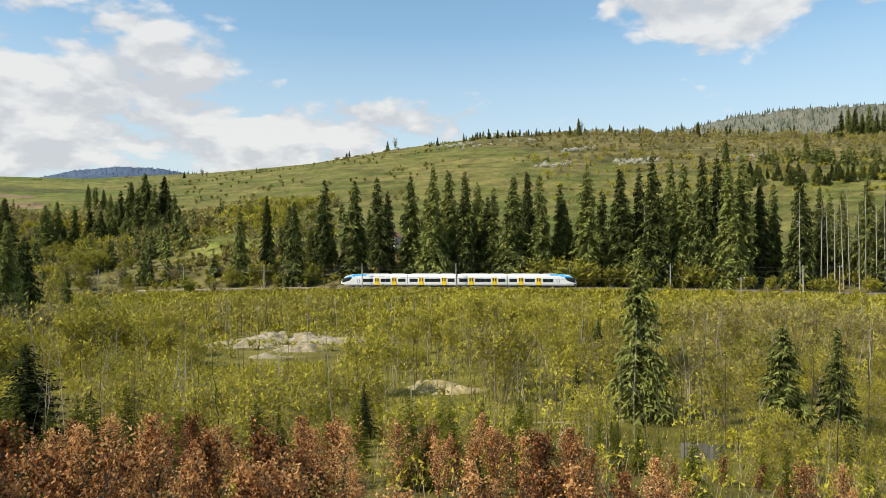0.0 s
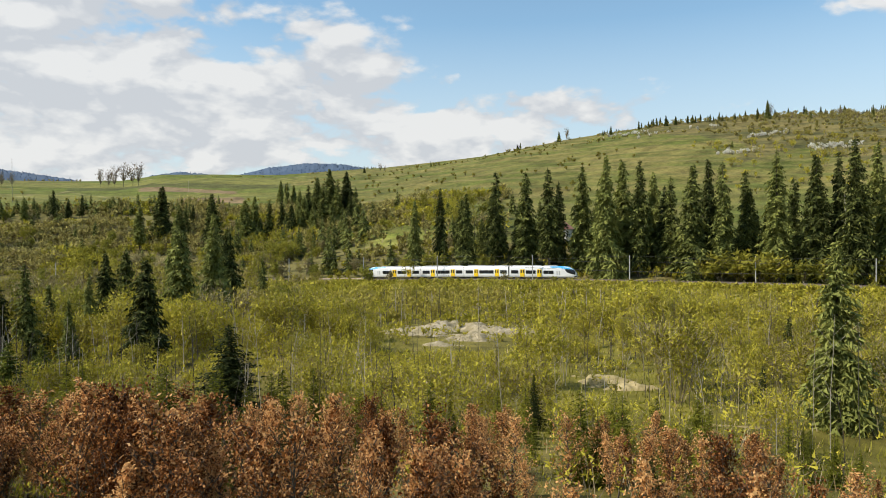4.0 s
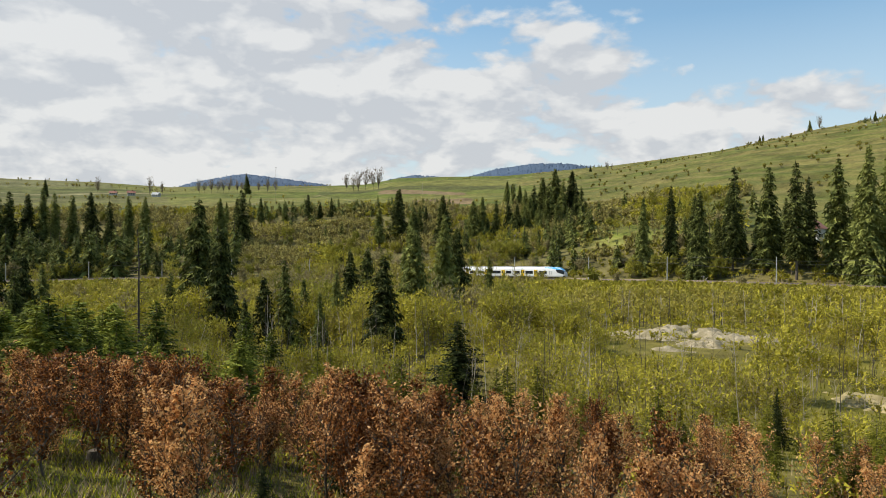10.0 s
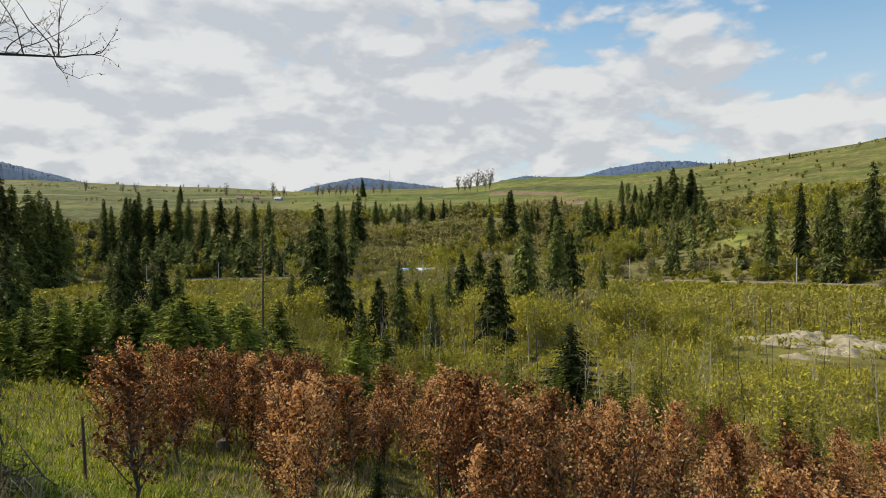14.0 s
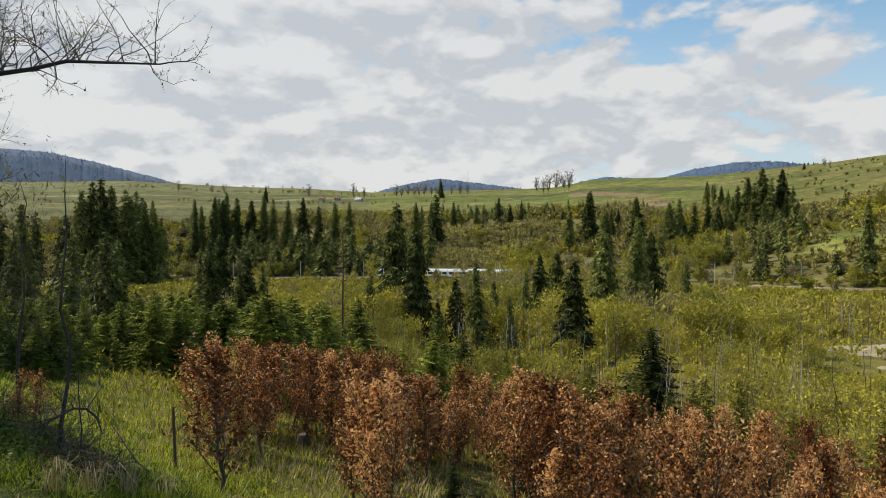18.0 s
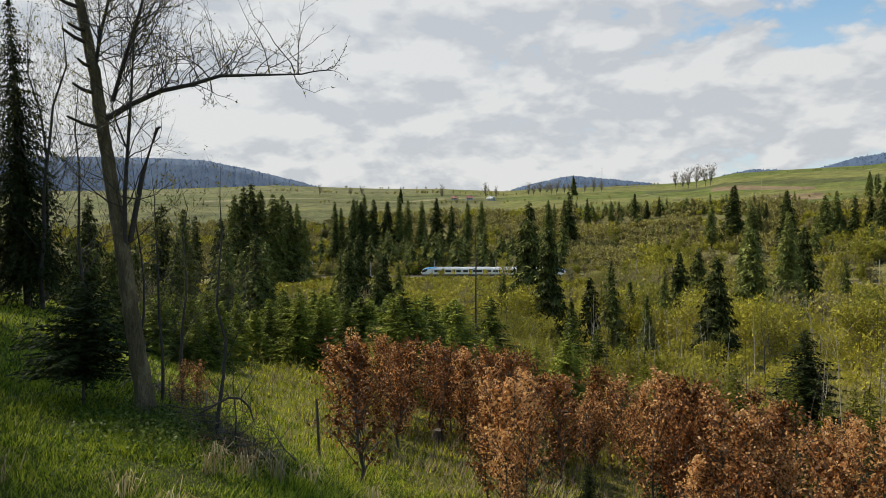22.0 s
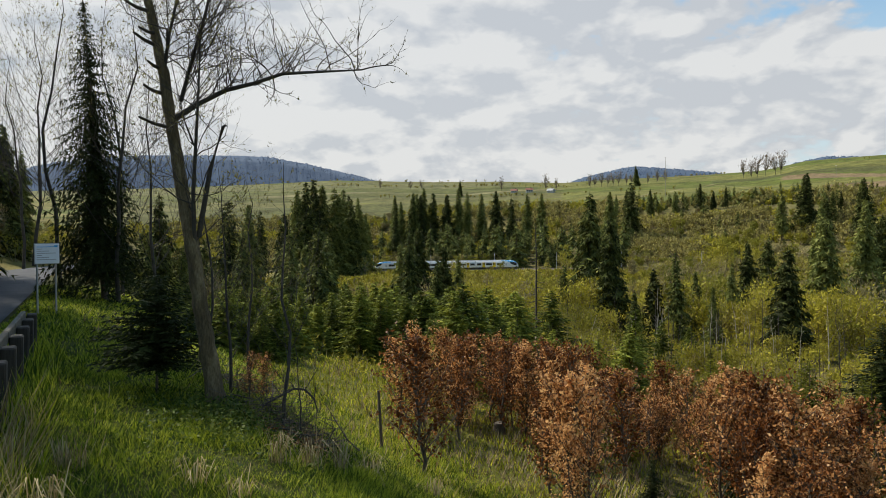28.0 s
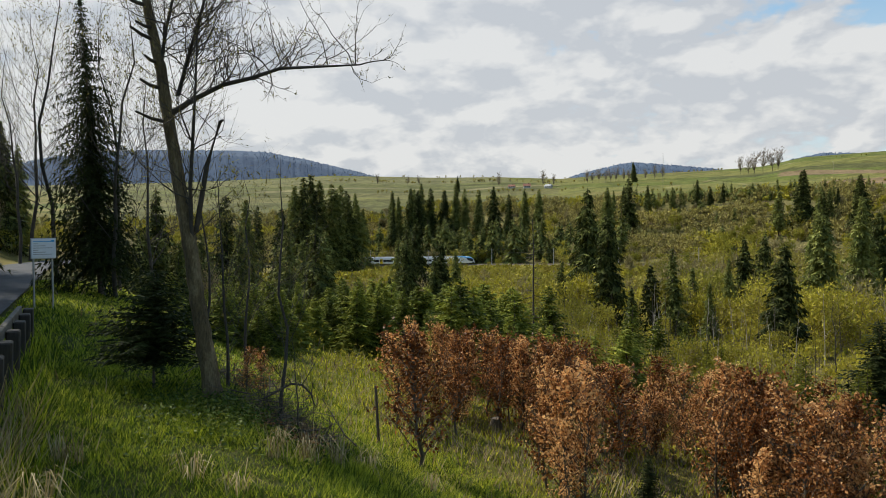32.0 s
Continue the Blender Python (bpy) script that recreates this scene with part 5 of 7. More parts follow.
def bank_wood():
    az, r, x, y, rng = scatter(103, -30, 58, 290, 545, 10.0)
    tr = track_at(az)[0]
    mid = np.interp(az, HILL_AZ, MID_R)
    lump = np.array([noise.noise((a * 0.025, b * 0.025, 1.3)) for a, b in zip(x, y)])
    h = np.clip(rng.uniform(1.8, 6, len(x)) * (1 + 1.2 * lump), 0.8, 9)
    tint = np.array([noise.noise((a * 0.04, b * 0.04, 5.3)) for a, b in zip(x, y)]) + rng.normal(0, 0.12, len(x))
    ok = (r > tr + 12) & (r < mid + 6) & ~((az < -16.5) & (r > tr + 45) & (r < tr + 95) & (rng.random(len(x)) < 0.85)) & (lump > -0.32)
    for label, sel, mats, seed in (("grey-brown budding wood on the bank above the railway", ok & (tint < 0.2), [M_SCRUB, M_TWIG], 8), ("yellow-green leafing bushes on the bank above the railway", ok & (tint >= 0.2), [M_WILLOW, M_TWIG], 18)):
        thicket("bank_thicket", label, x[sel], y[sel], h[sel], 48, 0.72, mats, seed, twig=0.2, spread=0.5)
    az, r, x, y, rng = scatter(104, -75, -15, 236, 330, 16.0)
    tr = track_at(az)[0]
    h = rng.uniform(1.5, 5.5, len(x)) * np.where(az > -28, 0.6, 1.0)
    ok = (r > tr + 6) & (r < tr + 50)
    thicket("trackside_thicket", "olive green bushes under the spruces by the railway", x[ok], y[ok], h[ok], 60, 0.4, [M_WILLOW, M_TWIG], 9, twig=0.1, spread=0.5)
    az, r, x, y, rng = scatter(105, -15, 12, 200, 330, 26.0)
    tr = track_at(az)[0]
    h = rng.uniform(2.5, 7.5, len(x)) * np.where((az > -9) & (az < 6), 1.25, 0.62)
    ok = (r < tr - 6) & (r > tr - 90)
    thicket("alder_thicket", "greyish budding alders in front of the railway line", x[ok], y[ok], h[ok], 80, 0.36, [M_BANKLEAF, M_TWIG], 19, twig=0.09, spread=0.34, twiggy=0.45)
    # taller alders that veil the line
    n = 92
    a = np.concatenate([rng.uniform(-7.5, 3, 78), rng.uniform(2, 30, 14)])
    rr = track_at(a)[0] - rng.uniform(9, 60, n)
    x, y = -rr * np.sin(np.radians(a)), rr * np.cos(np.radians(a))
    h = np.clip(1.6 + rr * np.tan(np.radians(rng.uniform(-2.9, -1.3, n))) - ground(x, y), 2.0, 11)
    thicket("veiling_alders", "tall thin budding alders in front of the railway line", x, y, h, 150, 0.36, [M_BANKLEAF, M_TWIG], 29, twig=0.1, spread=0.36, stems=9, twiggy=0.36)


bank_wood()
M_GREYWOOD = material("grey_budding_crowns", [(0.18, 0.152, 0.066), (0.30, 0.255, 0.11), (0.43, 0.37, 0.16)], 0.2, 0.85, vary="both", spread=0.5, through_leaf=0.25)
M_GREENLEAF = material("olive_young_leaves", [(0.13, 0.135, 0.022), (0.22, 0.215, 0.032), (0.33, 0.30, 0.05)], 0.3, 0.75, vary="both", spread=0.45, through_leaf=0.35)
grey_trees = Stand([crown_tree("grey_tree", "grey-brown budding tree with fine bare twigs", "budding trees above the railway", 820 + k, (0.32, 0.4, 0.28)[k], 16, 330, 0.62, M_GREYWOOD, (0.42, 0.36, 0.48)[k], clear=(0.15, 0.05, 0.2)[k], twig=0.16) for k in range(3)], 10)
green_trees = Stand([crown_tree("green_tree", "olive green young-leaved tree with a rounded crown", "leafing trees above the railway", 830 + k, (0.42, 0.36)[k], 18, 400, 0.64, M_GREENLEAF, 0.15, clear=0.06, twig=0.14) for k in range(2)], 10)
fresh_trees = Stand([crown_tree("willow_tree", "bright yellow-green leafing willow with a rounded crown", "leafing willows by the railway", 840 + k, (0.5, 0.42)[k], 20, 500, 0.56, M_FRESH, 0.1, clear=0.05, twig=0.12) for k in range(2)], 10)

valley_grey = Stand([crown_tree("alder_tree", "slender grey-green budding alder in the valley thicket", "alders in the valley", 860 + k, (0.26, 0.32)[k], 16, 600, 0.28, M_GREYWOOD, 0.4, clear=0.12, twig=0.1) for k in range(2)], 8)
valley_green = Stand([crown_tree("leafing_alder", "slender alder with fresh olive leaves in the valley", "leafing alders in the valley", 865 + k, (0.28, 0.36)[k], 16, 700, 0.28, M_GREENLEAF, 0.2, clear=0.08, twig=0.08) for k in range(2)], 8)


def bank_trees():
    rng = np.random.default_rng(850)
    # above the line, between the spruces
    for k in range(330):
        az = float(rng.uniform(-30, 38))
        tr, mid = float(track_at(az)[0]), float(np.interp(az, HILL_AZ, MID_R))
        r = tr + 9 + (mid - tr - 12) * float(rng.random()) ** 1.3
        x, y, z = at(az, r)
        lump = noise.noise((x * 0.02, y * 0.02, 8.8))
        if -27.5 < az < -16.5 and 38 < r - tr < 96:
            continue
        if lump < -0.3 and rng.random() < 0.7:
            continue
        h = float(rng.uniform(4, 9.5)) * (0.8 if az < -12 else 1.0)
        kind = grey_trees if rng.random() < (0.42 if az < -10 else 0.62) else green_trees if rng.random() < 0.8 else fresh_trees
        kind.set(az, r, h, wide=float(rng.uniform(0.9, 1.3)))
    # below the line, reaching over the rails here and there
    for k in range(60):
        az = float(rng.uniform(-17, 30))
        r = float(track_at(az)[0]) - float(rng.uniform(9, 70))
        kind = grey_trees if rng.random() < 0.55 else green_trees
        kind.top(az, r, float(rng.uniform(-2.6, -1.2) if -8 < az < 9 else rng.uniform(-3.4, -2.6)))
    # alders and willows of the mid valley
    for k in range(170):
        az = float(rng.uniform(-16, 30))
        tr = float(track_at(az)[0])
        r = float(rng.uniform(95, tr - 30))
        lump = noise.noise((az * 0.25, r * 0.02, 4.4))
        if lump < -0.25:
            continue
        el = float(rng.uniform(-3.4, -2.2)) - (0.4 if az < -9 or az > 9 else 0.0) + (1.3 if -9 < az < 7 else 0.0) * float(rng.random()) - max(0.0, az - 9) * 0.03
        x, y, z = at(az, r)
        h = min(1.6 + r * math.tan(radians(el)) - z, float(rng.uniform(4.5, 8.5)))
        if h > 2.0:
            (valley_grey if rng.random() < 0.55 else valley_green).set(az, r, h, wide=float(rng.uniform(0.8, 1.2)))
    # willows beside the rails: azimuth, distance beyond the line, elevation of the top
    for az, d, el in ((-44.7, 7, -0.9), (-46.0, 7, -0.25), (-47.3, 8, -0.1), (-48.6, 7, -0.25), (-49.7, 8, -0.4), (-51.6, 7, -1.1), (-53.0, 8, -0.8), (-54.6, 7, -1.2), (-57.0, 8, -0.6), (-58.2, 7, -1.0), (-60.0, 9, -1.3), (-61.4, 7, -1.7),
                      (-63.0, 9, -1.9), (-65.8, 7, -1.9), (-66.9, 8, -2.0), (-69.3, 7, -1.9), (-70.8, 8, -1.8), (-21.9, 10, -0.9), (-24.0, 12, -0.3), (-11.6, 50, 0.5), (-12.5, 52, 0.7)):
        (green_trees if d == 9 or -56 < az < -50 else fresh_trees).top(az, float(track_at(az)[0]) + d, el, wide=1.25)
    for az, el, k in ((-33.6, -2.4, 1), (-29.6, -2.2, 0), (-55.8, -2.4, 1), (-59.0, -2.6, 1), (-63.4, -2.5, 0), (-66.6, -2.3, 1), (-43.0, -2.75, 0), (-25.2, -2.5, 1), (-20.5, -2.0, 0), (-18.6, -1.6, 1)):
        (green_trees if k else grey_trees).top(az, float(track_at(az)[0]) - 11, el)


bank_trees()


# ---------------------------------------------------------------- beech saplings


def beech_mesh(seed, h, reach, clear):
    """A young beech that kept last year's leaves: stem with rising branches, and its brown foliage."""
    rng = np.random.default_rng(seed)
    wood, leaves = Soup(), Soup()
    zs = np.linspace(0, h, 7)
    bend = np.cumsum(rng.normal(0, 0.02 * h, (7, 2)), 0)
    spine = np.column_stack([bend, zs])
    wood.limb(spine, 0.012 * h * (1 - 0.9 * zs / h) + 0.003, 6)
    pts = []
    for k in range(44):
        f = clear + (0.98 - clear) * (k + rng.random()) / 44
        p = np.array([np.interp(f * h, zs, spine[:, c]) for c in range(3)])
        ang = k * 2.4 + rng.normal(0, 0.5)
        L = h * (reach * (1 - f) ** 0.8 * min(1, 0.5 + f) + 0.05) * rng.uniform(0.35, 1.35)
        out = np.array([np.cos(ang), np.sin(ang), rng.uniform(0.5, 1.9)])
        t = np.linspace(0, 1, 4)[:, None]
        q = p + out * L * t + np.array([0, 0, 0.2 * L]) * t ** 2
        wood.limb(q, np.array([0.0045, 0.0035, 0.0025, 0.0012]) * h, 3)
        for j in range(5):
            u = 0.15 + 0.85 * (j + rng.random()) / 5
            s = q[0] + (q[-1] - q[0]) * u
            d = unit(rng.normal(0, 1, 3) * [1, 1, 0.4] + out * 0.7) * L * rng.uniform(0.25, 0.45)
            wood.limb(np.stack([s, s + d]), [0.0018 * h, 0.0008 * h], 3)
            pts.append(s + d * rng.uniform(0.1, 1.2, (6, 1)) + rng.normal(0, 0.013 * h, (6, 3)))
    c = np.concatenate(pts)
    n = len(c)
    size = rng.uniform(0.065, 0.13, (n, 1))
    way = unit(rng.normal(0, 1, (n, 3)) - np.array([0, 0, 0.6])) * size
    across = unit(np.cross(way, rng.normal(0, 1, (n, 3)))) * size * 0.6
    leaves.kites(c, c + way, across)
    return wood.mesh("stem", [M_BARK], True), leaves.mesh("foliage", [M_BEECH])


def beech_kind(k):
    ob = thing("beech_sapling", "young beech holding dry russet-brown leaves", "sapling", "beech saplings on the slope")
    stem, foliage = beech_mesh(60 + k, 3.5, (0.28, 0.2, 0.24, 0.17, 0.22, 0.26)[k], (0.12, 0.2, 0.06, 0.16, 0.22, 0.1)[k])
    part_mesh("stem", stem, ob)
    part_mesh("foliage", foliage, ob)
    return ob


beeches = Stand([beech_kind(k) for k in range(6)], 3.5)
for az, r, el in ((25.4, 13.5, -7.7), (27.5, 18, -7.8), (22.9, 20, -8.2), (14.6, 14, -10.3), (19.8, 22, -8.2), (17.1, 21, -8.8), (12.2, 19, -9.8), (9.6, 17, -10.2), (38.0, 14.5, -9.5), (38.7, 14, -10.1),):
    beeches.top(az, r, el, wide=1.25)
for k in range(400):
    az = float(rng_main.uniform(-75, 27.0)) if k < 330 else float(rng_main.uniform(-6, 26.5))
    r = float(rng_main.uniform(11.5, 26))
    if (az > 21 and r < 17) or (15.4 < az < 21.0 and r < 19.5):
        continue
    x, y, z = at(az, r)
    if noise.noise((x * 0.2, y * 0.2, 9.0)) < -0.2:
        continue
    el = float(np.interp(az, BELT_AZ, BELT_EL)) + 0.6 - 4.6 * float(rng_main.random()) ** 1.3 - max(0.0, 16 - r) * 0.5
    h = 1.6 + r * math.tan(radians(el)) - z
    if h > 0.8:
        beeches.set(az, r, min(h, 4.6) * float(rng_main.uniform(0.85, 1.1)), wide=float(rng_main.uniform(0.85, 1.25)))
rng_back = np.random.default_rng(611)
for k in range(78):
    az, r = float(rng_back.uniform(-30, 26) if k < 56 else rng_back.uniform(11.5, 24)), float(rng_back.uniform(21, 33))
    el = float(np.interp(az, BELT_AZ, BELT_EL)) + float(rng_back.uniform(-1.4, 0.6) if k < 56 else rng_back.uniform(-0.4, 0.5))
    h = 1.6 + r * math.tan(radians(el)) - at(az, r)[2]
    if h > 1.2:
        beeches.set(az, r, min(h, 5.0), wide=float(rng_back.uniform(0.75, 1.1)))
shade_fir = Stand([conifer_kind("bank_fir", "small dark spreading fir on the shaded bank", "tree", "", *spruce_mesh(49, 5, 2.7, 5.0, M_FIR, droop=0.02, bare=0.3, open_=0.4, taper=0.62, fine=0.62, slim=0.3))], 5)
shade_fir.top(45.6, 11.8, -2.0, wide=1.2)
M_YOUNG = material("young_spruce_needles", [(0.06, 0.078, 0.012), (0.16, 0.19, 0.026), (0.32, 0.34, 0.05)], 0.5, 0.7, vary="both", spread=0.8, through_leaf=0.2)
# ---------------------------------------------------------------- young conifers behind the beeches
young = Stand([conifer_kind("young_larch", "light green young larch with open feathery boughs", "tree", "young larches behind the beeches", *spruce_mesh(80 + k, 4.5, (1.2, 1.0, 1.35)[k], 1.6, M_SPRUCE_NEAR, droop=0.0, bare=0.08, open_=0.35, slim=0.3, fine=0.78)) for k in range(3)], 4.5)
dark_young = Stand([conifer_kind("young_spruce", "dense dark green young spruce at the meadow's edge", "tree", "young spruces at the meadow", *spruce_mesh(90 + k, 6, (1.7, 1.5, 1.9)[k], 2.3, M_YOUNG, droop=0.15, bare=0.02, open_=0.2, fine=0.78, slim=0.44)) for k in range(3)], 6)
for k in range(125):
    az = float(rng_main.uniform(-75, 12))
    r = float(rng_main.uniform(20, 44))
    el = float(np.interp(az, BELT_AZ, BELT_EL)) + float(rng_main.uniform(-1.6, 2.8))
    x, y, z = at(az, r)
    h = 1.6 + r * math.tan(radians(el)) - z
    if h > 1.2:
        young.set(az, r, min(h, 6.0))
for k in range(170):
    az = float(rng_main.uniform(4, 47) if k < 120 else rng_main.uniform(18, 40))
    r = float(rng_main.uniform(29, 58))
    el = -3.2 - 3.4 * float(rng_main.random()) - max(0.0, 20 - az) * 0.16 + max(0.0, az - 34) * 0.12
    x, y, z = at(az, r)
    h = 1.6 + r * math.tan(radians(el)) - z
    if h > 1.2 and not (26 < az < 36 and r < 36) and not (az < 17 and k % 3):
        dark_young.set(az, r, min(h, 7.5), wide=float(rng_main.uniform(1.2, 1.8)))
# ---------------------------------------------------------------- road, barrier and sign


def build_road():
    along = np.concatenate([np.arange(-60, 60, 4.0), np.arange(60, 150, 2.0)])
    bend = road_bend(along)
    rows_ = []
    for off in (-7.6, -4.6, -1.9):
        P = np.outer(along, ROAD_DIR) + np.outer(off + bend, ROAD_SIDE)
        rows_.append(np.column_stack([P, -0.42 - 0.012 * np.clip(along, -40, 150) + (0.06 if off == -4.6 else 0.03)]))
    V = np.concatenate(rows_)
    k = len(along)
    j = np.arange(k - 1)
    f = np.concatenate([np.stack([a * k + j, (a + 1) * k + j, (a + 1) * k + j + 1, a * k + j + 1], 1) for a in range(2)])
    tagged(new("road", mesh_np("road", V, f, [M_ASPHALT], smooth_shade=True)), "grey worn asphalt country road with a gentle bend", "road", kind="structure")


build_road()


def along_road(s, off):
    P = ROAD_DIR * s + ROAD_SIDE * (off + float(road_bend(np.array(s))))
    return float(P[0]), float(P[1]), gz(float(P[0]), float(P[1]))


M_BOARD = material("grey_weathered_board", [(0.07, 0.06, 0.042), (0.14, 0.12, 0.088), (0.26, 0.23, 0.18)], 2.0, 0.9, bump=0.4, stretch=(0.2, 1, 1))


M_TARRED = material("tarred_timber", [(0.02, 0.017, 0.013), (0.045, 0.037, 0.028), (0.09, 0.075, 0.055)], 3.0, 0.85, bump=0.6, stretch=(1, 1, 0.2))


def barrier():
    """Old roadside barrier: squat timber posts with a weathered grey board from post to post."""
    ob = thing("road_barrier", "old weathered roadside barrier of timber posts and boards", "barrier")
    spots = [along_road(s, -0.85) for s in (4.0, 5.4, 6.8, 8.2, 9.6, 11.0, 12.4, 13.8, 15.2, 16.4)]
    for x, y, z in spots:
        bm = box(bmesh.new(), -0.12, 0.12, -0.09, 0.09, -0.35, 0.74, 0.02)
        p = part("post", bm, M_TARRED, ob, "dark tarred timber post")
        p.matrix_basis = pose(x, y, z, 1.5, -2, ROAD_AZ + 90)
    for (x0, y0, z0), (x1, y1, z1) in zip(spots, spots[1:]):
        a, b = Vector((x0, y0, z0 + 0.62)), Vector((x1, y1, z1 + 0.62))
        d = b - a
        bm = box(bmesh.new(), -d.length / 2 + 0.03, d.length / 2 - 0.03, -0.045, 0.045, 0.0, 0.18, 0.015)
        p = part("rail_board", bm, M_BOARD, ob, "weathered grey board")
        p.matrix_basis = Matrix.Translation((a + b) / 2 + Vector((-0.13 * ROAD_SIDE[0], -0.13 * ROAD_SIDE[1], 0))) @ d.to_track_quat("X", "Z").to_matrix().to_4x4()


barrier()


def sign():
    """A pale board on two posts, seen at the roadside, with lines of writing too small to read."""
    ob = thing("road_sign", "pale blue-white information board on two steel posts", "sign")
    x0, y0, z0 = at(53.2, 25)
    x1, y1, z1 = at(52.05, 25.3)
    a, b = Vector((x0, y0, 1.6 - 25 * math.tan(radians(1.7)))), Vector((x1, y1, 1.6 - 25 * math.tan(radians(1.7))))
    d = (b - a).normalized()
    m = Matrix.Translation((a + b) / 2) @ d.to_track_quat("X", "Z").to_matrix().to_4x4()
    w = (b - a).length
    ob.matrix_basis = m
    board = part("board", box(bmesh.new(), -0.38, 0.38, -0.015, 0.015, 0.0, 0.6, 0.01), M_SIGN, ob)
    part("frame", box(bmesh.new(), -0.4, 0.4, -0.012, 0.012, -0.02, 0.62, 0.008), M_GALV, ob).location = (0, 0.012, 0)
    for k in range(7):
        length = 0.6 - 0.22 * ((k * 5) % 3)
        part("text_bar", box(bmesh.new(), -0.33, -0.33 + length, -0.019, -0.014, 0.5 - 0.065 * k, 0.522 - 0.065 * k), M_GREYROOF if k else M_BLUE, board)
    part("emblem", box(bmesh.new(), 0.22, 0.33, -0.019, -0.014, 0.5, 0.56), M_BLUE, board)
    for e, zz in ((-w / 2, z0), (w / 2, z1)):
        part("post", tube(bmesh.new(), (e, 0.045, zz - a.z - 0.2), (e, 0.045, 0.6), 0.03, 0.03, 10), M_GALV, ob)


sign()

# ---------------------------------------------------------------- bare trees


def grow(wood, buds, rng, p, d, length, radius, depth, bend=0.25, kids=3, bud=0.05, rise=0.25):
    """A limb that forks into thinner ones; the last twigs carry buds."""
    k = 5 if depth > 1 else 4
    pts, way = [p], unit(np.array(d, float))
    for _ in range(k - 1):
        way = unit(way + rng.normal(0, bend, 3) * 0.6 + np.array([0, 0, rise * 0.25]))
        pts.append(pts[-1] + way * length / (k - 1))
    pts = np.array(pts)
    wood.limb(pts, np.linspace(radius, radius * 0.55 if depth else radius * 0.3, k), 6 if radius > 0.03 else 4 if radius > 0.008 else 3)
    if depth <= 0:
        u = rng.uniform(0.2, 1.0, (3, 1))
        b = pts[0] + (pts[-1] - pts[0]) * u
        buds.blades(b, b + rng.normal(0, 1, (3, 3)) * bud + np.array([0, 0, bud]), rng.normal(0, 1, (3, 3)) * bud * 0.5)
        return
    for c in range(kids + (1 if depth > 2 else 0)):
        t = 0.3 + 0.7 * (c + rng.uniform(0.2, 0.9)) / (kids + 1)
        i = min(int(t * (k - 1)), k - 2)
        q = pts[i] + (pts[i + 1] - pts[i]) * (t * (k - 1) - i)
        side = unit(np.cross(way, rng.normal(0, 1, 3)))
        grow(wood, buds, rng, q, unit(way * rng.uniform(0.5, 0.9) + side * rng.uniform(0.5, 0.9) + np.array([0, 0, rise])), length * rng.uniform(0.5, 0.72), radius * 0.5, depth - 1, bend, kids, bud, rise)
    grow(wood, buds, rng, pts[-1], way, length * 0.7, radius * 0.55, depth - 1, bend, kids, bud, rise)


def spot(az, el, r):
    """The place at that bearing, elevation and level distance."""
    x, y = polar(az, r)
    return np.array([x, y, 1.6 + r * math.tan(radians(el))])


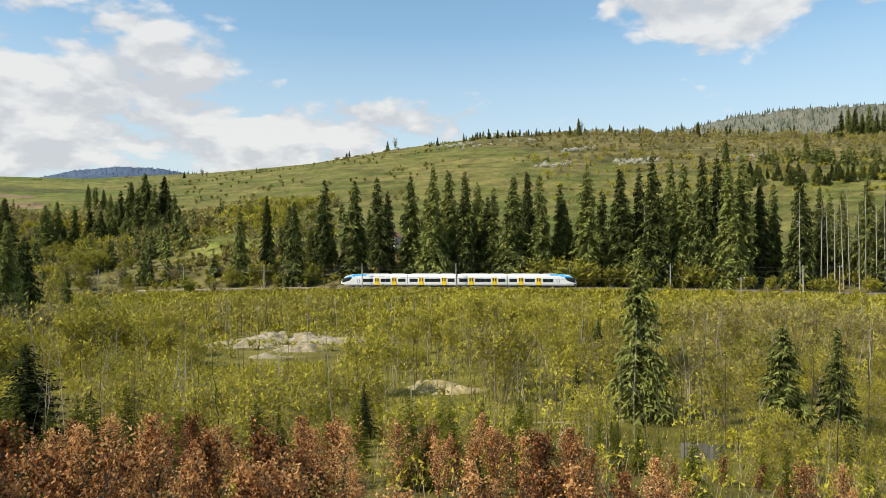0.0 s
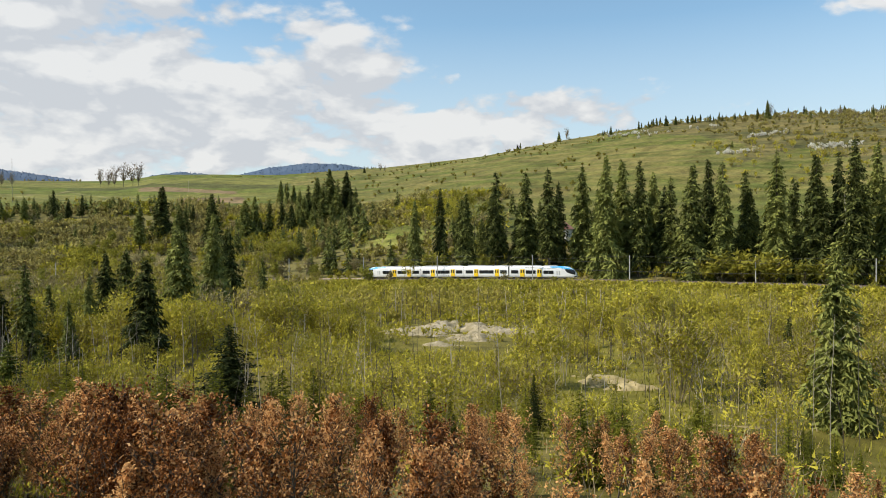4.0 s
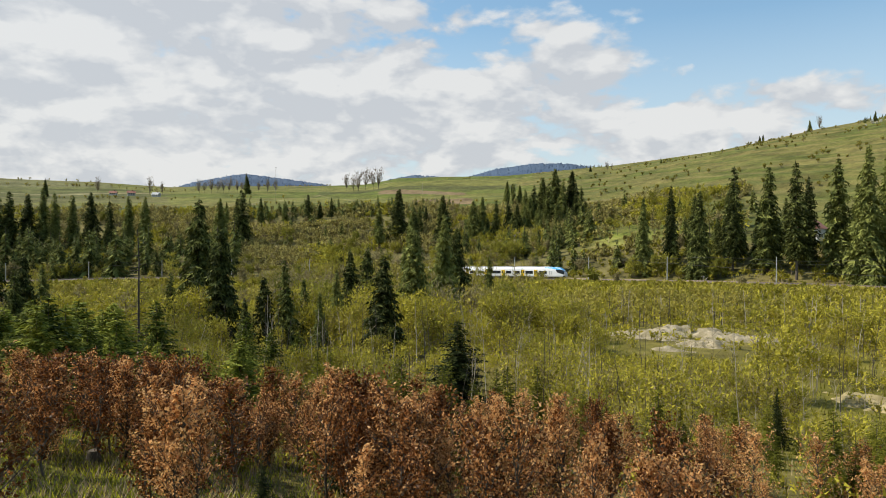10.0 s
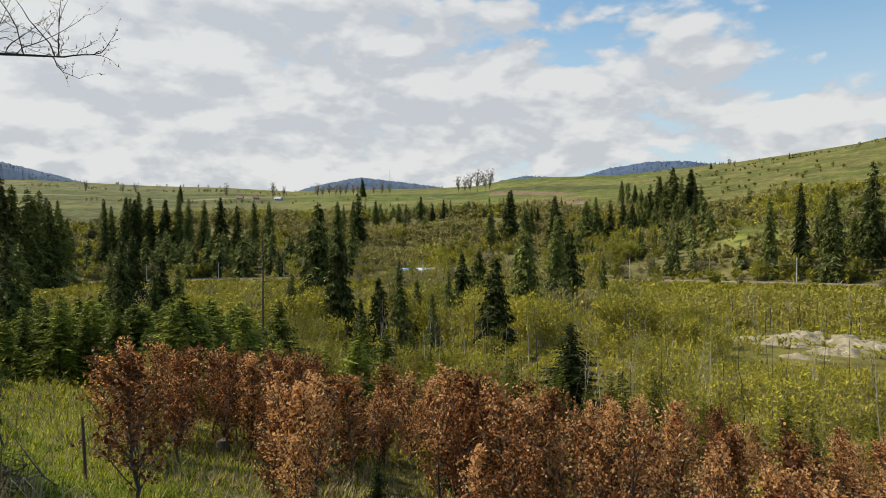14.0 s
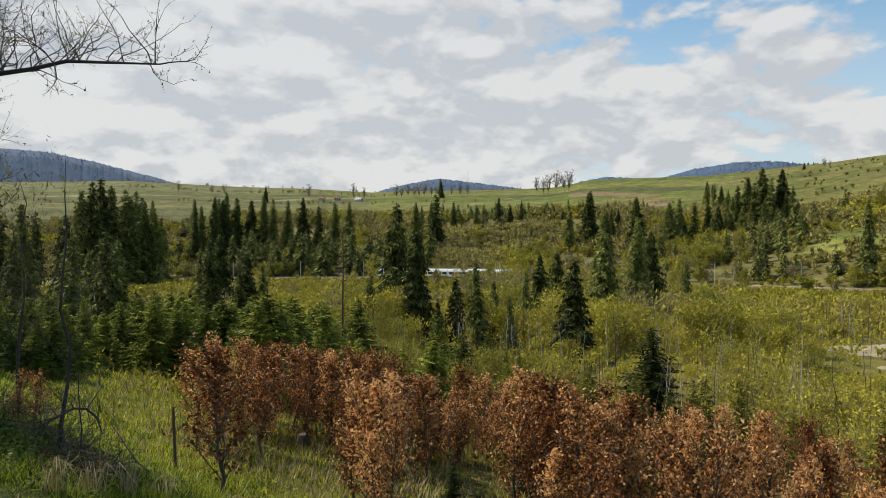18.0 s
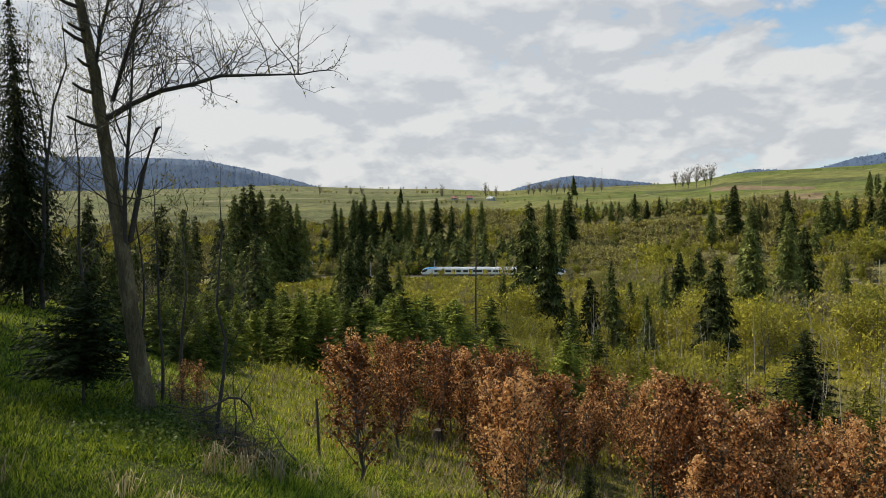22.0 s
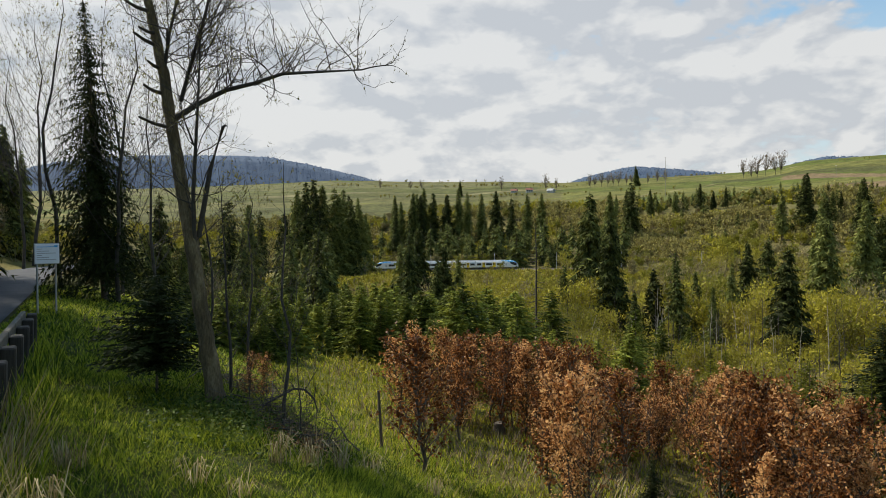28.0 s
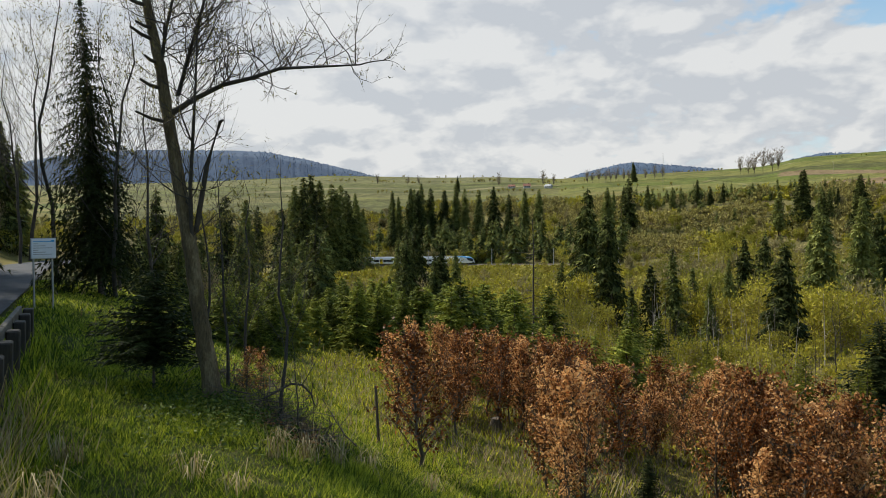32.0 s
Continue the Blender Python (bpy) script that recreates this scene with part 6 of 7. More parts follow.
def big_alder():
    """The tall leaning tree on the bank, with its long bough over the valley."""
    rng = np.random.default_rng(200)
    wood, limbs, buds = Soup(), Soup(), Soup()
    R = 11.0
    trunk = np.array([spot(*v, R) for v in ((41.01, -13.64), (41.48, -11.45), (42.31, -5.91), (42.90, -1.19), (43.64, 3.92), (44.26, 8.08), (44.80, 12.12), (45.35, 14.84), (45.82, 17.10), (46.61, 20.34), (47.68, 24.04), (48.36, 28.16))])
    trunk[0][2] -= 0.25
    rings = np.linspace(0, 11, 90)
    fine = np.column_stack([np.interp(rings, np.arange(12), trunk[:, c]) for c in range(3)])
    girth = np.interp(rings, np.arange(12), [0.20, 0.138, 0.114, 0.104, 0.095, 0.086, 0.078, 0.07, 0.062, 0.05, 0.036, 0.018])
    fine[1:, :2] += rng.normal(0, 0.003, (89, 2))
    wood.limb(fine, 0.9 * girth * rng.uniform(0.97, 1.04, 90), 14)
    ring = wood.v[0].reshape(90, 14, 3)
    ring += (ring - fine[:, None]) * (0.09 * np.sin(np.arange(14) * 2.7)[None, :, None] + rng.normal(0, 0.04, (90, 14, 1)))
    bough = np.array([spot(*v) for v in ((44.32, 8.75, 11), (43.73, 9.14, 11), (42.44, 10.03, 10.9), (40.38, 11.17, 10.7), (38.28, 11.77, 10.5), (36.14, 12.57, 10.3), (33.53, 12.79, 10.1), (29.99, 13.04, 10))])
    limbs.limb(bough, [0.05, 0.043, 0.037, 0.032, 0.028, 0.024, 0.018, 0.01], 9)
    for i, n_ in ((2, 5), (3, 8), (4, 9), (5, 9), (6, 9), (7, 8)):
        for _ in range(n_):
            q = bough[i] + (bough[max(i - 1, 0)] - bough[i]) * rng.random()
            grow(limbs, buds, rng, q, unit(np.array([0.3, 0.2, 0.9]) + rng.normal(0, 0.55, 3)), rng.uniform(0.35, 0.7), 0.009, 2, 0.4, 2, 0.02, 0.2)
    grow(limbs, buds, rng, bough[-1], bough[-1] - bough[-2], 0.45, 0.011, 2, 0.4, 3, 0.02)
    # other limbs
    for pts, rad, fan in (
            ([spot(*v) for v in ((43.64, 10.17, 11), (42.59, 13.89, 10.9), (41.74, 16.72, 10.8), (40.88, 20.25, 10.7))], (0.03, 0.025, 0.02, 0.014), 10),
            ([spot(*v) for v in ((42.78, -1.20, 11), (42.84, 3.50, 10.8), (42.54, 8.15, 10.7), (42.34, 11.47, 10.6), (42.17, 15.11, 10.6))], (0.034, 0.028, 0.022, 0.015, 0.01), 7),
            ([spot(*v) for v in ((42.48, 0.09, 11), (41.60, 5.23, 10.8), (40.62, 8.44, 10.6), (40.41, 8.57, 10.5))], (0.04, 0.034, 0.026, 0.014), 0),
            ([spot(*v) for v in ((44.80, 12.12, 11), (44.37, 14.93, 10.9), (43.61, 18.09, 10.9), (43.09, 20.77, 10.9))], (0.029, 0.023, 0.018, 0.012), 8)):
        pts = np.array(pts)
        limbs.limb(pts, rad, 6)
        for i in range(1, len(pts)):
            for _ in range(fan):
                q = pts[i] + (pts[i - 1] - pts[i]) * rng.random()
                grow(limbs, buds, rng, q, unit(pts[i] - pts[i - 1] + rng.normal(0, 0.5, 3)), rng.uniform(0.5, 0.9), 0.009, 2, 0.35, 3, 0.02)
    # broken stubs on the trunk
    for a, b in (((44.61, 8.27), (46.55, 8.91)), ((45.01, 10.70), (46.21, 11.22)), ((45.11, 12.50), (45.88, 12.91)), ((45.36, 14.06), (46.85, 14.82)), ((45.83, 16.34), (47.42, 16.92)), ((45.23, 14.85), (46.46, 15.20))):
        p, q = spot(*a, R), spot(*b, R - 0.25)
        limbs.limb(np.array([p, (p + q) / 2 + [0, 0, -0.02], q]), [0.03, 0.024, 0.016], 6)
    ob = thing("alder_tree", "tall leaning bare alder with a long bough and budding twigs", "tree")
    part_mesh("trunk", wood.mesh("trunk", [M_ALDER], True), ob)
    part_mesh("branchwork", limbs.mesh("branchwork", [M_BARKDARK], True), ob)["kind"] = "stuff"
    part_mesh("budding", buds.mesh("budding", [M_BUD]), ob, "small swelling buds")["kind"] = "stuff"


M_ALDER = material("rough_alder_bark", [(0.04, 0.029, 0.015), (0.135, 0.1, 0.05), (0.32, 0.25, 0.14)], 5.0, 0.95, bump=1.0, bump_scale=26, stretch=(1, 1, 0.35))
M_BARKDARK = material("dark_branch_bark", [(0.03, 0.024, 0.018), (0.06, 0.05, 0.04), (0.10, 0.085, 0.065)], 3.0, 0.9, bump=0.3)
big_alder()


def bare_kind(name, label, seed, h, forks, kids, bud=0.04, upright=1.0, budmat=None):
    """A bare tree of height h: stem and forking branches, and buds."""
    rng = np.random.default_rng(seed)
    wood, buds = Soup(), Soup()
    zs = np.linspace(0, h, 9)
    stem = np.column_stack([np.cumsum(rng.normal(0, 0.012 * h, (9, 2)), 0), zs])
    stem[0, 2] -= 0.2
    rad = 0.0072 * h * (1 - zs / h) ** 0.9 + 0.003
    wood.limb(stem, rad, 7)
    for k in range(forks):
        f = rng.uniform(0.18, 0.95)
        p = np.array([np.interp(f * h, zs, stem[:, c]) for c in range(3)])
        ang = rng.uniform(0, 2 * np.pi)
        d = np.array([np.cos(ang), np.sin(ang), rng.uniform(0.6, 1.3) * upright])
        grow(wood, buds, rng, p, d, h * (0.30 * (1 - f) + 0.07) * rng.uniform(0.7, 1.2), 0.0016 * h * (1.1 - f), 2, 0.2, kids, bud, 0.3)
    ob = thing(name, label, "tree", "bare trees by the road")
    part_mesh("branchwork", wood.mesh("branchwork", [M_BARKDARK], True), ob)["kind"] = "stuff"
    part_mesh("budding", buds.mesh("budding", [budmat or M_BUD]), ob)["kind"] = "stuff"
    return ob


saplings = Stand([bare_kind("bare_sapling", "slender bare sapling with swelling buds", 220 + k, 5.0, 16, 2, 0.035) for k in range(3)], 5.0)
for az, r, el in ((36.4, 11.5, 6.7), (40.4, 13, 6.1), (38.8, 16, 5.3), (41.5, 14, 6.5), (35.0, 10.5, -6.2), (37.6, 12.5, -8.3), (36.2, 12, -9.2), (38.9, 13, -9.5), (33.8, 12.5, -10.6), (32.5, 11.8, -11.9), (39.8, 12.2, -9.9), (37.3, 11.2, -11.7),):
    saplings.top(az, r, el)
tall = Stand([bare_kind("bare_birch", "tall thin bare birch with hanging twigs and fresh buds", 230 + k, 16, 24, 3, 0.07) for k in range(3)], 16)
for az, r, el in ((51.8, 42, 18.5), (47.2, 34, 18.1), (53.2, 95, 15.4), (48.4, 40, 16.8), (54.6, 84, 13.1), (45.2, 48, 13.3),):
    tall.top(az, r, el)
road_spruce = Stand([conifer_kind("roadside_spruce", "tall dark narrow spruce beside the road", "tree", "", *spruce_mesh(250, 16, 2.9, 9.0, M_FIR, open_=0.2, droop=0.75, taper=0.88, fine=0.58, bare=0.12, slim=0.3))], 16)
for az, r, el in ((48.9, 35, 17.2),):
    leaning = road_spruce.top(az, r, el, sink=0.3, wide=1.15)
    x, y = polar(az, 1.0)
    m = leaning.matrix_basis.copy()
    leaning.matrix_basis = Matrix.Translation(m.translation) @ Matrix.Rotation(radians(-3.2), 4, (x, y, 0)) @ Matrix.Translation(-m.translation) @ m
road_wood = Stand([crown_tree("roadside_tree", "grey-brown budding tree at the wood's edge by the road", "budding trees by the road", 870 + k, (0.34, 0.28, 0.42)[k], 20, 1500, (0.13, 0.12, 0.15)[k], (M_GREYWOOD, M_GREYWOOD, M_GREENLEAF)[k], (0.45, 0.5, 0.25)[k], clear=(0.15, 0.2, 0.05)[k], twig=0.07) for k in range(3)], 10)
rng_road = np.random.default_rng(880)
for k in range(70):
    s_ = float(rng_road.uniform(48, 150))
    off = float(rng_road.uniform(4.5, 26)) if k % 3 else -float(rng_road.uniform(11, 30))
    P = ROAD_DIR * s_ + ROAD_SIDE * (off + float(road_bend(np.array(s_))))
    road_wood.set(math.degrees(math.atan2(-P[0], P[1])), float(np.hypot(*P)), float(rng_road.uniform(5, 12)) * (0.7 if k % 3 else 1.1))
rng_verge = np.random.default_rng(890)
s_, o_ = rng_verge.uniform(16, 140, 420), -rng_verge.uniform(9.5, 30, 420)
P = np.outer(s_, ROAD_DIR) + np.outer(o_ + road_bend(s_), ROAD_SIDE)
thicket("verge_thicket", "shaded olive bushes and brush across the road", P[:, 0], P[:, 1], rng_verge.uniform(0.8, 3.2, 420), 150, np.maximum(0.07, np.hypot(P[:, 0], P[:, 1]) * 0.0016), [M_GREENLEAF, M_TWIG], 891, spread=0.6, low=0.05)
# spruces across the road, which shade the bank
for az, r, h in ((67.2, 34.4, 32), (66.2, 37.5, 31), (71.4, 27.8, 25.5), (68.4, 37.8, 28), (88.6, 22.8, 22), (97, 16, 18), (110, 17, 16), (62.4, 52, 29), (65, 43.5, 26), (60.6, 63, 30)):
    road_spruce.set(az, r, h, sink=0.3, wide=1.3)

# dead pole-like larch in the valley, with a few bare side twigs
def dry_pole():
    rng = np.random.default_rng(260)
    wood = Soup()
    foot, top = spot(16.17, -8.15, 60.0), spot(16.22, 1.02, 60.0)
    x, y, z = at(16.17, 60.0)
    foot[2] = z - 0.3
    wood.limb(np.linspace(foot, top, 6) + np.column_stack([rng.normal(0, 0.03, (6, 2)), np.zeros(6)]), [0.11, 0.10, 0.085, 0.07, 0.05, 0.02], 7)
    for k in range(26):
        f = rng.uniform(0.25, 0.97)
        p = foot + (top - foot) * f
        a = rng.uniform(0, 2 * np.pi)
        L = 2.6 * (1.05 - f) * rng.uniform(0.5, 1)
        wood.limb(np.array([p, p + [np.cos(a) * L * 0.6, np.sin(a) * L * 0.6, -0.12 * L], p + [np.cos(a) * L, np.sin(a) * L, -0.05 * L]]), [0.03, 0.022, 0.01], 4)
    ob = thing("dead_larch", "dead bare larch pole with thin drooping twigs", "tree")
    part_mesh("trunk", wood.mesh("trunk", [M_BARKDARK], True), ob)


dry_pole()

M_DRYSTALK = material("dry_brown_stalks", [(0.10, 0.07, 0.035), (0.18, 0.13, 0.07), (0.28, 0.21, 0.12)], 1.0, 0.9, vary="island", spread=0.4)
# blade colour brightened to carry the sunlight on the lower meadow
M_MEADOWGRASS = material("sun_tinted_meadow_grass", [(0.17, 0.19, 0.012), (0.34, 0.36, 0.022), (0.56, 0.52, 0.06)], 0.3, 0.6, vary="island", spread=0.8, through_leaf=0.45)
# ---------------------------------------------------------------- grass on the bank


def grass(name, label, n, seed, along0, along1, right0, right1, tall, mats, width, lean=0.5):
    rng = np.random.default_rng(seed)
    s = rng.uniform(along0, along1, n)
    o = rng.uniform(right0, right1, n)
    P = s[:, None] * ROAD_DIR + (o + road_bend(s))[:, None] * ROAD_SIDE
    far = np.hypot(P[:, 0], P[:, 1])
    keep = (far > 1.6) & (rng.random(n) < np.clip(9 / far, 0.15, 1))
    P, far = P[keep], far[keep]
    m = len(P)
    lump = np.array([noise.noise((a * 0.9, b * 0.9, 2.0)) + 0.8 * noise.noise((a * 3.1, b * 3.1, 5.0)) for a, b in P])
    h = tall * rng.uniform(0.5, 1.25, m) * np.clip(1 + 0.9 * lump, 0.45, 2.2)
    base = np.column_stack([P, ground(P[:, 0], P[:, 1]) - 0.02])
    a = rng.uniform(0, 2 * np.pi, m)
    tip = base + np.column_stack([np.cos(a) * h * lean, np.sin(a) * h * lean, h])
    w = np.column_stack([-np.sin(a), np.cos(a), 0 * a]) * np.maximum(width, far * 0.002)[:, None]
    soup = Soup()
    soup.blades(base, tip, w)
    tagged(new(name, soup.mesh(name, mats)), label, "grass", kind="stuff")


grass("bank_grass", "fresh green grass on the roadside bank", 210000, 300, 1, 45, -1.8, 6.8, 0.11, [M_GRASS], 0.013, 0.95)
grass("bank_grass", "dense fresh green grass on the near bank", 150000, 306, 1, 14, -1.0, 7.5, 0.095, [M_GRASS], 0.011, 0.9)
grass("dry_grass", "pale dry grass tufts on the bank and slope", 700, 301, 1, 40, -1.2, 14, 0.34, [M_STRAW], 0.007, 0.9)
grass("meadow_grass", "fresh and dry grass of the lower meadow", 120000, 302, 8, 45, 5, 22, 0.14, [M_MEADOWGRASS], 0.016)
grass("tussock_grass", "pale dry tussocks in the lower meadow", 3000, 303, 9, 30, 5, 15, 0.3, [M_STRAW], 0.012, 0.7)
grass("fallow_grass", "brown fallow grass and litter at the beeches' foot", 44000, 307, 4, 20, 7.0, 24, 0.16, [M_DRYSTALK, M_STRAW], 0.012, 0.9)
grass("barrier_grass", "long pale dry grass along the roadside barrier", 700, 304, 4.0, 9.5, -1.0, -0.45, 0.5, [M_STRAW], 0.006, 0.7)
grass("barrier_grass", "long green grass along the roadside barrier", 1500, 305, 5, 16, -0.95, -0.3, 0.4, [M_GRASS], 0.009, 0.6)
# ---------------------------------------------------------------- the hillside: bushes, ridge trees, fields, farmsteads


def hill_bushes():
    az, r, x, y, rng = scatter(400, -74, -14, 300, 800, 330.0)
    rid = np.interp(az, HILL_AZ, RIDGE_R)
    lump = np.array([noise.noise((a * 0.012, b * 0.012, 4.0)) for a, b in zip(x, y)])
    ok = (r < rid - 4) & (rng.random(len(x)) < np.clip(0.35 + 1.6 * lump, 0.06, 1))
    h = rng.uniform(1.0, 3.6, len(x))
    thicket("hillside_bushes", "scattered olive and brown bushes on the hillside meadow", x[ok], y[ok], h[ok], 60, 0.5, [M_BANKLEAF, M_TWIG], 41, spread=0.6, twig=0.06, twiggy=0.1)
    # hedges along the old terrace edges
    rng = np.random.default_rng(401)
    X, Y, H = [], [], []
    for az0, az1, r0, r1, n, hh in ((-70, -40, 740, 745, 150, 3.5), (-42, -30, 740, 745, 40, 2.2), (-58, -48, 560, 640, 60, 3.0), (-66, -52, 500, 520, 60, 4.0), (-47, -36, 640, 690, 36, 1.6), (-75, -57, 660, 690, 90, 5.0), (-36, -20, 700, 742, 50, 1.4), (-20, -5, 860, 920, 40, 1.4), (-14, 8, 535, 576, 50, 1.5), (4, 30, 645, 705, 34, 2.6), (12, 34, 862, 905, 60, 3.0), (-2, 12, 980, 996, 40, 2.0), (12, 40, 1030, 1046, 22, 3.0)):
        u = rng.random(n)
        a, rr = az0 + (az1 - az0) * u, r0 + (r1 - r0) * u + rng.normal(0, 3, n)
        X.append(-rr * np.sin(np.radians(a)))
        Y.append(rr * np.cos(np.radians(a)))
        H.append(hh * rng.uniform(0.5, 1.4, n))
    X, Y, H = map(np.concatenate, (X, Y, H))
    thicket("hedge_bushes", "rows of budding hedge bushes along the terraces", X, Y, H, 90, 0.35, [M_BANKLEAF, M_TWIG], 42, spread=0.6, twig=0.08, twiggy=0.15)
    # flowering hedges: ends, number
    rng = np.random.default_rng(403)
    X, Y, H = [], [], []
    for a0, r0, a1, r1, n in ((-45.8, 521, -48.6, 546, 22), (-51.7, 546, -55.4, 556, 34), (-47.7, 597, -50.5, 627, 20), (-37.2, 709, -41.5, 686, 20), (-60, 560, -63, 600, 10), (-40, 640, -46, 700, 12)):
        u = rng.random(n)
        a, rr = a0 + (a1 - a0) * u, r0 + (r1 - r0) * u + rng.normal(0, 4, n)
        X.append(-rr * np.sin(np.radians(a)))
        Y.append(rr * np.cos(np.radians(a)))
        H.append(rng.uniform(1.6, 3.6, n))
    X, Y, H = map(np.concatenate, (X, Y, H))
    thicket("blossom_bushes", "white flowering blackthorn hedges on the hillside", X, Y, H, 90, 0.4, [M_BLOSSOM, M_TWIG], 43, spread=0.7, twig=0.08, twiggy=0.1)
    # scrub on the rough upper slope
    n = 520
    a = rng.uniform(-74, -45, n)
    rr = rng.uniform(560, 750, n)
    thicket("slope_scrub", "grey-brown scrub on the upper slope of the hill", -rr * np.sin(np.radians(a)), rr * np.cos(np.radians(a)), rng.uniform(0.8, 3.4, n), 60, 0.8, [M_SCRUB, M_TWIG], 46, spread=0.7, twig=0.3, twiggy=0.2)
    # wood along the crest, and brighter bushes under it
    n = 300
    a = rng.uniform(-74, -46, n)
    rr = np.interp(a, HILL_AZ, RIDGE_R) - rng.uniform(0, 60, n) * np.clip((-44 - a) / 12, 0.15, 1)
    thicket("crest_bushes", "grey-green budding trees along the crest of the hill", -rr * np.sin(np.radians(a)), rr * np.cos(np.radians(a)), rng.uniform(2.5, 8.5, n) * np.clip((-42 - a) / 14, 0.3, 1), 110, 0.5, [M_SCRUB, M_TWIG], 44, spread=0.55, twig=0.1, twiggy=0.15)
    n = 170
    a = rng.uniform(-74, -44, n)
    rr = rng.uniform(420, 600, n)
    thicket("slope_bushes", "fresh yellow-green bushes on the slope behind the spruces", -rr * np.sin(np.radians(a)), rr * np.cos(np.radians(a)), rng.uniform(2, 6, n), 130, 0.36, [M_WILLOW, M_TWIG], 45, spread=0.6, twig=0.08, twiggy=0.12)


hill_bushes()
# single trees on the skyline and the fields: azimuth, distance, elevation of the top
for az, r, el in ((-24.0, 742, 6.5), (-34.0, 745, 8.8), (-30.8, 745, 7.8), (-38.0, 735, 9.1), (-40.1, 735, 9.4), (-42.1, 735, 9.7), (-42.8, 738, 9.6), (-43.7, 738, 9.6), (-45.9, 735, 9.7), (-49.2, 735, 10.3), (-48.5, 735, 9.8), (-45.5, 736, 9.4), (-41.2, 737, 9.5), (-47.0, 738, 9.6),
                  (-46.8, 560, 7.6), (-60.0, 520, 8.3), ):
    spruces.top(az, r, el, wide=1.3)
for az, r, el in ((-55.8, 740, 9.4), (-56.9, 742, 9.6), (-58.1, 742, 9.6), (-53.8, 738, 9.3), (-52.0, 736, 9.3), (-12.5, 470, 4.9), (-13.0, 472, 4.7), (-65.4, 560, 8.3),
                  (-12.0, 560, 5.0), (-12.4, 560, 4.8), (8.4, 760, 5.1), (-23.8, 735, 6.6), (-18.5, 742, 6.2), (8.5, 760, 5.4), (22.2, 700, 4.5), (27.4, 480, 3.4),):
    spruces.top(az, r, el, wide=1.25)
rng_crest = np.random.default_rng(860)
# spruces along the crest of the hill: azimuths, number, least and greatest height
for a0, a1, n_, h0, h1 in ((-37, -39.5, 7, 3, 6), (-40.2, -45, 22, 4, 8), (-45, -50, 15, 4, 9), (-50, -60, 26, 4, 10), (-60, -72, 30, 5, 12), (-31.5, -30.5, 3, 4, 8), (-23, -18, 4, 2, 4)):
    for k in range(n_):
        az = float(rng_crest.uniform(min(a0, a1), max(a0, a1)))
        spruces.set(az, float(np.interp(az, HILL_AZ, RIDGE_R)) - float(rng_crest.uniform(0, 25)), float(rng_crest.uniform(h0, h1)), wide=1.5)
for k in range(9):
    spruces.set(-67.6 - 0.42 * k, 772 - (k % 3) * 6, float(rng_crest.uniform(22, 31)), wide=1.3)
# the plantation on the slope
for k in range(58):
    az = float(rng_crest.uniform(-73, -61.6))
    spruces.set(az, 452 + 26 * float(rng_crest.random()) + max(0.0, -66 - az) * 2, float(rng_crest.uniform(6, 11.5)), wide=1.7)
M_PINKBUD = material("pinkish_budding_crown", [(0.16, 0.12, 0.095), (0.25, 0.195, 0.155), (0.34, 0.27, 0.22)], 0.4, 0.85, vary="island", spread=0.4, through_leaf=0.3)
skyline = Stand([crown_tree("bare_field_tree", "bare pinkish-grey tree on the skyline of the fields", "bare trees on the fields", 270 + k, (0.34, 0.28, 0.4)[k], 22, 260, 0.4, M_PINKBUD, 0.7, 12, (0.2, 0.15, 0.25)[k], 0.28) for k in range(3)], 12)
for az, r, el in ((0.8, 800, 5.7), (-0.1, 800, 5.9), (-0.7, 800, 6.2), (-1.3, 800, 6.0), (-1.7, 800, 6.3), (15.4, 740, 5.1), (18.9, 760, 4.9), (12.0, 780, 5.0), (11.1, 780, 5.1), (9.8, 780, 5.2), (6.9, 780, 5.2), (6.3, 782, 5.1), (10.6, 776, 4.95), (9.2, 779, 5.0), (8.8, 783, 4.9), (7.6, 781, 4.95), (11.6, 778, 4.8), (10.2, 784, 5.05), (14.6, 742, 4.7), (0.3, 804, 5.6),
                  (-34.6, 742, 9.2), (-49.4, 736, 10.2), (-20.1, 745, 6.3), (-50.8, 735, 9.4), (-53.8, 735, 9.5), (-19.8, 748, 6.5), (28.6, 800, 4.8), (26.2, 800, 4.6), (25.3, 800, 4.7),):
    skyline.top(az, r, el, wide=0.85)
deciduous = Stand([bare_kind("budding_tree", "leafing yellow-green tree with an open crown", 290 + k, 10, 18, 4, 0.22, 0.7, M_FRESH) for k in range(3)], 10)
for az, r, el in ((-11.7, 330, 0.4), (-12.3, 332, 0.6), (-21.7, 245, -1.2), (-22.3, 245, -1.5), (-26.4, 300, 4.3), (-27.2, 305, 3.8), (-25.9, 290, 2.7), (-10.3, 250, -0.8), (-23.2, 330, 3.8), (-24.4, 320, 3.3),):
    deciduous.top(az, r, el)
for az, r, el in ((22.5, 230, -1.6), (18.9, 260, -2.1), (13.9, 300, -0.8), (6.5, 230, -1.8), (2.0, 240, -0.4), (1.1, 250, 0.1), (-0.3, 240, -0.2), (-5.5, 240, -1.8), (-9.7, 230, -1.8), (-11.2, 300, 0.2), (-12.3, 300, 0.0), (-14.0, 290, -0.8),):
    deciduous.top(az, r, el)

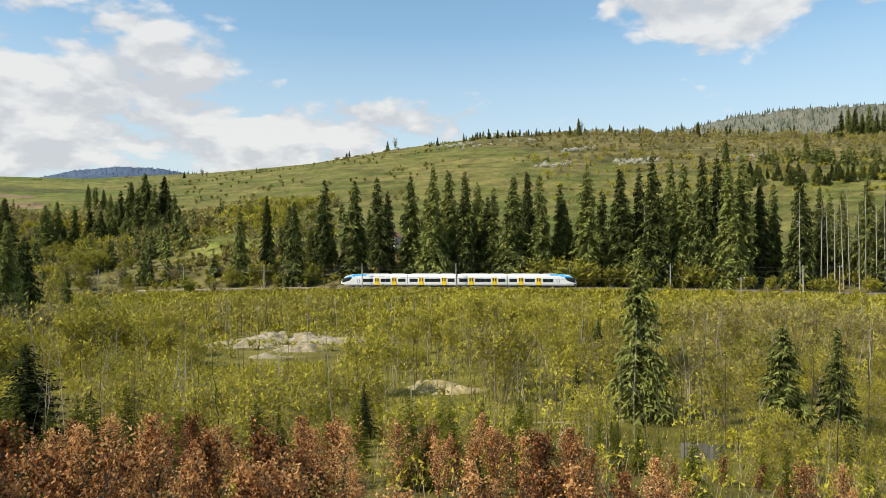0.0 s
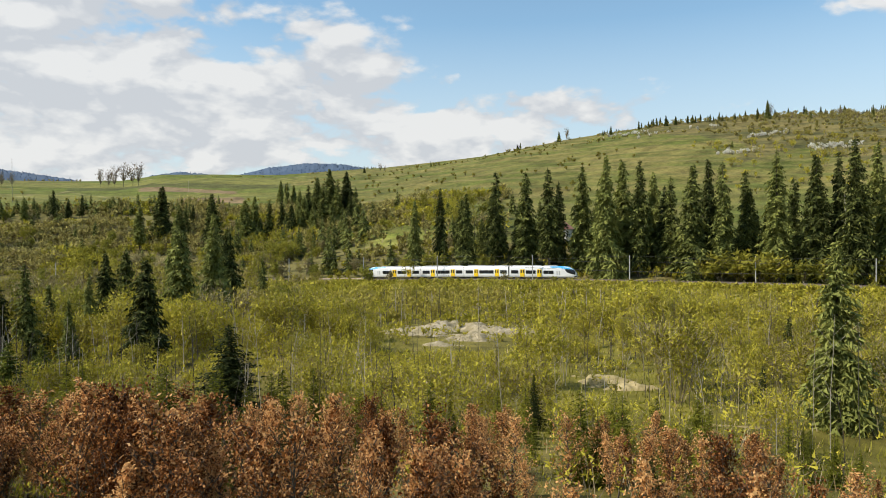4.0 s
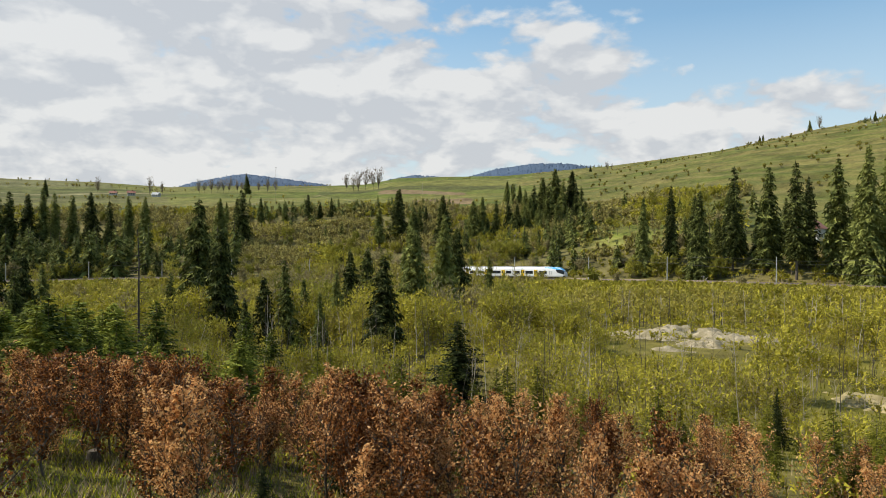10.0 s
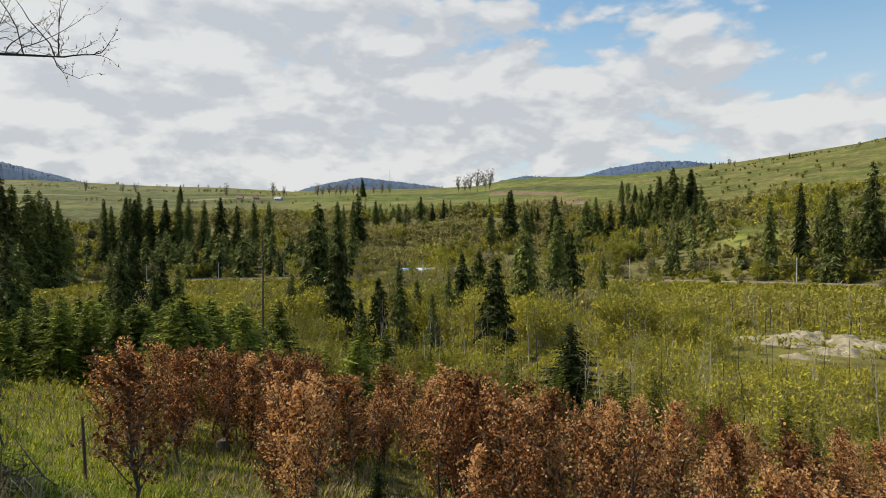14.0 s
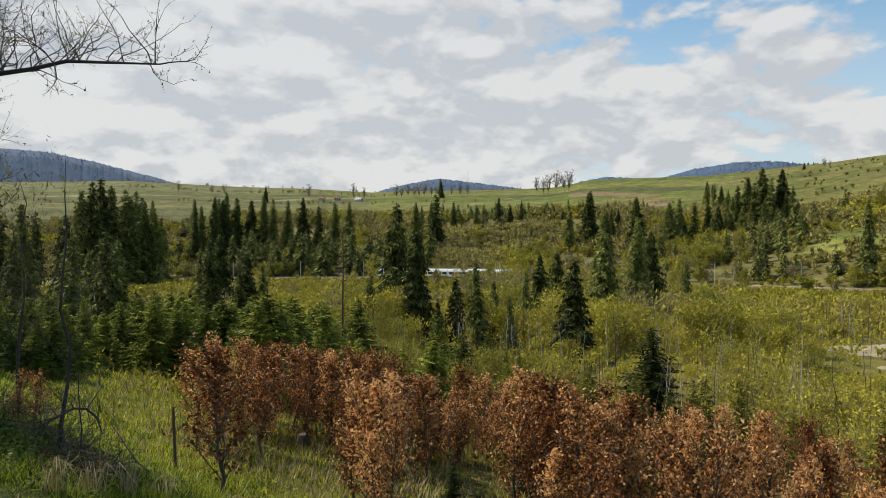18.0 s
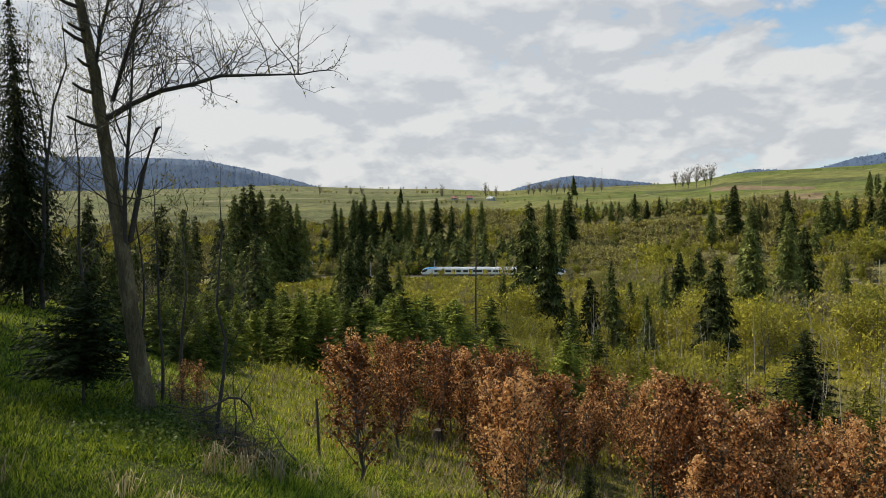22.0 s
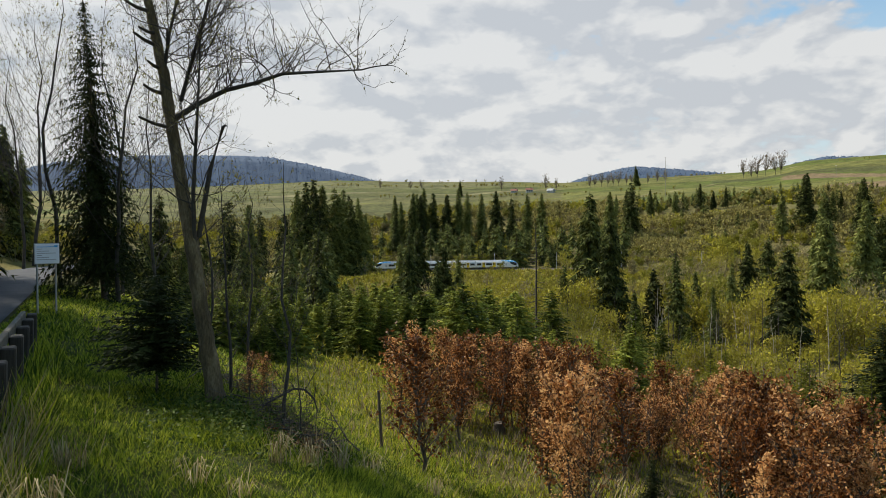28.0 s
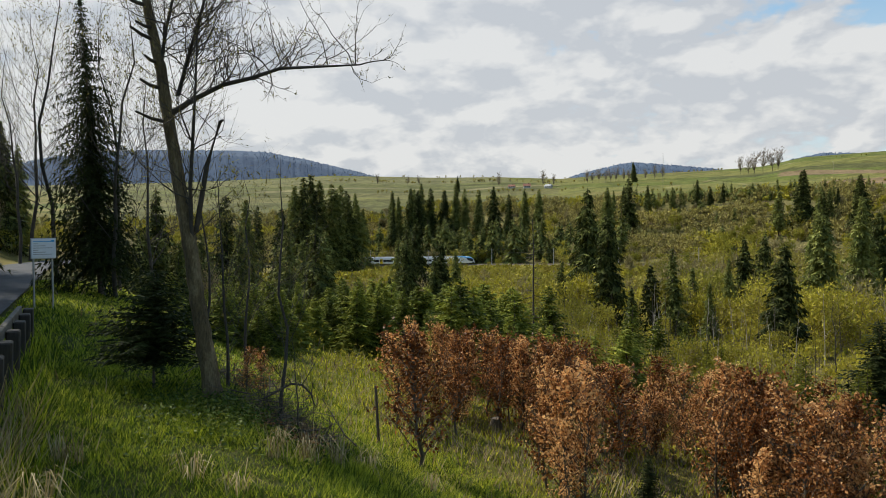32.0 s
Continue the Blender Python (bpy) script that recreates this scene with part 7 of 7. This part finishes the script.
rng_field = np.random.default_rng(88)
for k in range(34):
    az = float(rng_field.uniform(-22, 36))
    tr = float(track_at(az)[0])
    deciduous.set(az, tr + float(rng_field.uniform(12, 110)), float(rng_field.uniform(5, 10)))
alders = Stand([bare_kind("young_alder", "thin young alder with pale stem and sparse new leaves", 310 + k, 7, 13, 3, 0.055, 1.2, M_FRESH) for k in range(4)], 7)
for k in range(80):
    az = float(rng_field.uniform(-73, 14))
    r = float(rng_field.uniform(34, 130))
    x, y, z = at(az, r)
    cap = 1.6 - r * math.tan(radians(3.3)) - z
    if cap > 2.5 and bool(clear_of_openings(np.array(az), np.array(r))):
        alders.set(az, r, min(cap, float(rng_field.uniform(4, 7.5))))


def bare_stems():
    """Thin pale and dark stems of dead and bare saplings standing in the thickets."""
    rng = np.random.default_rng(93)
    pale, dark = Soup(), Soup()
    for k in range(720):
        az = rng.uniform(-74, 14)
        r = math.sqrt(rng.uniform(30 ** 2, 125 ** 2))
        if -34 < az < -17 and 58 < r < 100:
            continue
        x, y, z = at(float(az), float(r))
        cap = 1.6 - r * math.tan(radians(3.4)) - z
        h = min(cap, rng.uniform(1.8, 6.5))
        if h < 1.5:
            continue
        soup = pale if rng.random() < 0.45 else dark
        lean = rng.normal(0, 0.07 * h, 2)
        t = np.linspace(0, 1, 5)[:, None]
        pts = np.array([x, y, z - 0.1]) + t * [0, 0, h] + np.column_stack([t * t * lean[0], t * t * lean[1], 0 * t]) + rng.normal(0, 0.03, (5, 3)) * [1, 1, 0]
        girth = max(0.014, r * 0.00034)
        soup.limb(pts, girth * np.array([1.5, 1.3, 1.1, 0.8, 0.4]), 4)
        for j in range(7):
            f = rng.uniform(0.35, 0.95)
            p = pts[0] + (pts[-1] - pts[0]) * f
            a = rng.uniform(0, 2 * np.pi)
            d = np.array([np.cos(a), np.sin(a), rng.uniform(0.6, 1.4)]) * h * rng.uniform(0.06, 0.16)
            soup.limb(np.stack([p, p + d]), [girth * 0.5, girth * 0.25], 3)
    tagged(new("bare_stems", pale.mesh("bare_stems", [M_PALESTEM])), "thin pale grey stems of bare saplings in the thicket", "saplings", kind="stuff")
    tagged(new("bare_stems", dark.mesh("bare_stems", [M_BARKDARK])), "thin dark stems of bare saplings in the thicket", "saplings", kind="stuff")


def pale_trunks():
    """Tall bare trunks at the edge of the spruce row."""
    rng = np.random.default_rng(97)
    soup = Soup()
    for az in (-59.4, -60.5, -54.2, -64.9, -65.6, -66.2, -66.7, -67.1, -67.6, -68.0, -68.6, -69.0, -69.6, -70.1, -70.8, -71.5):
        r = float(track_at(az)[0]) + float(rng.uniform(7, 13))
        x, y, z = at(az, r)
        h = 1.6 + r * math.tan(radians(float(rng.uniform(2.6, 4.8)))) - z
        t = np.linspace(0, 1, 7)[:, None]
        pts = np.array([x, y, z - 0.2]) + t * [0, 0, h] + np.cumsum(rng.normal(0, 0.12, (7, 3)) * [1, 1, 0], 0)
        soup.limb(pts, np.linspace(0.2, 0.05, 7), 6)
        for j in range(12):
            p = pts[0] + (pts[-1] - pts[0]) * rng.uniform(0.5, 0.97)
            a = rng.uniform(0, 2 * np.pi)
            d = np.array([np.cos(a), np.sin(a), rng.uniform(0.3, 1.2)]) * rng.uniform(0.8, 2.2)
            soup.limb(np.stack([p, p + d]), [0.05, 0.015], 3)
    tagged(new("pale_trunks", soup.mesh("pale_trunks", [M_PALESTEM], True)), "tall thin pale bare trunks at the edge of the spruces", "trunks", kind="stuff")


M_PALESTEM = material("pale_grey_stems", [(0.22, 0.19, 0.14), (0.36, 0.32, 0.25), (0.5, 0.46, 0.38)], 1.5, 0.85)
bare_stems()
pale_trunks()


def board_stack(az, r, turn):
    """A leaning panel of old upright boards on two rails, half sunk in the undergrowth."""
    x, y, z = at(az, r)
    ob = thing("board_panel", "leaning panel of old grey boards in the undergrowth", "panel", "", pose(x, y, z - 0.08, -14, 0, turn))
    rng = np.random.default_rng(95)
    for k in range(12):
        h = 0.8 + float(rng.normal(0, 0.05))
        plank = part("plank", box(bmesh.new(), -0.07, 0.07, -0.014, 0.014, 0, h, 0.006), M_GREYPLANK, ob)
        plank.matrix_basis = pose(-0.88 + 0.16 * k, float(rng.normal(0, 0.008)), 0, 0, float(rng.normal(0, 1.5)), 0)
    for zz in (0.2, 0.62):
        part("rail", box(bmesh.new(), -0.95, 0.95, 0.024, 0.064, zz, zz + 0.08, 0.006), M_GREYPLANK, ob)


M_GREYPLANK = material("silver_grey_planks", [(0.07, 0.065, 0.052), (0.11, 0.102, 0.085), (0.165, 0.155, 0.135)], 3.0, 0.9, vary="object", spread=0.4, bump=0.4, stretch=(1, 1, 0.15))
board_stack(-58.2, 34.5, -55)


def farmhouse(az, r, w, d, h, roof, turn, label):
    """A small farm building with a pitched roof."""
    x, y, z = at(az, r)
    ob = thing("farmhouse", label, "house", "farm buildings", pose(x, y, z, 0, 0, turn))
    wall = part("wall", box(bmesh.new(), -w / 2, w / 2, -d / 2, d / 2, -1.0, h), M_PLASTER, ob)
    bm = bmesh.new()
    e = 0.5
    pts = [(-w / 2 - e, -d / 2 - e, h - 0.15), (w / 2 + e, -d / 2 - e, h - 0.15), (w / 2 + e, d / 2 + e, h - 0.15), (-w / 2 - e, d / 2 + e, h - 0.15), (-w / 2 - e, 0, h + d * 0.42), (w / 2 + e, 0, h + d * 0.42)]
    v = [bm.verts.new(p) for p in pts]
    for f in ((0, 1, 5, 4), (2, 3, 4, 5), (0, 4, 3), (1, 2, 5), (0, 3, 2, 1)):
        bm.faces.new([v[i] for i in f])
    bmesh.ops.recalc_face_normals(bm, faces=bm.faces)
    part("roof", bm, roof, ob)
    part("chimney", box(bmesh.new(), w * 0.15, w * 0.15 + 0.7, -0.35, 0.35, h + d * 0.25, h + d * 0.42 + 0.8, 0.03), M_TILE, ob)
    for k in range(3):
        part("window", box(bmesh.new(), -w * 0.36 + k * w * 0.3, -w * 0.36 + k * w * 0.3 + 0.9, -d / 2 - 0.04, -d / 2 + 0.02, 0.9, 2.1, 0.02), M_GLASS, ob)


for az, r, w, d, h, roof, turn, label in (
        (16.7, 705, 6.5, 5, 2.4, M_TILE, 20, "small white farmhouse with a red-brown roof among trees"),
        (15.0, 690, 6, 5, 1.8, M_GREYROOF, -15, "low white farm building with a pale metal roof"),
                (-34.2, 300, 9, 7, 4.2, M_TILE, 35, "house with an orange-red roof half hidden behind spruces"),
        (17.9, 730, 6, 4.5, 2.0, M_TILE, 5, "low brown-roofed farm shed among trees")):
    farmhouse(az, r, w, d, h, roof, turn, label)

# ---------------------------------------------------------------- railway masts, wires and poles


def mast(az, r_off, top_h, arm, label):
    r, z = track_at(az)
    x, y = polar(az, float(r) + r_off)
    ob = thing("catenary_mast", label, "mast", "masts along the railway", pose(x, y, float(z) - 0.6, 0, 0, az))
    part("pole", tube(bmesh.new(), (0, 0, 0), (0, 0, top_h), 0.19, 0.13, 10), M_CONCRETE, ob)
    sgn = -1 if r_off > 0 else 1
    part("arm", tube(bmesh.new(), (0, 0, top_h - 1.6), (0, sgn * arm, top_h - 1.3), 0.04, 0.03, 6), M_GALV, ob)
    part("stay", tube(bmesh.new(), (0, 0, top_h - 0.5), (0, sgn * arm * 0.8, top_h - 1.35), 0.025, 0.02, 6), M_GALV, ob)
    part("insulator", tube(bmesh.new(), (0, sgn * 0.25, top_h - 1.57), (0, sgn * 0.65, top_h - 1.5), 0.09, 0.09, 8), M_TILE, ob)


MASTS = [(-75, -3.1), (-65.1, -3.1), (-56.0, -3.1), (-48.4, 3.1), (-39.4, -3.1), (-31.9, -3.1), (-24.3, -3.1), (-18.4, -3.1), (-12.6, -3.1), (-6.5, -3.1), (-1.2, -3.1), (3.7, -3.1), (9.6, 3.1), (14.6, -3.1), (19.5, 3.1), (24.6, -3.1), (29.2, 3.1), (33.7, -3.1)]
for az, off in MASTS:
    mast(az, off, 8.3, 2.9, "concrete overhead line mast with a bracket arm beside the track")


def wires():
    """Contact and carrier wire over the track."""
    ob = thing("overhead_wires", "thin overhead contact wires above the railway", "wires")
    s = np.arange(4, LINE_S[-1] - 4, 6.0)
    pts = np.array([on_line(v) for v in s])
    for lift, sag in ((5.6, 0.0), (6.9, 0.5)):
        soup = Soup()
        soup.limb(pts + np.column_stack([0 * s, 0 * s, lift + sag * np.cos(s / 54 * 2 * np.pi)]), np.full(len(s), 0.03), 4)
        part_mesh("wire", soup.mesh("wire", [M_DARK]), ob)


wires()


def line_pole(az, el_top, r, el_foot, label, cross=True):
    x, y, z = at(az, r)
    top = 1.6 + r * math.tan(radians(el_top)) - z
    ob = thing("utility_pole", label, "pole", "power line poles", pose(x, y, z - 0.3, 0, 0, az + 35))
    part("pole", tube(bmesh.new(), (0, 0, 0), (0, 0, top + 0.3), 0.14, 0.1, 10), M_WOODPALE, ob)
    if cross:
        part("crossarm", box(bmesh.new(), -0.7, 0.7, -0.05, 0.05, top - 0.1, top + 0.02, 0.01), M_WOODPALE, ob)
        for k in (-0.6, 0.0, 0.6):
            part("insulator", tube(bmesh.new(), (k, 0, top + 0.02), (k, 0, top + 0.2), 0.05, 0.04, 8), M_SIGN, ob)
    return Vector((x, y, z + top))


M_WOODPALE = material("sun_bleached_pole_wood", [(0.22, 0.19, 0.14), (0.34, 0.30, 0.23), (0.46, 0.41, 0.33)], 1.5, 0.9, stretch=(1, 1, 0.15))
tops = [line_pole(a, e, r, 0, "sun-bleached wooden power line pole with a crossarm") for a, r, e in ((-61.0, 135, -2.1), (-67.4, 215, -1.2), (-12.6, 340, 0.7), (-26.9, 243, -2.4), (6.3, 560, 5.9), (-5.2, 640, 4.8),)]
for a, r, e in ((-27.2, 241, -2.5),):
    x, y, z = at(a, r)
    top = Vector((x, y, 1.6 + r * math.tan(radians(e))))
    ob = thing("pole_brace", "slanting timber brace of a double power line pole", "pole")
    part("brace", tube(bmesh.new(), (x - 1.3, y + 0.4, z - 0.3), top, 0.13, 0.1, 8), M_WOODPALE, ob)


def power_line():
    ob = thing("power_line", "thin sagging power line wire across the valley", "wires")
    a, b = tops[0], tops[1]
    for (p, q) in ((tops[0], tops[1]), (tops[0], Vector((tops[0].x - 60, tops[0].y + 96, tops[0].z + 1.5)))):
        for off in (-0.5, 0.5):
            t = np.linspace(0, 1, 14)[:, None]
            pts = np.array(p) * (1 - t) + np.array(q) * t + np.array([off, 0, 0.2]) - np.array([0, 0, 1.0]) * 4 * t * (1 - t) * 1.4
            soup = Soup()
            soup.limb(pts, np.full(14, 0.014), 4)
            part_mesh("wire", soup.mesh("wire", [M_DARK]), ob)


power_line()

# ---------------------------------------------------------------- gravel heaps and sandy patch on the valley floor


def mound(name, label, az, r, w, d, h, mat, seed, turn=0, n=60):
    """A low uneven heap, its rim sunk in the ground."""
    x0, y0, _ = at(az, r)
    u = np.linspace(-1, 1, n)
    U, W = np.meshgrid(u, u, indexing="ij")
    c, s = math.cos(radians(turn)), math.sin(radians(turn))
    X, Y = x0 + c * U * w / 2 - s * W * d / 2, y0 + s * U * w / 2 + c * W * d / 2
    q = np.clip(1 - (U ** 2 + W ** 2), -0.4, 1)
    rough = np.array([noise.fractal((a * 0.22, b * 0.22, seed), 1.0, 2.0, 5) for a, b in zip(X.ravel(), Y.ravel())]).reshape(X.shape)
    rough += 0.3 * np.array([noise.fractal((a * 0.9, b * 0.9, seed + 5), 1.0, 2.0, 4) for a, b in zip(X.ravel(), Y.ravel())]).reshape(X.shape)
    Z = ground(X, Y) + np.where(q > 0, h * np.clip(q, 0, 1) ** 0.7 * (0.55 + 0.75 * rough) - 0.22 + 0.35 * rough, q * 1.2)
    i, j = np.meshgrid(np.arange(n - 1), np.arange(n - 1), indexing="ij")
    a = (i * n + j).ravel()
    me = mesh_np(name, np.stack([X, Y, Z], -1).reshape(-1, 3), np.stack([a, a + n, a + n + 1, a + 1], 1), [mat], smooth_shade=True)
    return tagged(new(name, me), label, "gravel heap", "heaps on the valley floor", "stuff")


M_SAND = material("bare_sandy_soil", [(0.18, 0.145, 0.05), (0.31, 0.25, 0.115), (0.44, 0.36, 0.2)], 0.5, 0.95, bump=0.6, bump_scale=3)
for az, r, w, d, h, turn, seed in ((-23.6, 97, 10, 7, 1.0, -24, 1), (-29.6, 95, 9, 6, 1.15, -28, 2), (-27.0, 99, 10, 6, 1.05, -26, 6), (-31.0, 92, 5, 4, 1.1, -28, 11), (-26.2, 84, 9, 4, 0.8, -24, 12)):
    mound("gravel_heap", "pale heap of gravel and broken rock spoil", az, r, w, d, h, M_RUBBLE, seed, turn)
mound("gravel_heap", "long low bank of pale gravel spoil", -26.2, 90, 20, 8, 0.9, M_RUBBLE, 3, -26)
mound("gravel_heap", "flat spread of pale gravel among bushes", -22.4, 92, 12, 9, 0.8, M_RUBBLE, 4, -22)
mound("gravel_heap", "worn strip of pale gravel in front of the heaps", -23.4, 79, 9, 3, 0.6, M_RUBBLE, 13, -20)
for az, r, w, d, h, turn, seed in ((-36.6, 60, 9, 4.0, 0.6, -38, 5), (-39.0, 57, 6, 3.0, 0.55, -35, 8), (-35.0, 63, 6, 3.0, 0.5, -32, 9)):
    mound("sand_patch", "eroded sandy earth bank on the valley floor", az, r, w, d, h, M_SAND, seed, turn)
mound("sand_patch", "bare earth strip beside the thicket", -48, 44, 7, 2.2, 0.35, M_SAND, 7, -50)

# ---------------------------------------------------------------- near things: fence stakes, brushwood, stump
for az, r, el, k in ((28.6, 15, -12.1, 0), (15.8, 16.5, -15.1, 3), (47.4, 20, -9.0, 5),):
    x, y, z = at(az, r)
    top = max(0.5, 1.6 + r * math.tan(radians(el)) - z)
    ob = thing("fence_stake", "weathered rusty brown fence stake in the grass", "stake", "fence stakes in the meadow", pose(x, y, z - 0.25, 2 - k * 0.7, k - 2))
    part("stake", tube(bmesh.new(), (0, 0, 0), (0, 0, top + 0.25), 0.032, 0.028, 7), M_WOOD, ob)


def brushwood(name, label, az, r, n, size, seed):
    rng = np.random.default_rng(seed)
    wood = Soup()
    x, y, z = at(az, r)
    for k in range(n):
        c = np.array([x, y, z]) + rng.normal(0, 1, 3) * [size * 0.5, size * 0.5, 0] + [0, 0, abs(rng.normal(0, 0.18)) + 0.03]
        c[2] = gz(c[0], c[1]) + abs(rng.normal(0, 0.09)) + 0.02
        a = rng.uniform(0, 2 * np.pi)
        d = np.array([np.cos(a), np.sin(a), rng.uniform(-0.3, 0.6)]) * rng.uniform(0.3, 0.9) * size * 0.6
        pts = np.array([c - d, c + rng.normal(0, 0.14, 3), c + d + rng.normal(0, 0.2, 3)])
        pts[:, 2] = np.maximum(pts[:, 2], ground(pts[:, 0], pts[:, 1]) + 0.01)
        wood.limb(pts, np.array([0.011, 0.008, 0.004]) * rng.uniform(0.4, 1.3), 4)
    tagged(new(name, wood.mesh(name, [M_BARK], True)), label, "brushwood", kind="stuff")


brushwood("brushwood", "tangle of dead brown twigs at the foot of the alder", 36.6, 11.4, 60, 0.8, 500)
brushwood("brushwood", "dead sticks scattered down the bank", 35.0, 11.0, 18, 0.7, 503)
brushwood("brushwood", "dry brush below the young trees", 38.5, 15.5, 60, 1.6, 502)


def leaf_litter():
    """Fallen leaves and bent dry stalks over the bare soil by the alder."""
    rng = np.random.default_rng(505)
    n = 2600
    a, r = rng.normal(36.0, 2.0, n), rng.normal(11.4, 0.75, n)
    x, y = -r * np.sin(np.radians(a)), r * np.cos(np.radians(a))
    base = np.column_stack([x, y, ground(x, y) + rng.uniform(0.005, 0.06, n)])
    way = unit(rng.normal(0, 1, (n, 3)) * [1, 1, 0.35]) * rng.uniform(0.04, 0.09, (n, 1))
    soup = Soup()
    soup.kites(base, base + way, unit(np.cross(way, rng.normal(0, 0.5, (n, 3)) + [0, 0, 1])) * 0.04)
    h = rng.uniform(0.12, 0.5, (700, 1))
    foot = base[:700]
    soup.blades(foot, foot + rng.normal(0, 0.5, (700, 3)) * h * [1, 1, 0] + h * [0, 0, 1.0], unit(rng.normal(0, 1, (700, 3)) * [1, 1, 0]) * 0.007, 1)
    tagged(new("leaf_litter", soup.mesh("leaf_litter", [M_BEECH, M_DRYSTALK])), "brown fallen leaves and dry stalks on bare soil", "litter", kind="stuff")


leaf_litter()


M_WEED = material("dark_weed_leaves", [(0.035, 0.06, 0.008), (0.08, 0.12, 0.015), (0.16, 0.19, 0.03)], 0.8, 0.6, vary="island", spread=0.6, through_leaf=0.25)


def straw_tufts():
    """Arching tufts of last year's grass on the bank."""
    rng = np.random.default_rng(511)
    soup = Soup()
    for az, r, n, size in ((34.4, 8.6, 46, 0.75), (36.8, 8.2, 34, 0.6), (32.0, 9.4, 40, 0.7), (52.8, 6.4, 40, 0.6), (53.8, 5.6, 30, 0.5), (51.6, 7.6, 50, 0.55), (43.0, 7.2, 30, 0.45), (29.6, 10.2, 40, 0.6), (24.5, 11.0, 44, 0.5), (39.5, 6.8, 26, 0.45)):
        x, y, z = at(az, r)
        for k in range(n):
            a, lean, h = rng.uniform(0, 2 * np.pi), rng.uniform(0.3, 1.0), size * rng.uniform(0.5, 1.1)
            out = np.array([np.cos(a), np.sin(a), 0])
            p = np.array([x, y, z - 0.02]) + rng.normal(0, 0.07, 3) * [1, 1, 0]
            mid, tip = p + out * h * lean * 0.35 + [0, 0, h * 0.6], p + out * h * lean + [0, 0, h * (0.75 - 0.5 * lean)]
            side = np.array([-np.sin(a), np.cos(a), 0]) * 0.008
            soup.add(np.array([p - side / 2, p + side / 2, mid - side / 2, mid + side / 2, tip]), [[0, 1, 3], [0, 3, 2], [2, 3, 4]])
    tagged(new("straw_tufts", soup.mesh("straw_tufts", [M_STRAW])), "arching pale tufts of dead grass on the bank", "grass", kind="stuff")


straw_tufts()


def herbs():
    """Broad-leaved weeds round the foot of the alder and down the bank."""
    rng = np.random.default_rng(507)
    soup = Soup()
    n = 260
    a, r = np.concatenate([rng.normal(41.0, 1.8, 200), rng.uniform(33, 50, 60)]), np.concatenate([rng.normal(10.3, 0.7, 200), rng.uniform(7.5, 13, 60)])
    x, y = -r * np.sin(np.radians(a)), r * np.cos(np.radians(a))
    foot = np.column_stack([x, y, ground(x, y)])
    for k in range(14):
        c = foot + rng.normal(0, 0.06, (n, 3)) * [1, 1, 0] + np.column_stack([0 * x, 0 * x, rng.uniform(0.04, 0.24, n)])
        way = unit(rng.normal(0, 1, (n, 3)) * [1, 1, 0.6]) * rng.uniform(0.04, 0.08, (n, 1))
        soup.kites(c, c + way, unit(np.cross(way, [0, 0, 1.0] + rng.normal(0, 0.6, (n, 3)))) * 0.032)
    tagged(new("weeds", soup.mesh("weeds", [M_WEED])), "low green broad-leaved weeds on the bank", "weeds", kind="stuff")


herbs()


def fallen_branch():
    """An arched dead bough lying in the brush."""
    pts = np.array([spot(*v) for v in ((37.71, -12.75, 11.3), (36.49, -12.18, 11.4), (35.53, -11.72, 11.5), (34.66, -11.85, 11.6), (33.97, -12.57, 11.6), (33.67, -13.60, 11.5))])
    soup = Soup()
    soup.limb(pts, [0.014, 0.018, 0.019, 0.018, 0.016, 0.008], 7)
    ob = thing("fallen_branch", "dark dead bough arching out of the brush", "branch")
    rng = np.random.default_rng(509)
    for k in range(9):
        p = pts[1 + k % 4]
        d = rng.normal(0, 1, 3) * [0.25, 0.25, 0.2] + [0, 0, 0.1]
        twig = Soup()
        twig.limb(np.array([p, p + d * 0.6 + rng.normal(0, 0.03, 3), p + d]), [0.009, 0.006, 0.003], 5)
        part_mesh("twig", twig.mesh("twig", [M_BARKDARK], True), ob)
    part_mesh("bough", soup.mesh("bough", [M_BARKDARK], True), ob)


fallen_branch()


def stump(az, r, h, rad):
    x, y, z = at(az, r)
    wood = Soup()
    wood.limb(np.array([[0, 0, -0.15], [0, 0, h * 0.5], [0.02, 0, h]]), [rad * 1.25, rad, rad * 0.92], 12)
    ob = thing("tree_stump", "weathered broken tree stump in the grass", "stump", "", pose(x, y, z))
    part_mesh("wood", wood.mesh("wood", [M_BARK], True), ob)
    part("cut_face", tube(bmesh.new(), (0.02, 0, h - 0.02), (0.02, 0, h + 0.01), rad * 0.9, rad * 0.88, 12), M_BARK, ob)


stump(19.2, 20.5, 0.3, 0.18)

motions()
